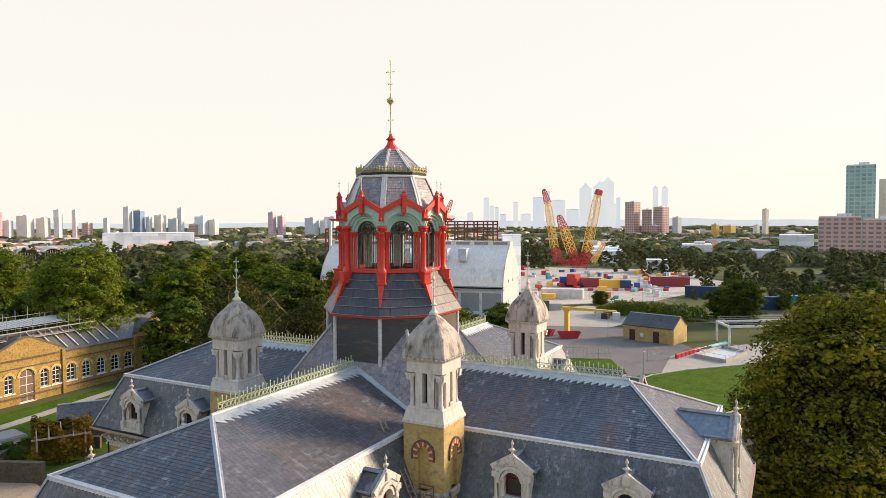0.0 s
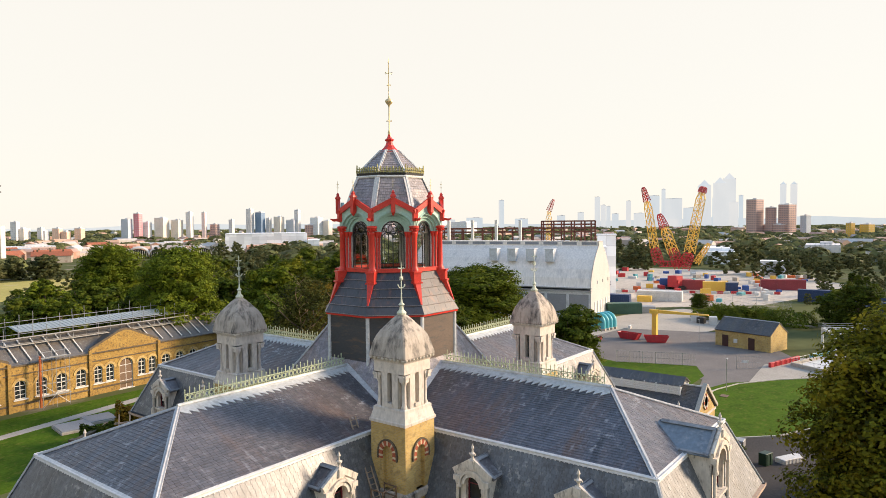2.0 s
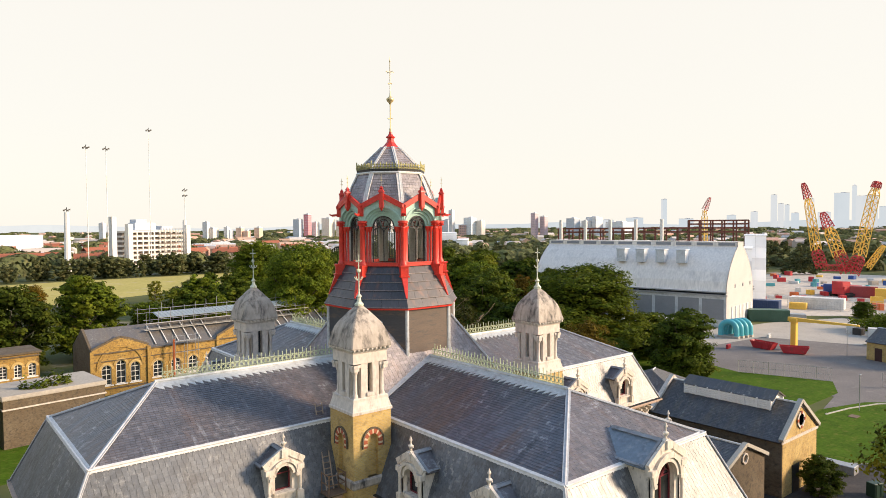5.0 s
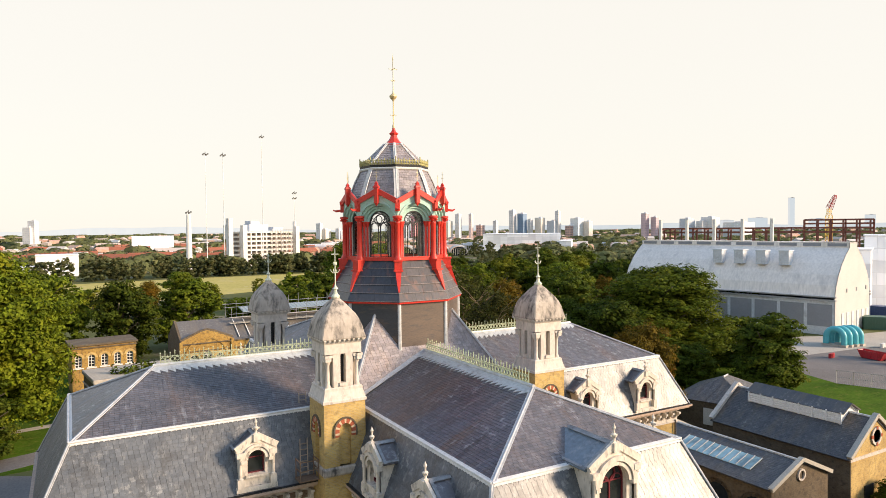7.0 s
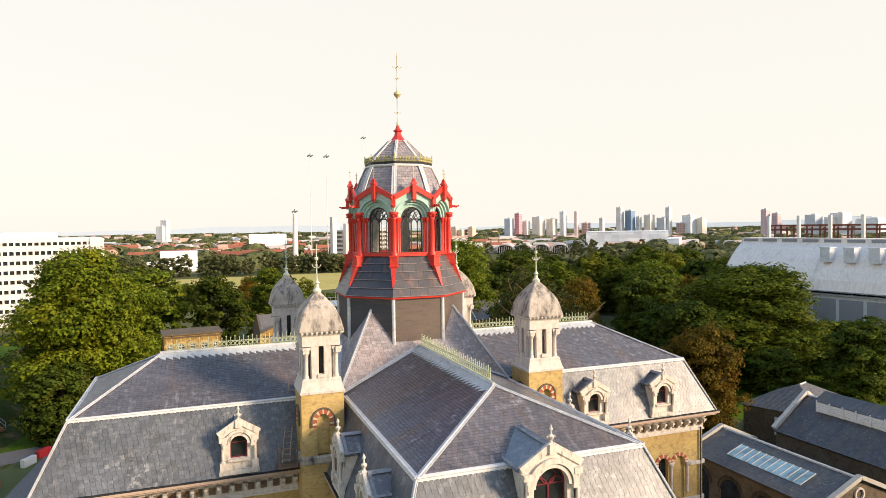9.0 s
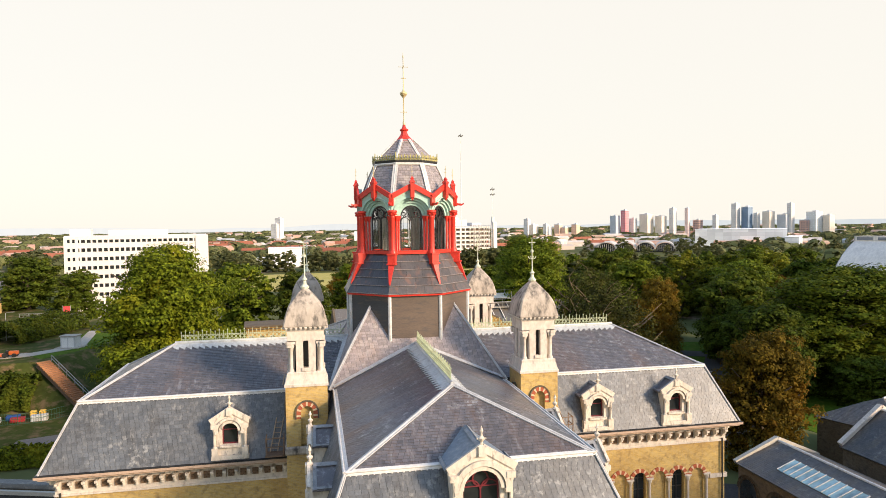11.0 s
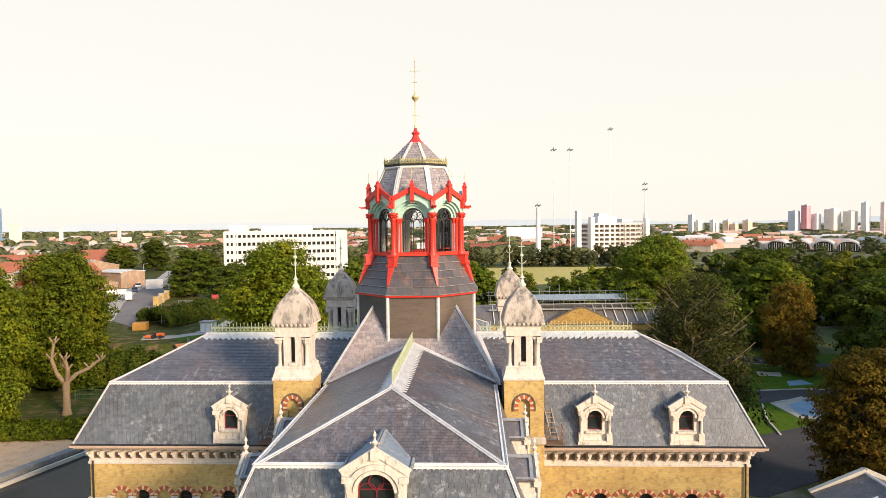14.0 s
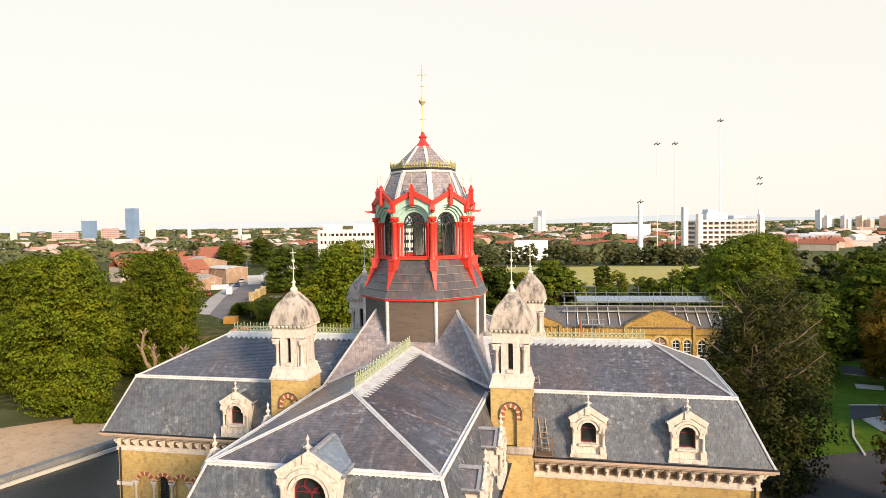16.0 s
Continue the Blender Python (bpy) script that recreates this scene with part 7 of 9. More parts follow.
gan = thing("gantry", "white painted steel gantry on portal legs", "gantry")
for x, y in ((137.3, -8.0), (129.8, -11.4), (147.5, -23.0), (140.0, -26.4)):
    bm = bmesh.new()
    boxed(bm, (x, y, 2.4), (0.5, 0.5, 4.8))
    part("leg", bm, P_WHITE, gan)
for p, q in (((137.3, -8.0), (129.8, -11.4)), ((147.5, -23.0), (140.0, -26.4)), ((137.3, -8.0), (147.5, -23.0)), ((129.8, -11.4), (140.0, -26.4))):
    bm = bmesh.new()
    bar(bm, (*p, 4.7), (*q, 4.7), 0.5)
    part("beam", bm, P_WHITE, gan)
    for z in (5.4, 5.9):
        bm = bmesh.new()
        bar(bm, (*p, z), (*q, z), 0.08)
        part("handrail", bm, M_STEEL, gan)
tank = thing("settling_tank", "low open tank with white lined floor and railings", "tank")
corners = [(113.7, -5.7), (126.5, -10.2), (121.8, -15.6), (109.8, -12.2)]
bm = bmesh.new()
plate(bm, [(x, y, 0.25) for x, y in corners], (0, 0, 1), 0.2)
part("lining", bm, P_WHITE, tank, "white lining")
for p, q in zip(corners, corners[1:] + corners[:1]):
    bm = bmesh.new()
    bar(bm, (*p, 0.4), (*q, 0.4), 0.4, 0.8)
    part("kerb_wall", bm, M_CONCRETE, tank)
rail_line(tank, corners + corners[:1], 1.6)
bm = bmesh.new()
bar(bm, (121.5, -8.0, 1.1), (128.0, -10.8, 1.1), 0.9, n=10)
tagged(part("blue_pipe", bm, P_TEAL), "blue pipe lying along the tank edge", "pipe")
for k in range(6):
    f = k / 5
    clutter(110.6 + 9.4 * f, -2.7 - 2.9 * f, 1.8, 0.5, 1.0, M_SKIP, "road_barrier", "red plastic barrier in a short row", -17, "barriers")
clutter(119.5, 38.0, 2.0, 0.5, 1.0, M_SKIP, "road_barrier", "red and white barrier by the pipes", 10, "barriers")
clutter(140.5, 38.5, 2.0, 0.5, 1.0, P_WHITE, "road_barrier", "white plastic barrier by the pipes", 10, "barriers")
clutter(163.8, 28.0, 2.4, 2.0, 2.2, P_WHITE, "tank_box", "white plastic tank on the apron", 10, "tanks on the apron")
clutter(161.6, 25.6, 2.2, 2.0, 1.8, M_IRON, "tank_box", "black plastic tank on the apron", -5, "tanks on the apron")
clutter(161.0, 22.2, 2.6, 2.0, 2.2, P_WHITE, "tank_box", "white plastic tank on the apron", 20, "tanks on the apron")
clutter(169.0, 52.0, 11, 4.0, 3.4, paint("green_tarpaulin", (0.05, 0.12, 0.08)), "open_shelter", "green tarpaulin shelter beside the shed", -52)
clutter(174.0, 47.0, 6.5, 3.5, 2.2, M_STEEL, "skip_cover", "grey steel covered skip", -60)
clutter(202.7, 57.5, 5.0, 2.5, 2.2, M_YELLOW, "site_box", "yellow stacked site box on the grass", -80, "site stores")
clutter(57.3, -7.6, 4.2, 1.5, 0.95, M_STEEL, "vent_housing", "long ribbed grey steel vent housing", -88)
clutter(52.3, -13.2, 1.4, 1.0, 1.5, paint("dark_green_steel", (0.012, 0.05, 0.03)), "cabinet", "dark green steel electrical cabinet", -20)
clutter(55.2, -15.4, 3.6, 1.4, 0.6, P_WHITE, "pallet_stack", "white stacked boards behind a rail", -30)
lamp = thing("lamp_post", "thin grey lamp post on the kerb", "lamp post", at(86.2, -0.2, 0), "lamp posts")
pole_part((0, 0, 0), (0, 0, 5.5), M_STEEL, 0.12, "pole", lamp)
bm = bmesh.new()
boxed(bm, (0.3, 0, 5.5), (0.7, 0.2, 0.12))
part("lamp_head", bm, M_STEEL, lamp)
copy_thing(lamp, at(130.4, 17.2, 0, 40))
for pts in (((80.0, 2.2), (86, 1.2), (92.0, -0.7), (99, -5.5), (110, -16.0)), ((57.5, -5.0), (64.5, -12.3), (77, -18.6))):
    for p, q in zip(pts, pts[1:]):
        bm = bmesh.new()
        bar(bm, (*p, 0.08), (*q, 0.08), 0.22, 0.2)
        tagged(part("kerb", bm, M_KERB), "pale concrete kerb edging the lawn", "kerb", kind="structure")
bm = bmesh.new()
boxed(bm, (82.1, -0.9, 0.07), (1.6, 1.2, 0.1))
tagged(part("manhole_cover", bm, M_RUST), "rusty manhole cover in the lawn", "manhole cover")
bm = bmesh.new()
boxed(bm, (0, 0, 0), (1.3, 0.06, 0.5))
part("sign", bm, P_WHITE, bpy.data.objects["yard_gate"], "plain white notice", at(105.7, 1.2, 1.5, -60))

# brick and stone block with a flat roof north of the west wing
blk = thing("engine_base", "sooty brick block with flat stone top and ivy", "building", at(-11.6, 69.6, 0, 8))
bm = bmesh.new()
boxed(bm, (0, 0, 3.2), (12.6, 9.0, 6.4))
part("wall", bm, M_BRICK_DARK, blk)
bm = bmesh.new()
boxed(bm, (0, 0, 5.2), (12.9, 9.3, 0.18))
part("string_course", bm, M_STONE, blk, "pale stone band")
bm = bmesh.new()
boxed(bm, (0, 0, 6.7), (13.1, 9.5, 0.6))
bmesh.ops.bevel(bm, geom=bm.edges[:], offset=0.1, segments=2, affect="EDGES")
part("coping", bm, M_CONCRETE, blk, "weathered pale stone top")

# steps, kiosk and stores on the embankment
M_STEPS = surface("red_brown_timber", (0.42, 0.2, 0.09), (0.32, 0.15, 0.07), rough=0.85, bump=0.2)
M_TERRACE_YARD = surface("brown_works_brick", (0.36, 0.24, 0.15), (0.28, 0.18, 0.12), (0.42, 0.36, 0.3), 0.85, big=0.15, fine=1.0, bump=0.1)
st = thing("garden_steps", "flight of brown timber steps with a handrail", "steps")
a_, b_ = Vector((-40.6, 62.4, 0.2)), Vector((-50.6, 71.6, BANK_Z - 0.1))
nv = (b_ - a_).normalized()
for k in range(30):
    c_ = a_.lerp(b_, k / 29)
    bm = bmesh.new()
    boxed(bm, (0, 0, 0.12), (2.2, 0.5, 0.22))
    part("step", bm, M_STEPS, st, m=Matrix.Translation(c_) @ rot(math.degrees(math.atan2(nv.y, nv.x)) - 90))
bm = bmesh.new()
bar(bm, a_ - Vector((0, 0, 0.35)), b_ - Vector((0, 0, 0.35)), 2.2, 0.5)
part("string", bm, M_RUST, st, "earth and timber under the steps")
side = Vector((-nv.y, nv.x, 0)).normalized() * -1.3
for k in range(7):
    c_ = a_.lerp(b_, k / 6) + side
    bm = bmesh.new()
    bar(bm, c_, c_ + Vector((0, 0, 1.1)), 0.09)
    part("rail_post", bm, M_STEEL, st)
for dz in (0.55, 1.1):
    bm = bmesh.new()
    bar(bm, a_ + side + Vector((0, 0, dz)), b_ + side + Vector((0, 0, dz)), 0.08)
    part("handrail", bm, M_STEEL, st)
ki = clutter(-51.0, 85.5, 2.7, 2.0, 2.1, P_WHITE, "kiosk", "small white flat-roofed kiosk on a slab", -10)
bm = bmesh.new()
boxed(bm, (0, 0, 2.2), (3.0, 2.3, 0.2))
part("roof", bm, M_CONCRETE, ki)
bm = bmesh.new()
boxed(bm, (0, 0, 0.06), (4.4, 3.4, 0.16))
part("slab", bm, M_CONCRETE, ki, "pale concrete slab")
for k in (-0.6, 0.6):
    bm = bmesh.new()
    boxed(bm, (k, -1.03, 1.0), (1.0, 0.05, 1.7))
    part("door", bm, M_LOUVRE, ki)


def mower(x, y, deg):
    t = thing("mower", "orange ride-on grass mower parked on the path", "mower", at(x, y, level(x, y) + 0.06, deg))
    for name, c, s_, mat in (("cutting_deck", (-1.3, 0, 0.45), (1.3, 1.5, 0.4), P_ORANGE), ("bonnet", (0.9, 0, 0.75), (1.4, 0.9, 0.6), P_ORANGE), ("chassis", (0.2, 0, 0.45), (2.6, 0.7, 0.25), M_IRON), ("seat", (-0.1, 0, 0.95), (0.5, 0.6, 0.5), M_IRON)):
        bm = bmesh.new()
        boxed(bm, c, s_)
        bmesh.ops.bevel(bm, geom=bm.edges[:], offset=0.08, segments=2, affect="EDGES")
        part(name, bm, mat, t)
    for wx, r in ((1.1, 0.36), (-0.3, 0.42)):
        for wy in (-0.6, 0.6):
            bm = bmesh.new()
            lathed(bm, [(0, -0.12), (r, -0.12), (r, 0.12), (0, 0.12)], 12)
            bm.transform(Matrix.Translation((wx, wy, r)) @ Matrix.Rotation(radians(90), 4, "X"))
            part("wheel", bm, M_IRON, t)


mower(-58.3, 77.6, 5)


def vehicle(name, label, x, y, deg, length, height, mat, group):
    """A parked car or van: body, cabin with glass, four wheels."""
    t = thing(name, label, "vehicle", at(x, y, level(x, y) + 0.06, deg), group)
    van = height > 2
    bm = bmesh.new()
    low = 0.35
    top = height if van else height * 0.6
    plate(bm, [(-length / 2, -0.92, low), (length / 2, -0.92, low), (length / 2, -0.92, top * 0.55 if van else top * 0.92), (length * 0.36, -0.92, top * 0.62 if van else top), (length * 0.25, -0.92, top), (-length / 2, -0.92, top)], (0, -1, 0), 1.84)
    part("body", bm, mat, t)
    bm = bmesh.new()
    if van:
        plate(bm, [(length * 0.27, -0.94, top * 0.62), (length * 0.36, -0.94, top * 0.62), (length * 0.27, -0.94, top * 0.95)], (0, -1, 0), 1.88)
    else:
        plate(bm, [(-length * 0.42, -0.8, top), (length * 0.22, -0.8, top), (length * 0.06, -0.8, height), (-length * 0.3, -0.8, height)], (0, -1, 0), 1.6)
    part("glass", bm, M_DARKGLASS, t)
    if not van:
        bm = bmesh.new()
        boxed(bm, (-length * 0.12, 0, height), (length * 0.36, 1.5, 0.07))
        part("roof", bm, mat, t)
    for wx in (-length * 0.32, length * 0.32):
        for wy in (-0.85, 0.85):
            bm = bmesh.new()
            lathed(bm, [(0, -0.1), (0.33, -0.1), (0.33, 0.1), (0, 0.1)], 12)
            bm.transform(Matrix.Translation((wx, wy, 0.33)) @ Matrix.Rotation(radians(90), 4, "X"))
            part("wheel", bm, M_IRON, t)


vehicle("van", "white van parked beside the road", -99.2, 144, 118, 5.6, 2.5, P_WHITE, "parked vehicles")
vehicle("car", "dark blue car parked beside the road", -110, 168, 116, 4.3, 1.5, P_NAVY, "parked vehicles")
vehicle("car", "red car parked beside the road", -105, 141, 118, 4.2, 1.5, M_SKIP, "parked vehicles")
vehicle("car", "white car parked beside the road", -117, 184, 114, 4.2, 1.5, P_WHITE, "parked vehicles")
clutter(-108.6, 179, 5.6, 3.0, 3.2, P_WHITE, "site_hut", "white site cabin beside the road", 25)
clutter(-112, 160, 6.0, 2.4, 1.6, P_WHITE, "site_hut", "low white tank beside the road", 30)
clutter(-67.0, 88.6, 2.8, 2.2, 1.6, paint("ochre_steel", (0.42, 0.22, 0.05)), "skip_bin", "ochre metal bin beside the fence", 12)
for k in range(5):
    vehicle("car", "small car in a far row beside the road", -128 - k * 7, 196 + k * 12, 25, 4.2, 1.5, (P_WHITE, P_NAVY, M_SKIP, P_WHITE, P_NAVY)[k], "parked vehicles")
low_house("depot_office", "low brown brick depot with pale flat roof", at(-125, 187, BANK_Z, -24), 13, 10, 5.6, 6.2, M_TERRACE_YARD, P_WHITE)
low_house("works_unit", "low brick works unit with a shallow grey roof", at(-118, 160, BANK_Z, -24), 9, 8, 3.6, 5.0, M_TERRACE_YARD, M_CONCRETE)
low_house("works_unit", "low brick works unit with a shallow grey roof", at(-141, 170, BANK_Z, -24), 12, 16, 7.0, 9.2, M_TERRACE_YARD, M_CONCRETE)
low_house("works_unit", "long brick works with a pale ridge roof", at(-150, 206, BANK_Z, -26), 14, 20, 6.5, 8.8, M_TERRACE_YARD, M_CONCRETE)
mesh_fence("mesh_fence", "green mesh fence round stored crates", [(-62, 57), (-55.2, 57.6), (-46.2, 58.2), (-44, 61)], 1.7, paint("green_wire", (0.05, 0.14, 0.08)))
for x, y, mat, lab, w, h in ((-53.2, 59.6, P_WHITE, "white sacks and crates on the grass", 2.0, 0.8), (-51.0, 61.0, P_BLUE, "blue crate on the grass", 1.8, 0.7), (-50.0, 60.0, M_SKIP, "red crate on the grass", 1.9, 0.6), (-48.4, 61.4, M_YELLOW, "yellow bin on the grass", 0.8, 1.1), (-47.2, 61.6, M_YELLOW, "yellow bin on the grass", 0.8, 1.1), (-47.0, 59.8, P_WHITE, "white wire rack on the grass", 2.2, 0.9), (-57.5, 59.0, M_SKIP, "red crate on the grass", 1.7, 0.7)):
    clutter(x, y, w, 1.0, h, mat, "crate", lab, 10, "stored crates")
# brick parapet beside the road, with piers and a pale coping
par = thing("road_wall", "yellow brick parapet with piers and pale coping", "wall")
pa, pb = Vector((-83.4, 128.7, BANK_Z)), Vector((-95.4, 170.0, BANK_Z))
bm = bmesh.new()
bar(bm, pa + Vector((0, 0, 1.0)), pb + Vector((0, 0, 1.0)), 0.5, 2.2)
part("wall", bm, M_BRICK, par)
bm = bmesh.new()
bar(bm, pa + Vector((0, 0, 2.2)), pb + Vector((0, 0, 2.2)), 0.8, 0.25)
part("coping", bm, M_KERB, par, "pale stone coping")
for k in range(6):
    c_ = pa.lerp(pb, k / 5)
    bm = bmesh.new()
    boxed(bm, c_ + Vector((0, 0, 1.3)), (1.1, 1.1, 2.8))
    part("pier", bm, M_BRICK, par)
mesh_fence("mesh_fence", "galvanised mesh fence on the embankment", [(-74, 122), (-66, 121), (-58, 117)], 2.4, M_STEEL, 2.0)
sgn = thing("banner", "faded red and pink upright banner on posts", "sign", at(-62.5, 118, level(-62.5, 118), 20))
for name, c, s_, mat in (("panel", (0, 0, 2.4), (1.4, 0.08, 3.6), M_SKIP), ("post", (-0.75, 0, 2.2), (0.09, 0.09, 4.4), M_STEEL), ("post", (0.75, 0, 2.2), (0.09, 0.09, 4.4), M_STEEL)):
    bm = bmesh.new()
    boxed(bm, c, s_)
    part(name, bm, mat, sgn)
for x, y, h in ((-66.5, 97, 5.5), (-103, 150, 8.0), (-118, 190, 8.0), (-88, 178, 8.0)):
    lampp = thing("street_lamp", "pale steel lamp post with a short arm", "lamp", at(x, y, level(x, y), 0), "street lamps")
    bm = bmesh.new()
    lathed(bm, [(0.12, 0), (0.1, 1.2), (0.06, h)], 8)
    part("post", bm, M_STEEL, lampp)
    bm = bmesh.new()
    bar(bm, (0, 0, h), (1.1, 0, h + 0.15), 0.08)
    boxed(bm, (1.3, 0, h + 0.15), (0.6, 0.2, 0.12))
    part("lamp_head", bm, M_STEEL, lampp)


# ---------------------------------------------------------------- city buildings
def facade_mat(name, wall, glass, w=3.2, h=3.2, gap=0.9):
    """A distant facade: rows of windows between piers, with weathering."""
    m, nt, b = shader(name)
    uv = nt.nodes.new("ShaderNodeUVMap")
    br = nt.nodes.new("ShaderNodeTexBrick")
    br.offset = 0.0
    nt.links.new(uv.outputs[0], br.inputs["Vector"])
    for key, v in (("Color1", (*glass, 1)), ("Color2", (*(g * 1.5 for g in glass), 1)), ("Mortar", (*wall, 1)), ("Scale", 1.0), ("Mortar Size", gap), ("Mortar Smooth", 0.0), ("Brick Width", w), ("Row Height", h)):
        br.inputs[key].default_value = v
    c = mixed(nt, ramped(nt, noised(nt, 0.05), 0.35, 0.75), br.outputs[0], mixed(nt, 1.0, br.outputs[0], (0.8, 0.8, 0.82), "MULTIPLY"))
    nt.links.new(c, b.inputs["Base Color"])
    b.inputs["Roughness"].default_value = 0.55
    return m


# most skyline wall and glass tones are paled to stand in for haze
T_BEIGE = facade_mat("beige_facade", (0.84, 0.75, 0.64), (0.66, 0.6, 0.54))
T_GREY = facade_mat("grey_facade", (0.78, 0.76, 0.74), (0.5, 0.5, 0.52))
T_PINK = facade_mat("pink_facade", (0.84, 0.66, 0.62), (0.7, 0.58, 0.56))
T_BRICK = facade_mat("brick_facade", (0.66, 0.43, 0.36), (0.2, 0.17, 0.18), 4.6, 3.2, 0.8)
T_BLUE = facade_mat("blue_facade", (0.2, 0.3, 0.43), (0.12, 0.2, 0.34))
T_NAVY = facade_mat("slate_blue_facade", (0.55, 0.599, 0.662), (0.471, 0.504, 0.562))
T_CYAN = facade_mat("pale_blue_facade", (0.726, 0.766, 0.786), (0.676, 0.72, 0.75))
T_MAUVE = facade_mat("mauve_facade", (0.66, 0.5, 0.52), (0.34, 0.28, 0.32))
T_YELLOW = facade_mat("yellow_facade", (0.7, 0.45, 0.08), (0.5, 0.42, 0.3), gap=1.2)
T_RED = facade_mat("crimson_facade", (0.72, 0.25, 0.28), (0.6, 0.4, 0.42))
T_ORANGE = facade_mat("orange_facade", (0.82, 0.56, 0.4), (0.66, 0.5, 0.42))
T_GREEN = facade_mat("green_glass_facade", (0.4, 0.5, 0.46), (0.16, 0.33, 0.3), 4.0, 3.2, 0.5)
# dark tones stand in for the shade inside open floors
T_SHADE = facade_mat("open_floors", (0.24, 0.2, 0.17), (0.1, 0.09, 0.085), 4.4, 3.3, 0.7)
T_WHITE = facade_mat("white_clad_facade", (0.9, 0.9, 0.9), (0.84, 0.85, 0.86), 8.0, 4.0, 0.15)


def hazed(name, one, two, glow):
    """Far distance with bright haze painted as emission: little of its own colour is left."""
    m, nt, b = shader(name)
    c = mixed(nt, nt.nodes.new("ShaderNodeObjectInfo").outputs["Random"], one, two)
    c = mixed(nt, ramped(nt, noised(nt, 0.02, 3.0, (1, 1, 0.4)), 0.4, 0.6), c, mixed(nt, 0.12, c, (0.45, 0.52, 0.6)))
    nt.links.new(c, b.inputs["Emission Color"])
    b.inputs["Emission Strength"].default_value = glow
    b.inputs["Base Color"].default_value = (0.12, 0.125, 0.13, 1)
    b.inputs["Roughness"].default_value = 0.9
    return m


# the farthest towers are no lamps; their emission paints the haze
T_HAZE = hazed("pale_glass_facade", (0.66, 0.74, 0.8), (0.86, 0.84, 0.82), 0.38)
M_TILE_RED = surface("red_roof_tiles", (0.36, 0.12, 0.06), (0.28, 0.09, 0.05), (0.2, 0.1, 0.07), 0.8, big=0.1, fine=1.0, bump=0.1)
M_TERRACE = surface("terrace_brick", (0.34, 0.19, 0.13), (0.26, 0.15, 0.1), (0.4, 0.34, 0.28), 0.85, big=0.15, fine=1.0, bump=0.1)
M_TERRACE_PALE = surface("terrace_render", (0.5, 0.44, 0.36), (0.42, 0.37, 0.31), (0.3, 0.22, 0.17), 0.85, big=0.15, fine=1.0, bump=0.1)
TOWER_WORDS = {T_WHITE: ("warehouse", "low white clad warehouse"), T_HAZE: ("office_tower", "pale glass office tower far off")}


def tower(x, y, w, d, h, deg, mat):
    name, label = TOWER_WORDS.get(mat, ("tower_block", mat.name.replace("_facade", "").replace("_", " ") + " city block on the skyline"))
    t = thing(name, label, "building", at(x, y, 0, deg), "skyline buildings")
    bm = bmesh.new()
    boxed(bm, (0, d / 2, h / 2), (w, d, h))
    body = part("wall", bm, mat, t)
    bm = bmesh.new()
    if mat is T_WHITE:
        boxed(bm, (0, d / 2, h + 0.25), (w + 0.6, d + 0.6, 0.5))
    else:
        boxed(bm, (0, d / 2, h + 0.5), (w * 0.98, d * 0.98, 1.0))
        boxed(bm, (w * 0.1, d / 2, h + 1.8), (w * 0.35, d * 0.4, 2.0))
    part("roof", bm, T_WHITE if mat is T_WHITE else T_GREY, t)
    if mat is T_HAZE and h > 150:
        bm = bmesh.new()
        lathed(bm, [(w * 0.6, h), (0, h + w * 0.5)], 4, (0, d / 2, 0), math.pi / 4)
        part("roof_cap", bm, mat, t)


def terrace(x, y, w, deg):
    t = thing("terrace_houses", "row of brick terrace houses with red tiled roofs", "houses", at(x, y, level(x, y), deg), "far terraces")
    bm = bmesh.new()
    boxed(bm, (0, 0, 3), (w, 9, 6))
    part("wall", bm, M_TERRACE if int(x) % 3 else M_TERRACE_PALE, t)
    bm = bmesh.new()
    for s in (-1, 1):
        plate(bm, [(-w / 2 - 0.3, s * 5, 5.6), (w / 2 + 0.3, s * 5, 5.6), (w / 2 + 0.3, 0, 9.2), (-w / 2 - 0.3, 0, 9.2)], (0, s * 0.6, 1), 0.2)
    part("roof", bm, M_TILE_RED, t)
    for k in range(int(w / 9)):
        bm = bmesh.new()
        boxed(bm, (-w / 2 + 4 + k * 9, 0, 9.6), (1.2, 0.8, 2.0))
        part("chimney", bm, M_BRICK_DARK, t)


# six-storey white office slab
slab = thing("office_slab", "white six-storey office slab with dark window bands", "building", at(-83, 179, 0, 12))
M_SLABW = surface("white_office_cladding", (0.74, 0.72, 0.68), (0.64, 0.62, 0.58), rough=0.6, big=0.1, bump=0.05)
bm = bmesh.new()
boxed(bm, (20.75, 7, 12.8), (41.5, 13.4, 25.6))
part("core", bm, M_DARKGLASS, slab, "dark glazing")
for f in range(10):
    bm = bmesh.new()
    boxed(bm, (20.75, 7, f * 2.85 + 0.35 if f < 9 else 25.6), (42.1, 14, 1.7 if f < 9 else 1.3))
    part("spandrel", bm, M_SLABW, slab, "white spandrel band")
bm = bmesh.new()
boxed(bm, (0, -0.05, 0.6), (0.5, 0.4, 1.3))
pier = mesh_of("pier", bm, M_SLABW)
for f in range(9):
    for k in range(24):
        put("pier", pier, slab, at(4.2 + k * 1.6, 0.1, 1.15 + f * 2.85))
for x in (1.6, 40.4):
    bm = bmesh.new()
    boxed(bm, (x, 6.8, 13), (4.0, 14.4, 26))
    part("end_bay", bm, M_SLABW, slab)
bm = bmesh.new()
boxed(bm, (0, -0.42, 0), (0.7, 0.1, 1.1))
slot = mesh_of("slot_window", bm, M_DARKGLASS)
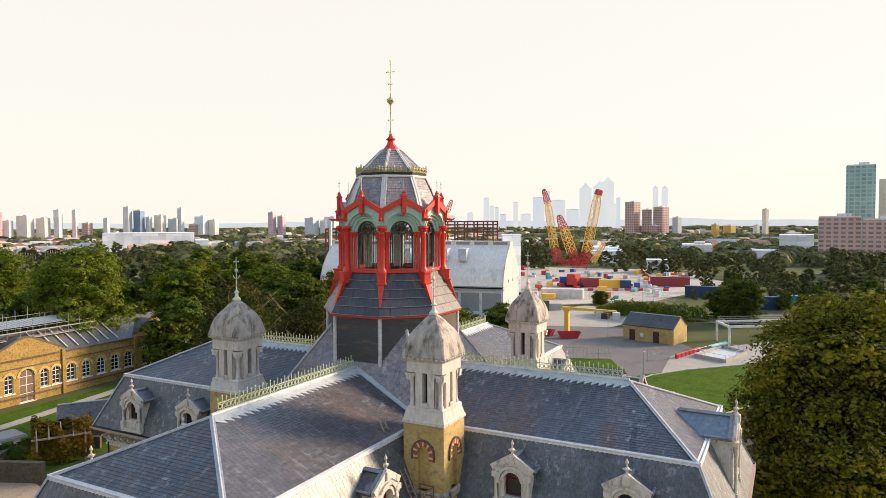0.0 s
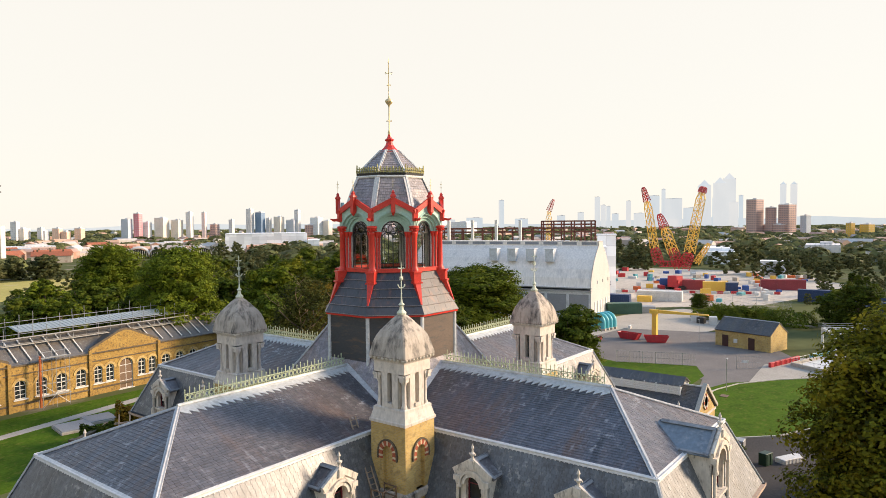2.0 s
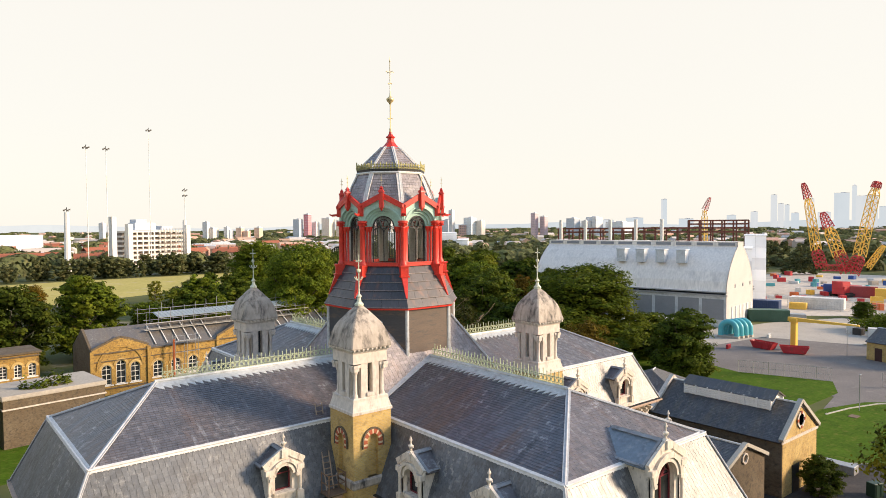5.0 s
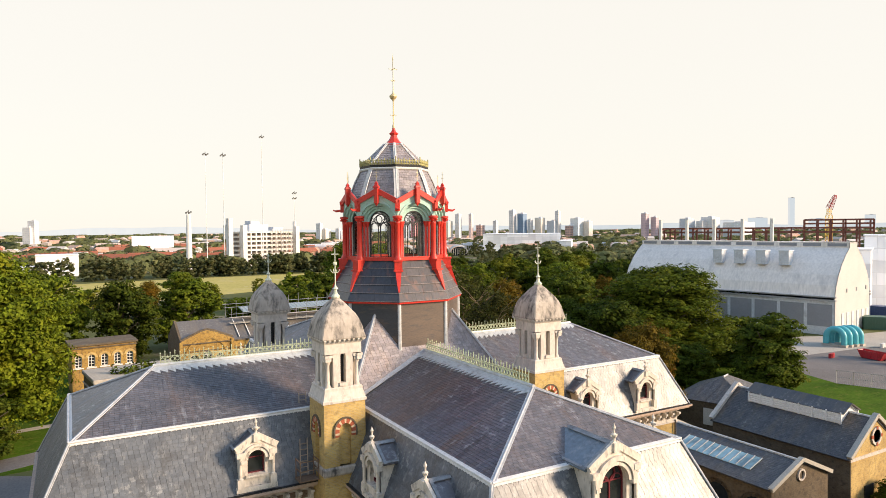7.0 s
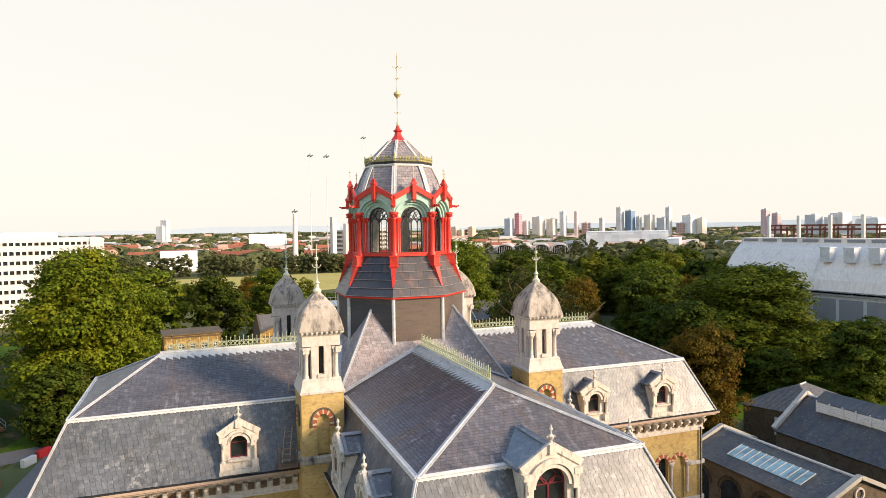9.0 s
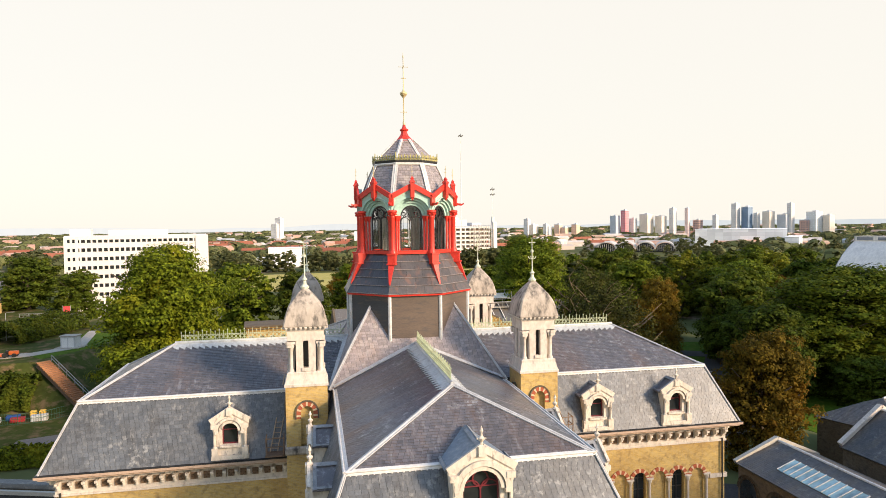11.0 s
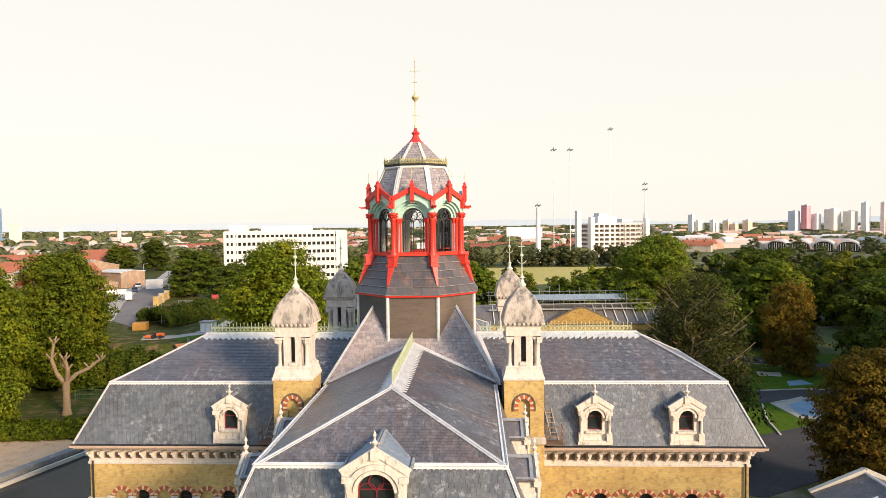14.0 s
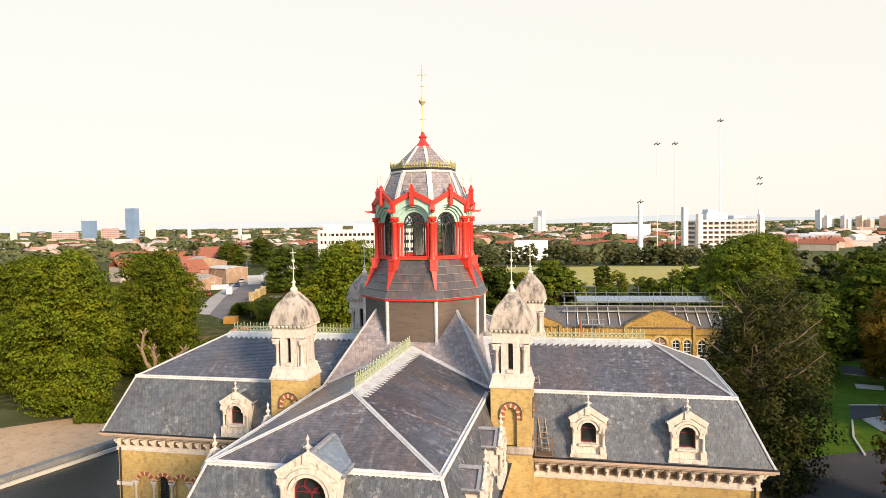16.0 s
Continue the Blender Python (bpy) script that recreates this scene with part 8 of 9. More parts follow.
for f in range(9):
    for x in (1.0, 2.4):
        put("slot_window", slot, slab, at(x, 0, 1.8 + f * 2.85))
bm = bmesh.new()
boxed(bm, (21, 7, 27.0), (18, 6, 2.0))
boxed(bm, (4, 7, 27.2), (6, 8, 2.4))
part("plant_room", bm, M_SLABW, slab)

# unfinished flats with open floors and stair towers
flats = thing("unfinished_flats", "unfinished white concrete flats with open floors and scaffolding", "building", at(78, 446, 0, 18))
for f in range(8):
    bm = bmesh.new()
    boxed(bm, (34, 8, 2.6 + f * 3.3), (46, 16, 1.25))
    part("floor_slab", bm, M_SLABW, flats, "white concrete floor edge")
# solid core, coloured as the shade between the floor slabs
bm = bmesh.new()
boxed(bm, (34, 9.5, 12.8), (43, 11, 25))
part("core", bm, T_SHADE, flats, "dim open floors")
bm = bmesh.new()
boxed(bm, (0, 0, 12.8), (0.9, 0.9, 25.6))
colm = mesh_of("column", bm, M_SLABW)
for k in range(11):
    put("column", colm, flats, at(12 + k * 4.4, 0.3, 0))
for x, y, h in ((4.5, 2, 36), (13, -3, 31), (62, 2, 30)):
    bm = bmesh.new()
    boxed(bm, (x, y, h / 2), (3.4, 4, h))
    part("stair_tower", bm, M_SLABW, flats, "tall white stair tower")
for x, z, w, h in ((30, 29.4, 16, 5.0), (27, 33.0, 8, 2.4), (47, 28.2, 9, 2.6)):
    bm = bmesh.new()
    boxed(bm, (x, 8, z), (w, 8, h))
    part("plant_room", bm, T_NAVY, flats, "dark rooftop plant")
for k in range(9):
    bm = bmesh.new()
    bar(bm, (38 + k * 2.4, -1.6, 0), (38 + k * 2.4, -1.6, 28), 0.22)
    part("scaffold_pole", bm, M_STEEL, flats)
for f in range(8):
    bm = bmesh.new()
    boxed(bm, (47.5, -1.3, 4.2 + f * 3.3), (20, 1.0, 0.2))
    part("scaffold_board", bm, M_RUST, flats)


def mast(x, y, h, wide, heads):
    t = thing("light_mast", "tall pale steel mast with dark floodlight heads", "mast", at(x, y, 0, 15), "masts")
    bm = bmesh.new()
    lathed(bm, [(wide * 0.6, 0), (wide * 0.5, h * 0.6), (wide * 0.4, h)], 10)
    part("shaft", bm, M_MASTW, t, "white painted shaft")
    for z in heads:
        bm = bmesh.new()
        bar(bm, (-1.9, 0, z), (1.9, 0, z), 0.35)
        for k, dx in enumerate((-1.7, -0.7, 0.6, 1.6)):
            boxed(bm, (dx, -0.3, z + 0.7 * (k % 2) - 0.5), (0.75, 0.7, 0.8))
        bar(bm, (0, 0, z - 1.0), (0, 0, z + 1.6), 0.4, n=6)
        part("lamp_head", bm, M_IRON, t, "dark lamp head")


M_MASTW = surface("white_mast_paint", (0.8, 0.79, 0.76), (0.74, 0.73, 0.7), rough=0.5, big=0.1, bump=0.0)
mast(48.3, 412, 38, 3.4, (39.5,))
mast(139, 480, 34, 3.4, ())
mast(104, 442, 94, 0.5, (95,))
mast(70, 409, 76, 0.45, (77,))
mast(58.6, 407, 76, 0.45, (77,))
mast(135, 466, 56, 0.5, (56, 52))

# arched depot roofs
M_DEPOT = surface("grey_depot_roof", (0.55, 0.54, 0.52), (0.45, 0.44, 0.43), rough=0.6, big=0.05)
for k in range(4):
    dep = thing("arched_depot", "grey barrel-roofed depot with dark glazed end", "building", at(264 + k * 15.2, 533 - k * 8.6, 0, -29.5), "depot sheds")
    bm = bmesh.new()
    arc = arch_pts(0, 3.0, 8.4, 12)
    arc = [(x, 3.0 + (z - 3.0) * 0.75) for x, z in arc]
    for (x0, z0), (x1, z1) in zip(arc, arc[1:]):
        plate(bm, [(x0, 0, z0), (x1, 0, z1), (x1, 45, z1), (x0, 45, z0)], (-(z1 - z0), 0, x1 - x0), 0.6) if x1 < x0 else None
    part("roof", bm, M_DEPOT, dep)
    bm = bmesh.new()
    bm.faces.new([bm.verts.new((x * 0.94, 0.4, 3 + (z - 3) * 0.92)) for x, z in [(8.4, 0.0)] + arc + [(-8.4, 0.0)]])
    part("glazed_end", bm, M_DARKGLASS, dep)
    for j in range(9):
        bm = bmesh.new()
        boxed(bm, (-7 + j * 1.75, 0.2, 4.0), (0.25, 0.2, 7.5 - abs(j - 4) * 0.6))
        part("mullion", bm, M_SLABW, dep)

# rusty steel frame of a building going up behind the shed
M_RUSTSTEEL = surface("rusty_steel", (0.2, 0.075, 0.05), (0.15, 0.055, 0.04), rough=0.8)
fr_x, fr_y = 222, 178
skel = thing("steel_frame", "rusty steel frame and deck on columns", "structure frame", at(fr_x, fr_y, 0, -57.5))
for k in range(18):
    bm = bmesh.new()
    bar(bm, (k * 5, 0, 0), (k * 5, 0, 26.5 if k < 12 else 30), 0.7)
    bar(bm, (k * 5, 14, 0), (k * 5, 14, 26.5 if k < 12 else 30), 0.7)
    bar(bm, (k * 5, 0, 26), (k * 5, 14, 26), 0.6)
    part("column", bm, M_RUSTSTEEL, skel)
for z, x0, x1 in ((26.4, 0, 85), (24.6, 0, 85), (29.8, 60, 85), (28.2, 60, 85)):
    for y in (0, 14):
        bm = bmesh.new()
        bar(bm, (x0, y, z), (x1, y, z), 0.7)
        part("beam", bm, M_RUSTSTEEL, skel)
for k in range(5):
    bm = bmesh.new()
    bar(bm, (4 + k * 11, -20, 0), (4 + k * 11, -20, 30.5), 1.5, n=10)
    part("flue", bm, M_SLABW, skel, "white flue")


# ---------------------------------------------------------------- cranes, city and skyline

crawler_crane(at(255.0, 61.5, 0, -20), [
    ((-5.3, 6.4, 10.8), (-6.7, 8.0, 17.7), 3.0, 3.0, M_SKIP, "red boom foot"),
    ((-6.7, 8.0, 17.7), (-8.8, 10.3, 38.1), 2.6, 2.2, M_YELLOW, "yellow lattice boom"),
    ((-8.8, 10.3, 38.1), (-9.9, 11.6, 44.2), 2.2, 1.2, M_SKIP, "red boom head"),
    ((0.0, 0.0, 9.1), (-1.9, 2.3, 17.8), 3.2, 3.0, M_SKIP, "red boom foot"),
    ((-1.7, 1.9, 15.5), (-4.0, 4.9, 26.5), 3.2, 3.0, M_YELLOW, "yellow lattice boom"),
    ((-4.0, 4.9, 26.5), (-5.5, 6.5, 32.5), 3.0, 1.6, M_SKIP, "red boom head"),
    ((1.0, -1.2, 8.7), (2.4, -3.1, 15.6), 3.4, 3.2, M_SKIP, "red boom foot"),
    ((2.4, -3.1, 15.6), (5.4, -6.9, 41.4), 3.2, 2.6, M_YELLOW, "yellow lattice boom"),
    ((5.4, -6.9, 41.4), (5.8, -7.5, 43.8), 2.4, 2.0, M_SKIP, "red boom head"),
    ((4.0, -5.1, 11.1), (7.1, -9.3, 19.7), 1.8, 1.4, M_YELLOW, "yellow telescopic boom"),
    ((-5.3, 6.4, 10.8), (-0.0, 0.1, 11.0), 2.2, 2.2, M_SKIP, "red counterweight mast"),
])
crawler_crane(at(425.9, 216.6, 0), [((0, 0, 0), (0, 0, 38), 3, 3, M_YELLOW, "yellow lattice mast"), ((0, 0, 38), (2, -3, 47), 3, 1.6, M_SKIP, "red boom head")], False)
tower(606, 1105, 19, 17, 42, -68, T_BEIGE)
tower(629, 1092, 16, 14, 38, -69, T_BEIGE)
tower(649, 1080, 10, 9, 52, -70, T_GREY)
tower(671, 1066, 7, 6, 52, -71, T_PINK)
tower(587, 1116, 11, 10, 34, -67, T_GREY)
tower(685, 1057, 13, 11, 30, -72, T_BRICK)
tower(737, 1020, 11, 10, 58, -75, T_GREY)
tower(751, 1009, 14, 12, 52, -75, T_BLUE)
tower(765, 999, 8, 7, 40, -76, T_GREY)
tower(778, 988, 15, 13, 43, -77, T_BEIGE)
tower(797, 973, 18, 16, 37, -78, T_NAVY)
tower(806, 965, 9, 8, 56, -78, T_GREY)
tower(831, 943, 19, 17, 41, -80, T_CYAN)
tower(848, 928, 13, 12, 35, -81, T_BEIGE)
tower(822, 951, 14, 13, 27, -79, T_BRICK)
tower(922, 853, 11, 10, 49, -86, T_MAUVE)
tower(934, 840, 12, 10, 42, -86, T_MAUVE)
tower(969, 799, 20, 18, 38, -89, T_NAVY)
tower(985, 778, 14, 13, 33, -90, T_GREY)
tower(1233, 247, 21, 19, 66, -116, T_BRICK)
tower(1239, 220, 13, 12, 51, -117, T_BRICK)
tower(1243, 197, 21, 19, 56, -118, T_BRICK)
tower(1240, 215, 39, 35, 21, -117, T_BRICK)
tower(1248, 167, 12, 11, 36, -120, T_NAVY)
tower(1256, 101, 10, 9, 23, -123, T_YELLOW)
tower(1258, 79, 16, 14, 21, -123, T_YELLOW)
tower(1261, 19, 8, 7, 50, -126, T_BEIGE)
tower(1261, 33, 8, 7, 21, -125, T_GREY)
tower(571, 1118, 11, 10, 50, -65, T_RED)
tower(488, 1157, 12, 11, 25, -61, T_ORANGE)
tower(469, 1165, 11, 10, 19, -60, T_ORANGE)
tower(554, 1126, 14, 12, 40, -65, T_NAVY)
tower(436, 1178, 8, 8, 26, -59, T_GREY)
tower(1148, 516, 14, 13, 7, -103, T_GREY)
tower(402, 1191, 10, 9, 36, -57, T_GREY)
tower(997, 772, 24, 22, 40, -89, T_GREY)
tower(1024, 738, 40, 35, 30, -91, T_CYAN)
tower(-831, 943, 18, 16, 39, 2, T_BLUE)
tower(-807, 963, 22, 19, 25, 1, T_BRICK)
tower(-778, 986, 17, 15, 60, -1, T_BLUE)
tower(-754, 1004, 13, 12, 35, -2, T_BEIGE)
tower(-698, 1042, 5, 4, 29, -5, T_GREY)
tower(-622, 1088, 5, 4, 26, -9, T_GREY)
tower(-861, 917, 31, 27, 19, 4, T_BRICK)
tower(-910, 870, 7, 7, 28, 7, T_BEIGE)
tower(-73, 1253, 12, 11, 44, -35, T_GREY)
tower(-80, 1250, 13, 12, 33, -34, T_GREY)
tower(236, 1233, 8, 8, 35, -48, T_GREY)
tower(409, 1191, 19, 17, 25, -56, T_BEIGE)
tower(440, 1180, 12, 11, 21, -57, T_NAVY)
tower(459, 1173, 12, 10, 25, -58, T_ORANGE)
tower(554, 1127, 9, 8, 38, -63, T_GREY)
tower(572, 1119, 10, 9, 32, -64, T_BEIGE)
tower(708, 1035, 8, 7, 38, -72, T_GREY)
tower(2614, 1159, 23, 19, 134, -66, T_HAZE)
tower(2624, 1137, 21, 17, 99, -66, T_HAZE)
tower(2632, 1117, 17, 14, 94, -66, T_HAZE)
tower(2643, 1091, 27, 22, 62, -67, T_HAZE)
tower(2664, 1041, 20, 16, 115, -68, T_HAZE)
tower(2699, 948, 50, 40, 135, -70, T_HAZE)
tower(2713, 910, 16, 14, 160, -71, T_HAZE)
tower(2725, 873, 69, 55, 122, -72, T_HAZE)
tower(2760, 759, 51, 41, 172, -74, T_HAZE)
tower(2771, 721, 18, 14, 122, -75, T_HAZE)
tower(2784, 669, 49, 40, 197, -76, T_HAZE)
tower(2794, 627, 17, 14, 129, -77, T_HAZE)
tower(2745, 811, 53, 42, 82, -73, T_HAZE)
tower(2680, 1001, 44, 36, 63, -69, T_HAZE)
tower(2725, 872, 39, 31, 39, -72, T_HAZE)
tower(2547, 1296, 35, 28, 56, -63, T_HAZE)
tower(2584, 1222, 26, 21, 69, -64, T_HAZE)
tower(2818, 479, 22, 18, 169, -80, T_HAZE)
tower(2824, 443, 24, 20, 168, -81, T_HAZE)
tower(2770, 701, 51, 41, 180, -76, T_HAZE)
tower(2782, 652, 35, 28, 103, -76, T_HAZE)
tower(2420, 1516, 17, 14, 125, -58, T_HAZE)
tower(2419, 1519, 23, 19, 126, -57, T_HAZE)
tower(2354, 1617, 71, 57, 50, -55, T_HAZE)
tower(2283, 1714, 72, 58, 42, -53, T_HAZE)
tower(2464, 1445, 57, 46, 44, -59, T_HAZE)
tower(580, -72, 20, 16, 73, -95, T_GREEN)
tower(521, -55, 27, 40, 32, -93, T_BRICK)
tower(519, -81, 24, 40, 30, -96, T_BRICK)
tower(598, -94, 16, 14, 62, -96, T_BEIGE)
tower(432, 572, 88, 60, 19, -38, T_WHITE)
tower(432, 495, 12, 60, 12, -42, T_WHITE)
tower(448, 94, 24, 40, 10, -76, T_WHITE)
tower(482, -2, 29, 40, 8, -88, T_WHITE)
tower(602, -28, 26, 30, 17, -90, T_WHITE)
tower(518, 42, 23, 40, 10, -83, T_GREY)
tower(434, 91, 24, 40, 8, -75, T_WHITE)
tower(356, 43, 14, 10, 7, -80, T_WHITE)
tower(187, 70, 8, 16, 20, -64, T_WHITE)
tower(209, 75, 7, 12, 24, -65, T_WHITE)
tower(72, 851, 48, 30, 20, -6, T_WHITE)
tower(-26, 429, 23, 20, 13, 1, T_WHITE)
tower(-42, 470, 44, 20, 4, 6, T_WHITE)
tower(79, 650, 27, 20, 6, -6, T_WHITE)
tower(418, 751, 67, 40, 6, -31, T_GREY)
tower(254, 737, 50, 40, 7, -21, T_BRICK)
terrace(46, 570, 44, -2)
terrace(160, 901, 31, 3)
terrace(205, 690, 41, -1)
terrace(-49, 582, 44, -7)
terrace(108, 532, 39, 5)
terrace(355, 803, 26, 6)
terrace(46, 918, 29, 18)
terrace(198, 543, 28, -28)
terrace(-522, 781, 30, 8)
terrace(-44, 878, 34, 2)
terrace(-107, 903, 37, 26)
terrace(492, 650, 23, 22)
terrace(134, 592, 41, 4)
terrace(-292, 667, 36, -1)
terrace(300, 628, 22, -12)
terrace(134, 519, 35, -27)
terrace(112, 911, 26, -16)
terrace(17, 551, 35, -28)
terrace(174, 617, 25, 11)
terrace(-174, 918, 43, -7)
terrace(164, 667, 42, 11)
terrace(170, 913, 32, -4)
terrace(180, 682, 25, -12)
terrace(-354, 606, 34, -29)
terrace(-114, 787, 31, 11)
terrace(128, 622, 32, 5)
terrace(216, 586, 31, 6)
terrace(-210, 559, 39, 21)
terrace(-140, 664, 40, -28)
terrace(-30, 614, 41, -16)
terrace(102, 794, 21, 6)
terrace(176, 586, 41, 28)
terrace(42, 802, 43, -3)
terrace(93, 520, 45, -11)
terrace(144, 647, 41, -25)
terrace(122, 687, 33, 21)
terrace(-293, 631, 30, -5)
terrace(-323, 404, 44, 23)
terrace(-143, 935, 38, -28)
terrace(160, 792, 33, -13)
terrace(462, 769, 42, 28)
terrace(143, 514, 43, 12)
terrace(215, 884, 34, -29)
terrace(-15, 650, 37, 1)
terrace(-637, 663, 21, -22)
terrace(98, 534, 24, -23)
terrace(-131, 159, 18, 65)
terrace(-153, 204, 20, 65)
terrace(-115, 133, 16, 65)
terrace(-168, 194, 22, 65)
terrace(-182, 257, 24, 65)
terrace(-137, 178, 14, 65)
terrace(-206, 312, 20, 65)


# ---------------------------------------------------------------- trees
L_GREEN = leafage("plane_leaves", (0.145, 0.185, 0.012), (0.048, 0.07, 0.007), (0.22, 0.22, 0.013))
L_OAK = leafage("oak_leaves", (0.13, 0.175, 0.015), (0.05, 0.075, 0.009), (0.2, 0.22, 0.018))
L_DIM = leafage("dim_leaves", (0.085, 0.09, 0.012), (0.04, 0.046, 0.008), (0.14, 0.11, 0.012))
L_GOLD = leafage("olive_leaves", (0.175, 0.175, 0.014), (0.05, 0.056, 0.008), (0.28, 0.225, 0.016))
L_WEEP = leafage("drooping_leaves", (0.075, 0.085, 0.02), (0.03, 0.036, 0.01), (0.11, 0.1, 0.02))
L_DEEP = leafage("dark_leaves", (0.1, 0.14, 0.016), (0.044, 0.064, 0.009), (0.155, 0.17, 0.018))
L_AUTUMN = leafage("turning_leaves", (0.15, 0.105, 0.012), (0.075, 0.06, 0.009), (0.22, 0.11, 0.012))
L_LIME = leafage("lime_leaves", (0.2, 0.22, 0.02), (0.12, 0.14, 0.014), (0.26, 0.24, 0.024))
# far foliage is paler and greyer: haze mixed into its leaf colour
L_FAR = leafage("haze_pale_leaves", (0.17, 0.19, 0.075), (0.11, 0.125, 0.06), (0.22, 0.2, 0.085))
M_BARK = surface("bark", (0.11, 0.085, 0.06), (0.07, 0.055, 0.04), rough=0.9, big=1.5, fine=8, stretch=(1, 1, 0.3), bump=0.5)
M_BARK_PALE = surface("cut_bark", (0.28, 0.2, 0.12), (0.18, 0.13, 0.08), rough=0.9, big=1.5, fine=8, bump=0.4)


def crown_mesh(name, seed, lobes, leaves, size, mat, shape="round", hang=0.0, base=0.7):
    """Leaves in clumps. Nominal tree: 10 high, crown radius 4."""
    rs = np.random.RandomState(seed)
    cs, rr = [], []
    for k in range(lobes):
        f = (k + 0.5) / lobes
        z = base + (9.3 - base) * f
        if shape == "cone":
            lim = 3.7 * (1.02 - f) ** 0.75 + 0.3
        elif shape == "wide":
            lim = 4.0 * math.sqrt(max(0.05, 1 - (f - 0.45) ** 2 * 2.6))
        else:
            lim = 3.6 * math.sqrt(max(0.05, 1 - (f - 0.42) ** 2 * 2.7))
        a = k * 2.39996 + rs.uniform(-0.4, 0.4)
        d = lim * math.sqrt(rs.uniform(0.25, 1.0)) * 0.75
        cs.append((d * math.cos(a), d * math.sin(a), z + rs.uniform(-0.4, 0.4)))
        rr.append(rs.uniform(0.75, 1.55) * (0.85 if shape == "cone" else 1.0))
    cs, rr = np.array(cs), np.array(rr)
    # tufts over the outside of every limb, leaves over the top of every tuft
    tufts = max(lobes * 4, leaves // 24)
    which = rs.choice(lobes, tufts, p=rr**2 / (rr**2).sum())
    u = rs.normal(size=(tufts, 3))
    u /= np.linalg.norm(u, axis=1)[:, None]
    u[:, 2] = np.abs(u[:, 2]) * np.where(rs.rand(tufts) < 0.64, 1, -0.9)
    out = cs[which] + u * (rr[which] * rs.uniform(0.7, 1.05, tufts))[:, None] * np.array([1.05, 1.05, 0.85])
    span = rs.uniform(0.24, 0.56, tufts)
    mine = rs.choice(tufts, leaves, p=span**2 / (span**2).sum())
    v = rs.normal(size=(leaves, 3))
    v /= np.linalg.norm(v, axis=1)[:, None]
    v[:, 2] = np.abs(v[:, 2]) * 1.2 - 0.35
    pos = out[mine] + v * span[mine][:, None] * np.array([1.05, 1.05, 0.8]) * rs.uniform(0.5, 1.1, leaves)[:, None]
    pos[:, 2] -= hang * rs.rand(leaves) * np.linalg.norm(pos[:, :2], axis=1) * 0.3
    pos[:, 2] = np.maximum(pos[:, 2], 0.12)
    nrm = u[mine] * 0.7 + v * 0.8 + np.array([0, 0, 0.2]) + rs.normal(size=(leaves, 3)) * 0.3
    nrm /= np.linalg.norm(nrm, axis=1)[:, None]
    t1 = np.cross(nrm, rs.normal(size=(leaves, 3)))
    t1 /= np.linalg.norm(t1, axis=1)[:, None]
    t2 = np.cross(nrm, t1)
    s = size * rs.uniform(0.6, 1.35, leaves)[:, None]
    quad = np.stack([pos - t1 * s * 0.5, pos + t2 * s * 0.34 + nrm * s * 0.08, pos + t1 * s * 0.6, pos - t2 * s * 0.34 + nrm * s * 0.08], 1)
    if hang < 0.5:
        # shaded leaves inside every limb, which close the crown
        inner = leaves // (7 if leaves > 2000 else 3)
        wi = rs.choice(lobes, inner, p=rr**2 / (rr**2).sum())
        w = rs.normal(size=(inner, 3))
        w /= np.linalg.norm(w, axis=1)[:, None]
        pi = cs[wi] + w * (rr[wi] * 0.68 * rs.rand(inner) ** 0.4)[:, None]
        pi[:, 2] = np.maximum(pi[:, 2], 0.3)
        a1 = np.cross(w, rs.normal(size=(inner, 3)))
        a1 /= np.linalg.norm(a1, axis=1)[:, None]
        a2 = np.cross(w, a1)
        si = size * rs.uniform(1.2, 2.2, inner)[:, None]
        quad = np.concatenate([quad, np.stack([pi - a1 * si * 0.5, pi + a2 * si * 0.4, pi + a1 * si * 0.5, pi - a2 * si * 0.4], 1)])
    me = bpy.data.meshes.new(name)
    me.from_pydata(quad.reshape(-1, 3).tolist(), [], np.arange(len(quad) * 4).reshape(-1, 4).tolist())
    me.materials.append(mat)
    return me


def trunk_mesh(seed):
    rng = random.Random(seed)
    bm = bmesh.new()
    lathed(bm, [(0.34, 0), (0.26, 0.4), (0.2, 2.0), (0.16, 4.5), (0.08, 7.2)], 8)
    for k in range(9):
        a, z = k * 2.4 + rng.uniform(-0.3, 0.3), 2.4 + k * 0.5
        p = Vector((0, 0, z))
        q = p + Vector((math.cos(a) * 1.5, math.sin(a) * 1.5, 1.2))
        r = q + Vector((math.cos(a + 0.4) * 1.2, math.sin(a + 0.4) * 1.2, 1.0))
        bar(bm, p, q, 0.16, n=6)
        bar(bm, q, r, 0.09, n=5)
    return mesh_of("trunk", bm, M_BARK, True, False)


def limb_mesh(seed):
    """Forked bare limbs that reach the outside of a crown."""
    rng = random.Random(seed)
    bm = bmesh.new()
    for k in range(16):
        p = Vector((0, 0, 2.0 + k * 0.38))
        a = k * 2.4
        w = 0.1
        for j in range(4):
            q = p + Vector((math.cos(a) * 0.66, math.sin(a) * 0.66, rng.uniform(0.2, 0.9)))
            bar(bm, p, q, w, n=5)
            r = q + Vector((math.cos(a + 0.9) * 0.6, math.sin(a + 0.9) * 0.6, rng.uniform(0.3, 0.7)))
            bar(bm, q, r, w * 0.55, n=4)
            p, a, w = q, a + rng.uniform(-0.5, 0.5), w * 0.72
    return mesh_of("limb", bm, M_BARK_PALE, False, False)


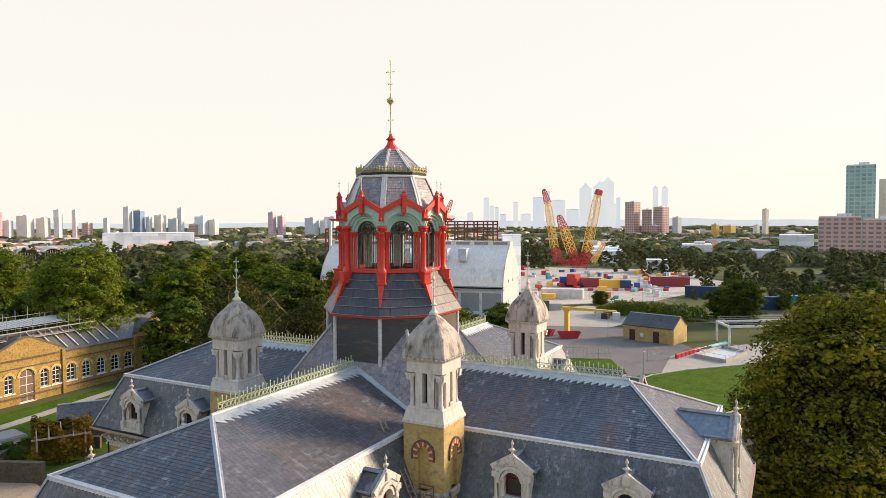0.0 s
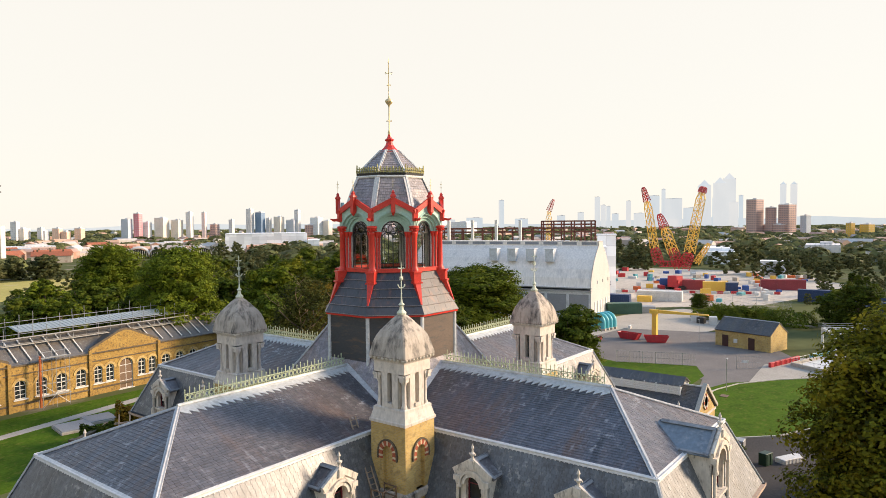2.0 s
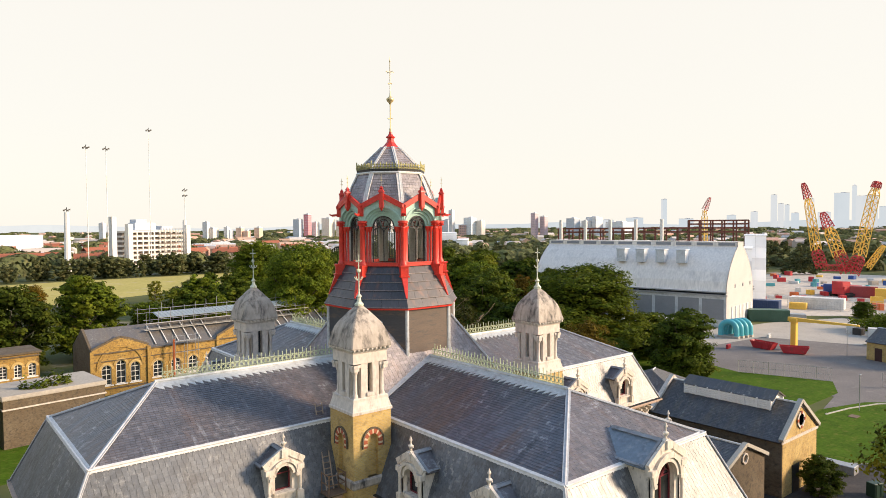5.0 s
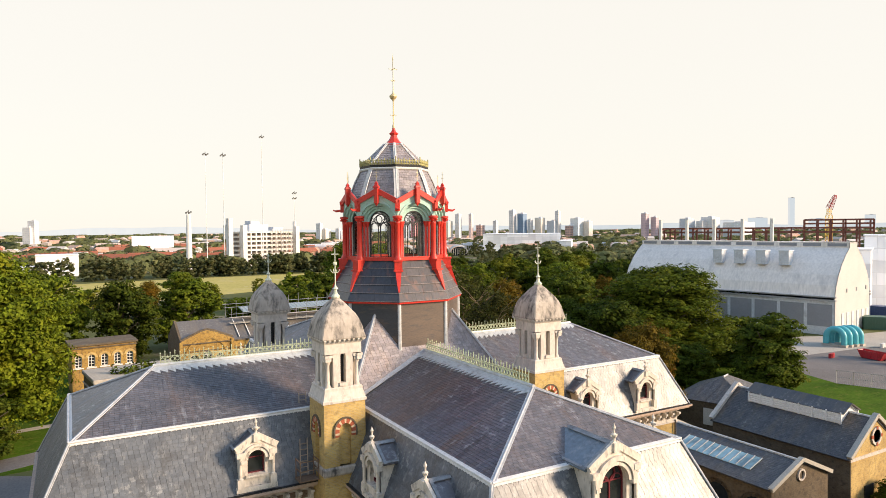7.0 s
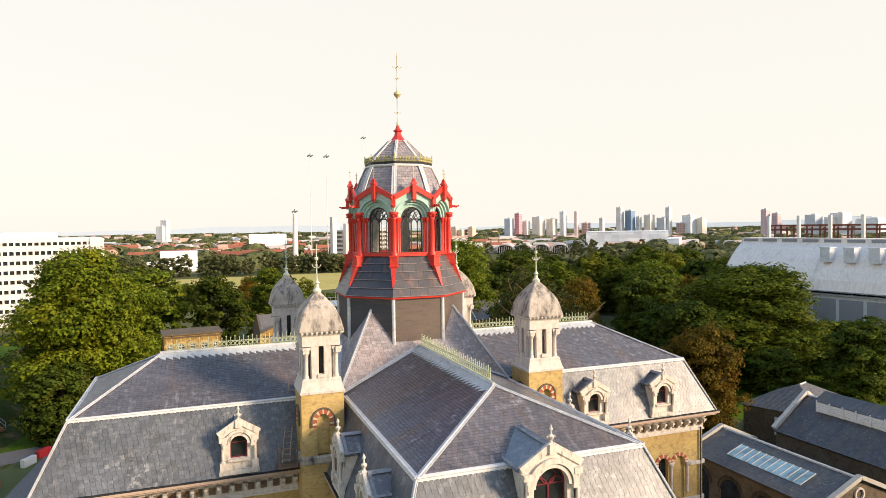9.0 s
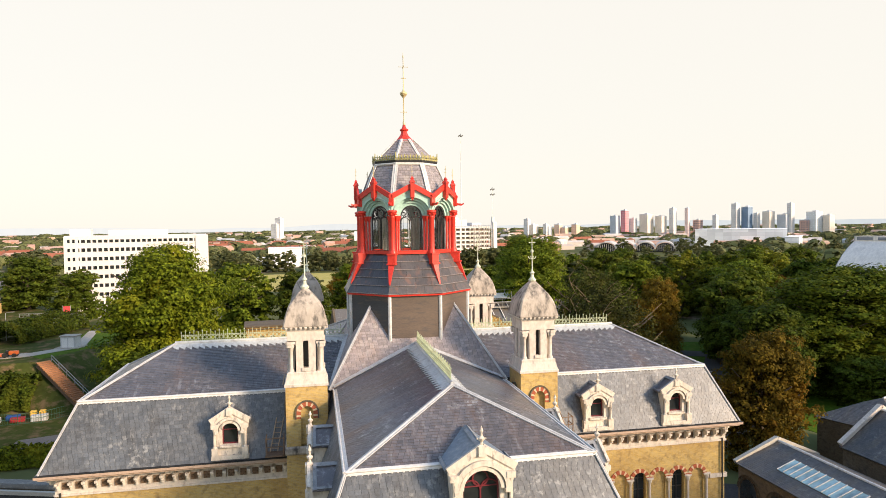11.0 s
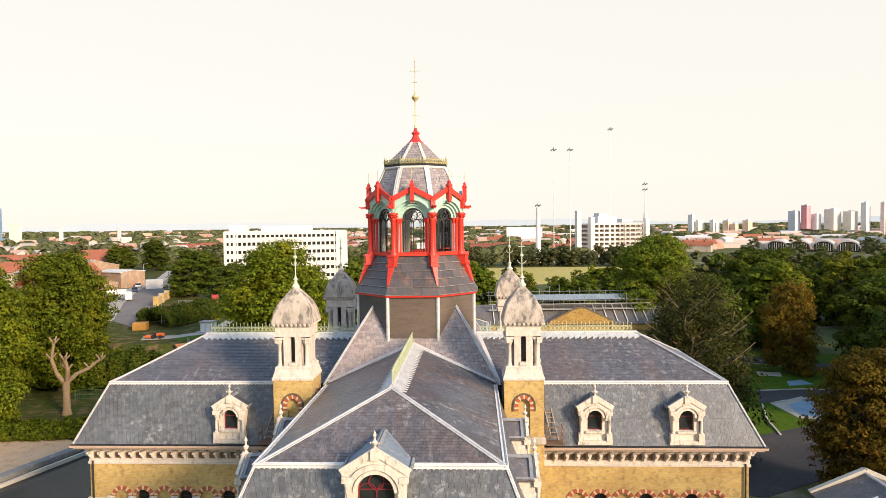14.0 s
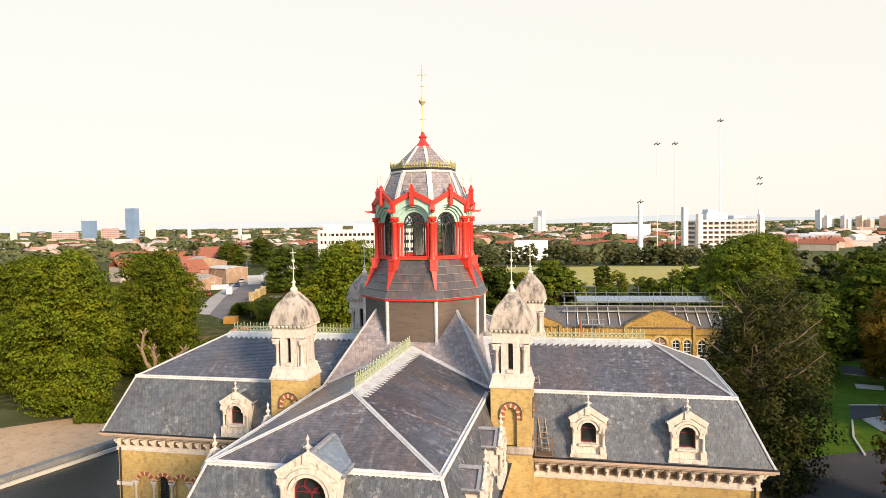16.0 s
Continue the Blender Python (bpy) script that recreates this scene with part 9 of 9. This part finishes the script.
BARE_WOOD = limb_mesh(5)
TRUNKS = [trunk_mesh(k) for k in range(3)]
CROWNS = {
    "plane": [crown_mesh("crown", 10 + k, 64, 60000, 0.165, L_GREEN, "round") for k in range(3)],
    "green": [crown_mesh("crown", 20 + k, 42, 15000, 0.28, L_OAK, "wide") for k in range(3)],
    "deep": [crown_mesh("crown", 30 + k, 42, 15000, 0.28, L_DEEP, "round", 0.3) for k in range(3)],
    "autumn": [crown_mesh("crown", 40 + k, 46, 30000, 0.19, L_AUTUMN, "round") for k in range(2)],
    "oak": [crown_mesh("crown", 70 + k, 70, 60000, 0.17, L_OAK, "round", 0.0, 0.3) for k in range(2)],
    "dim": [crown_mesh("crown", 80 + k, 70, 50000, 0.18, L_DIM, "round", 0.0, 0.3) for k in range(2)],
    "gold": [crown_mesh("crown", 90 + k, 80, 70000, 0.155, L_GOLD, "round", 0.0, 0.3) for k in range(2)],
    "lime": [crown_mesh("crown", 50 + k, 26, 4500, 0.32, L_LIME, "round") for k in range(2)],
    "weep": [crown_mesh("crown", 55, 60, 26000, 0.17, L_WEEP, "round", 1.0)],
    "belt_deep": [crown_mesh("crown", 100 + k, 34, 6000, 0.4, L_DEEP, "round", 0.3) for k in range(3)],
    "belt_green": [crown_mesh("crown", 110 + k, 34, 6000, 0.4, L_OAK, "wide") for k in range(3)],
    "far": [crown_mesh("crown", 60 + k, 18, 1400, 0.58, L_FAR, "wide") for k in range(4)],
}
TREE_WORDS = {"plane": "tall plane tree in full dense leaf", "green": "broad green tree in full leaf", "oak": "broad mid-green tree in dense leaf", "gold": "broad olive-green tree with yellowing leaves", "dim": "tall dark green tree with yellowing top", "deep": "dark green tree in full leaf", "autumn": "tree with leaves turning brown", "lime": "light yellow-green young tree", "weep": "dark tree with drooping branches", "belt_deep": "dark green tree in full leaf", "belt_green": "broad green tree in full leaf", "far": "tree in a distant belt"}
tree_rng = random.Random(11)


def tree(kind, x, y, h, r, group=""):
    t = thing("tree", TREE_WORDS[kind], "tree", Matrix.Translation((x, y, level(x, y))) @ rot(tree_rng.uniform(0, 360)) @ Matrix.Diagonal((r / 4.3, r / 4.3, h / 10.3, 1)), group or "trees")
    put("trunk", tree_rng.choice(TRUNKS), t)
    put("crown", tree_rng.choice(CROWNS[kind]), t)
    if kind == "weep":
        put("limb", BARE_WOOD, t, label="pale bare forked limb showing through the leaves")


# beside the station
tree("gold", 36.6, -29.0, 22.3, 12.2)
tree("gold", 56, -36, 19.0, 9.5)
tree("autumn", 43.5, 19.5, 15.8, 6.8)
tree("deep", 48.5, -9.5, 4.0, 2.6)
tree("deep", 81, 26, 13.2, 7.5)
tree("oak", 82, 49, 20.5, 16.5)
tree("deep", 90, 33, 8.0, 7.0)
tree("deep", 74, 37, 8.0, 6.0)
tree("deep", 98, 44, 10.0, 7.0)
tree("deep", 64, 44, 15.0, 8.0)
tree("weep", 30, 31, 19.5, 9.5)
tree("weep", 36, 50, 21.0, 9.5)
tree("oak", 44, 100, 25.0, 12.0)
tree("autumn", 62, 76, 17.0, 6.5)
tree("deep", 72, 60, 13.0, 8.0)
tree("deep", 50, 80, 15.0, 8.0)
tree("deep", 84, 76, 15.0, 9.0)
tree("deep", 76, 72, 18.0, 9.0)
tree("green", 88, 86, 18.0, 9.5)
tree("green", 70, 102, 19.0, 10.0)
tree("deep", 98, 64, 16.0, 8.5)
tree("green", 102, 104, 18.0, 10.0)
tree("autumn", 92, 76, 16.0, 6.0)
tree("deep", 112, 86, 17.0, 9.0)
tree("green", 112, 120, 20.0, 11.0)
tree("lime", 100, 130, 19.0, 9.0)
tree("lime", 84, 124, 17.0, 7.0)
# west and north-west
tree("plane", -67, 40, 25.5, 10.5)
tree("plane", -68, 63, 25.0, 10.0)
tree("plane", -86, 52, 24.0, 10.5)
tree("plane", -30, 65, 25.5, 12.5)
tree("green", -24, 122, 20.0, 10.0)
tree("deep", -10, 118, 17.5, 9.0)
tree("green", 4, 124, 18.5, 9.5)
tree("deep", -31, 55, 10.5, 6.5)
tree("deep", -34, 96, 16.0, 8.0)
tree("deep", -84, 153, 15.0, 10.0)
tree("deep", -76, 166, 16.0, 9.0)
tree("deep", -152, 268, 15.0, 9.0)
tree("green", -164, 258, 13.0, 9.0)
tree("deep", -140, 300, 14.0, 9.0)
tree("deep", -100, 82, 11.0, 8.0)
# north, behind the workshop
tree("oak", 66, 176, 24.0, 13.0)
tree("lime", 60, 140, 13.5, 5.5)
tree("deep", 46, 150, 13.0, 8.0)
tree("deep", 28, 138, 13.0, 7.0)
tree("green", 18, 128, 11.0, 6.5)
tree("deep", 80, 142, 14.0, 8.0)
tree("deep", 92, 168, 19.0, 10.0)
tree("deep", 110, 190, 18.0, 9.0)
tree("autumn", 2, 190, 12.0, 5.0)
tree("deep", 196, 36, 5.0, 4.0)
tree("deep", 168, -12, 13.0, 8.0)
tree("deep", 180, -6, 10.0, 7.0)
# belts and thickets
belt = random.Random(21)
far_leaves = []
for x0, y0, x1, y1, n, h0, h1, kinds in (
    (30, 125, 130, 150, 20, 9, 16, ("deep", "green", "deep")),
    (40, 160, 170, 200, 26, 10, 17, ("deep", "green", "far")),
    (110, 90, 170, 170, 26, 12, 19, ("green", "deep", "lime")),
    (-20, 200, 150, 240, 24, 6, 11, ("far", "deep", "lime")),
    (100, 205, 260, 300, 40, 8, 16, ("far", "far", "deep")),
    (-60, 366, 130, 384, 70, 9, 14, ("far",)),
    (-190, 160, -105, 250, 16, 8, 14, ("far", "deep")),
    (205, -32, 330, 8, 44, 3, 8, ("far", "deep", "far")),
    (300, -20, 470, 60, 40, 5, 12, ("far",)),
    (180, -18, 250, -50, 18, 6, 12, ("far", "deep")),
    (150, 16, 172, 4, 10, 3, 5, ("deep",)),
    (250, -40, 420, -120, 40, 9, 15, ("far",)),
    (330, 60, 480, 200, 36, 10, 18, ("far",)),
    (210, 330, 420, 520, 50, 8, 14, ("far",)),
    (-260, 300, -60, 520, 60, 8, 14, ("far",)),
    (-110, 84, -70, 130, 12, 5, 9, ("deep",)),
    (36, 96, 70, 108, 7, 9, 14, ("deep", "green")),
):
    for k in range(n):
        x, y = belt.uniform(min(x0, x1), max(x0, x1)), belt.uniform(min(y0, y1), max(y0, y1))
        h = belt.uniform(h0, h1)
        kind, r = belt.choice(kinds), h * belt.uniform(0.42, 0.62)
        if x < -60 and y > 70 and abs(x + 90 + (y - 116) * 0.46) < 26 or -82 < x < -40 and 160 < y < 196:
            continue
        if kind != "far":
            tree({"deep": "belt_deep", "green": "belt_green"}.get(kind, kind), x, y, h, r, "tree belts")
            continue
        src = belt.choice(CROWNS["far"])
        co = np.empty(len(src.vertices) * 3)
        src.vertices.foreach_get("co", co)
        a = belt.uniform(0, 6.28)
        co = co.reshape(-1, 3) * (r / 4.3, r / 4.3, h / 10.3)
        far_leaves.append(np.stack([x + co[:, 0] * math.cos(a) - co[:, 1] * math.sin(a), y + co[:, 0] * math.sin(a) + co[:, 1] * math.cos(a), co[:, 2] + level(x, y)], 1))
far_leaves = np.concatenate(far_leaves)
me = bpy.data.meshes.new("tree_belts")
me.from_pydata(far_leaves.tolist(), [], np.arange(len(far_leaves)).reshape(-1, 4).tolist())
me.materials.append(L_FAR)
tagged(new("tree_belts", me), "belts of trees round the meadow and far streets", "woods", kind="stuff")

# far woods to the horizon, too many to count
rs = np.random.RandomState(9)
n_clump = 2400
ang = rs.uniform(-1.15, 1.85, n_clump)
dist = 420 * (3400 / 420) ** rs.rand(n_clump)
cx, cy = dist * np.sin(ang), dist * np.cos(ang)
keep = (rs.rand(n_clump) < 0.9) & ~((ang > 0.3) & (ang < 0.62) & (dist < 800))
per = 64
quads = []
for x, y, d in zip(cx[keep], cy[keep], dist[keep]):
    rad = rs.uniform(6, 13) * (1 + d / 2200)
    u = rs.normal(size=(per, 3))
    u /= np.linalg.norm(u, axis=1)[:, None]
    u[:, 2] = np.abs(u[:, 2])
    p = np.array([x, y, 1.0]) + u * np.array([rad, rad, rs.uniform(5, 10)])
    t1 = np.cross(u, rs.normal(size=(per, 3)))
    t1 /= np.linalg.norm(t1, axis=1)[:, None]
    t2 = np.cross(u, t1)
    s = rad * rs.uniform(0.14, 0.3, per)[:, None]
    quads.append(np.stack([p - t1 * s, p + t2 * s, p + t1 * s, p - t2 * s], 1))
quads = np.concatenate(quads)
me = bpy.data.meshes.new("far_woods")
me.from_pydata(quads.reshape(-1, 3).tolist(), [], np.arange(len(quads) * 4).reshape(-1, 4).tolist())
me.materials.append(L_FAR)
tagged(new("far_woods", me), "hazy belts of distant woodland", "woods", kind="stuff")

# far hills on the horizon, a strip whose glow stands in for haze
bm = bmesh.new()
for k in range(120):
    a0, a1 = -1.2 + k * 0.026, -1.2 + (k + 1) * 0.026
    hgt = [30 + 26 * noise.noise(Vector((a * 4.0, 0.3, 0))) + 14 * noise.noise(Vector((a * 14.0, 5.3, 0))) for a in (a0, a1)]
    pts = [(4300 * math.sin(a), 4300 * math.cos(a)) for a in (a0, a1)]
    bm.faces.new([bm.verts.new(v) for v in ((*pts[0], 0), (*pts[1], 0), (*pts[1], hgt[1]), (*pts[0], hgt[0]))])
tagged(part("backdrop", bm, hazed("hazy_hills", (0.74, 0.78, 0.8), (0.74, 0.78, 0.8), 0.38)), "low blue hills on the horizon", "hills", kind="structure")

# small roofs and sheds scattered through the far town, too many to count
rs = np.random.RandomState(14)
bm_v, bm_f = [], []
for k in range(1300):
    a, d = rs.uniform(-1.15, 1.85), 640 * (3300 / 640) ** rs.rand()
    x, y = d * math.sin(a), d * math.cos(a)
    w, l, h, turn = rs.uniform(7, 12), rs.uniform(10, 34), rs.uniform(5, 10), rs.uniform(0, 3.14)
    c, sn = math.cos(turn), math.sin(turn)
    n0 = len(bm_v)
    for dx, dy, z in ((-w, -l, 0), (w, -l, 0), (w, l, 0), (-w, l, 0), (-w, -l, h * 0.7), (w, -l, h * 0.7), (w, l, h * 0.7), (-w, l, h * 0.7), (0, -l, h), (0, l, h)):
        bm_v.append((x + (dx * c - dy * sn) / 2, y + (dx * sn + dy * c) / 2, z))
    bm_f += [tuple(n0 + i for i in q) for q in ((0, 1, 5, 8, 4), (2, 3, 7, 9, 6), (1, 2, 6, 5), (3, 0, 4, 7), (4, 8, 9, 7), (8, 5, 6, 9))]
me = bpy.data.meshes.new("far_roofs")
me.from_pydata(bm_v, [], bm_f)
m, nt, b = shader("far_roofs")
rnd = nt.nodes.new("ShaderNodeNewGeometry").outputs["Random Per Island"]
cr = nt.nodes.new("ShaderNodeValToRGB")
cr.color_ramp.interpolation = "CONSTANT"
for k, (p, c) in enumerate(((0.0, (0.62, 0.6, 0.57)), (0.2, (0.46, 0.22, 0.14)), (0.55, (0.46, 0.41, 0.37)), (0.72, (0.42, 0.36, 0.33)), (0.85, (0.6, 0.34, 0.2)), (0.94, (0.5, 0.58, 0.64)))):
    el = cr.color_ramp.elements[k] if k < 2 else cr.color_ramp.elements.new(p)
    el.position, el.color = p, (*c, 1)
nt.links.new(rnd, cr.inputs[0])
nt.links.new(mixed(nt, ramped(nt, noised(nt, 0.2), 0.3, 0.8), cr.outputs[0], (0.5, 0.42, 0.36)), b.inputs["Base Color"])
b.inputs["Roughness"].default_value = 0.7
me.materials.append(m)
tagged(new("far_roofs", me), "small roofs of the far town among trees", "houses", kind="stuff")

# the pollarded stump
stump = thing("pollarded_tree", "bare pollarded tree with sawn limbs", "tree", at(-58, 48.5, 0, 20))
bm = bmesh.new()
lathed(bm, [(0.75, 0), (0.55, 1.0), (0.5, 4.0), (0.55, 5.2)], 10)
limbs = [((0, 0, 4.6), (-1.2, 0.1, 6.4), (-1.9, 0.2, 8.6), (-1.5, 0.3, 11.2)), ((0, 0, 4.8), (1.5, 0, 6.2), (3.2, 0.2, 6.9), (4.8, 0.3, 8.2)), ((0.1, 0, 4.8), (0.5, -0.9, 7.0), (0.2, -1.2, 8.8))]
for pts in limbs:
    for k, (p, q) in enumerate(zip(pts, pts[1:])):
        bar(bm, p, q, 0.66 - 0.12 * k, n=8)
    tip = Vector(pts[-1])
    for a in range(5):
        bar(bm, tip - Vector((0, 0, 0.3)), tip + Vector((0.7 * math.cos(a * 1.26), 0.7 * math.sin(a * 1.26), 0.5 + 0.3 * (a % 2))), 0.24, n=6)
    mid = Vector(pts[-2])
    for a in range(2):
        bar(bm, mid, mid + Vector((0.8 * math.cos(a * 2.9 + 0.6), 0.6 * math.sin(a * 2.9), 0.9)), 0.26, n=6)
part("trunk", bm, M_BARK_PALE, stump, smooth=True)


def hedge(label, p, q, w, h, mat, seed, count, foot=0.0):
    """A clipped or ragged row of shrubs from p to q."""
    rs2 = np.random.RandomState(seed)
    p, q = np.array(p), np.array(q)
    f = rs2.rand(count)
    side = np.array([-(q - p)[1], (q - p)[0]]) / np.linalg.norm(q - p)
    ang = rs2.uniform(-0.3, math.pi + 0.3, count)
    run_ = f * np.linalg.norm(q - p)
    bulge = 1 + 0.1 * np.sin(run_ * 0.83 + seed + ang * 2.1) + 0.09 * np.sin(run_ * 1.9 + np.cos(ang) * 5.0) + 0.06 * np.sin(run_ * 3.7 - ang * 4.0) + rs2.normal(size=count) * 0.07
    off, z = np.cos(ang) * w / 2 * bulge, 0.15 * h + np.maximum(0, np.sin(ang)) * h * 0.85 * bulge
    c = p + (q - p) * f[:, None] + side * off[:, None]
    pos = np.stack([c[:, 0], c[:, 1], z + foot], 1)
    nrm = np.stack([side[0] * np.cos(ang), side[1] * np.cos(ang), np.sin(ang) + 0.2], 1) + rs2.normal(size=(count, 3)) * 0.5
    nrm /= np.linalg.norm(nrm, axis=1)[:, None]
    t1 = np.cross(nrm, rs2.normal(size=(count, 3)))
    t1 /= np.linalg.norm(t1, axis=1)[:, None]
    t2 = np.cross(nrm, t1)
    sz = rs2.uniform(0.14, 0.34, count)[:, None]
    quad = np.stack([pos - t1 * sz, pos + t2 * sz * 0.6, pos + t1 * sz, pos - t2 * sz * 0.6], 1)
    me = bpy.data.meshes.new("hedge")
    me.from_pydata(quad.reshape(-1, 3).tolist(), [], np.arange(count * 4).reshape(-1, 4).tolist())
    me.materials.append(mat)
    t = thing("hedge", label, "hedge", group="hedges")
    put("foliage", me, t)


hedge("low clipped green hedge beside the sandy terrace", (-62, 37), (-38, 40), 3.2, 2.2, L_GREEN, 1, 9000)
hedge("dense dark ivy and shrubs over the embankment's face", (-84, 69), (-54, 67), 10.0, 5.6, L_DEEP, 2, 42000)
hedge("dark shrubs on the shoulder of the embankment", (-54, 68), (-50, 68), 7.0, 4.6, L_DEEP, 4, 6000)
hedge("broad dark bush on top of the embankment", (-66, 91), (-60, 112), 9.0, 3.6, L_DEEP, 3, 16000, BANK_Z)
hedge("ragged bushes beside the road", (-76, 108), (-71, 100), 3.0, 2.0, L_GREEN, 8, 3000, BANK_Z)
hedge("russet ivy over the ruined shelter", (9.4, 58.2), (15.0, 55.0), 4.2, 4.6, L_AUTUMN, 11, 5000)
hedge("dark brambles beside the rubble wall", (6.5, 62), (10.5, 60), 3.0, 2.2, L_DEEP, 12, 4000)
hedge("ragged hedge along the yard edge", (174, 27), (167, -2), 7.0, 4.2, L_DEEP, 5, 9000)
hedge("ragged hedge along the yard edge", (168, 30), (178, 12), 5.0, 3.0, L_GREEN, 6, 5000)
hedge("ivy and weeds on the stone block", (-15, 67.5), (-8.5, 68), 4.0, 7.4, L_DEEP, 7, 3500)
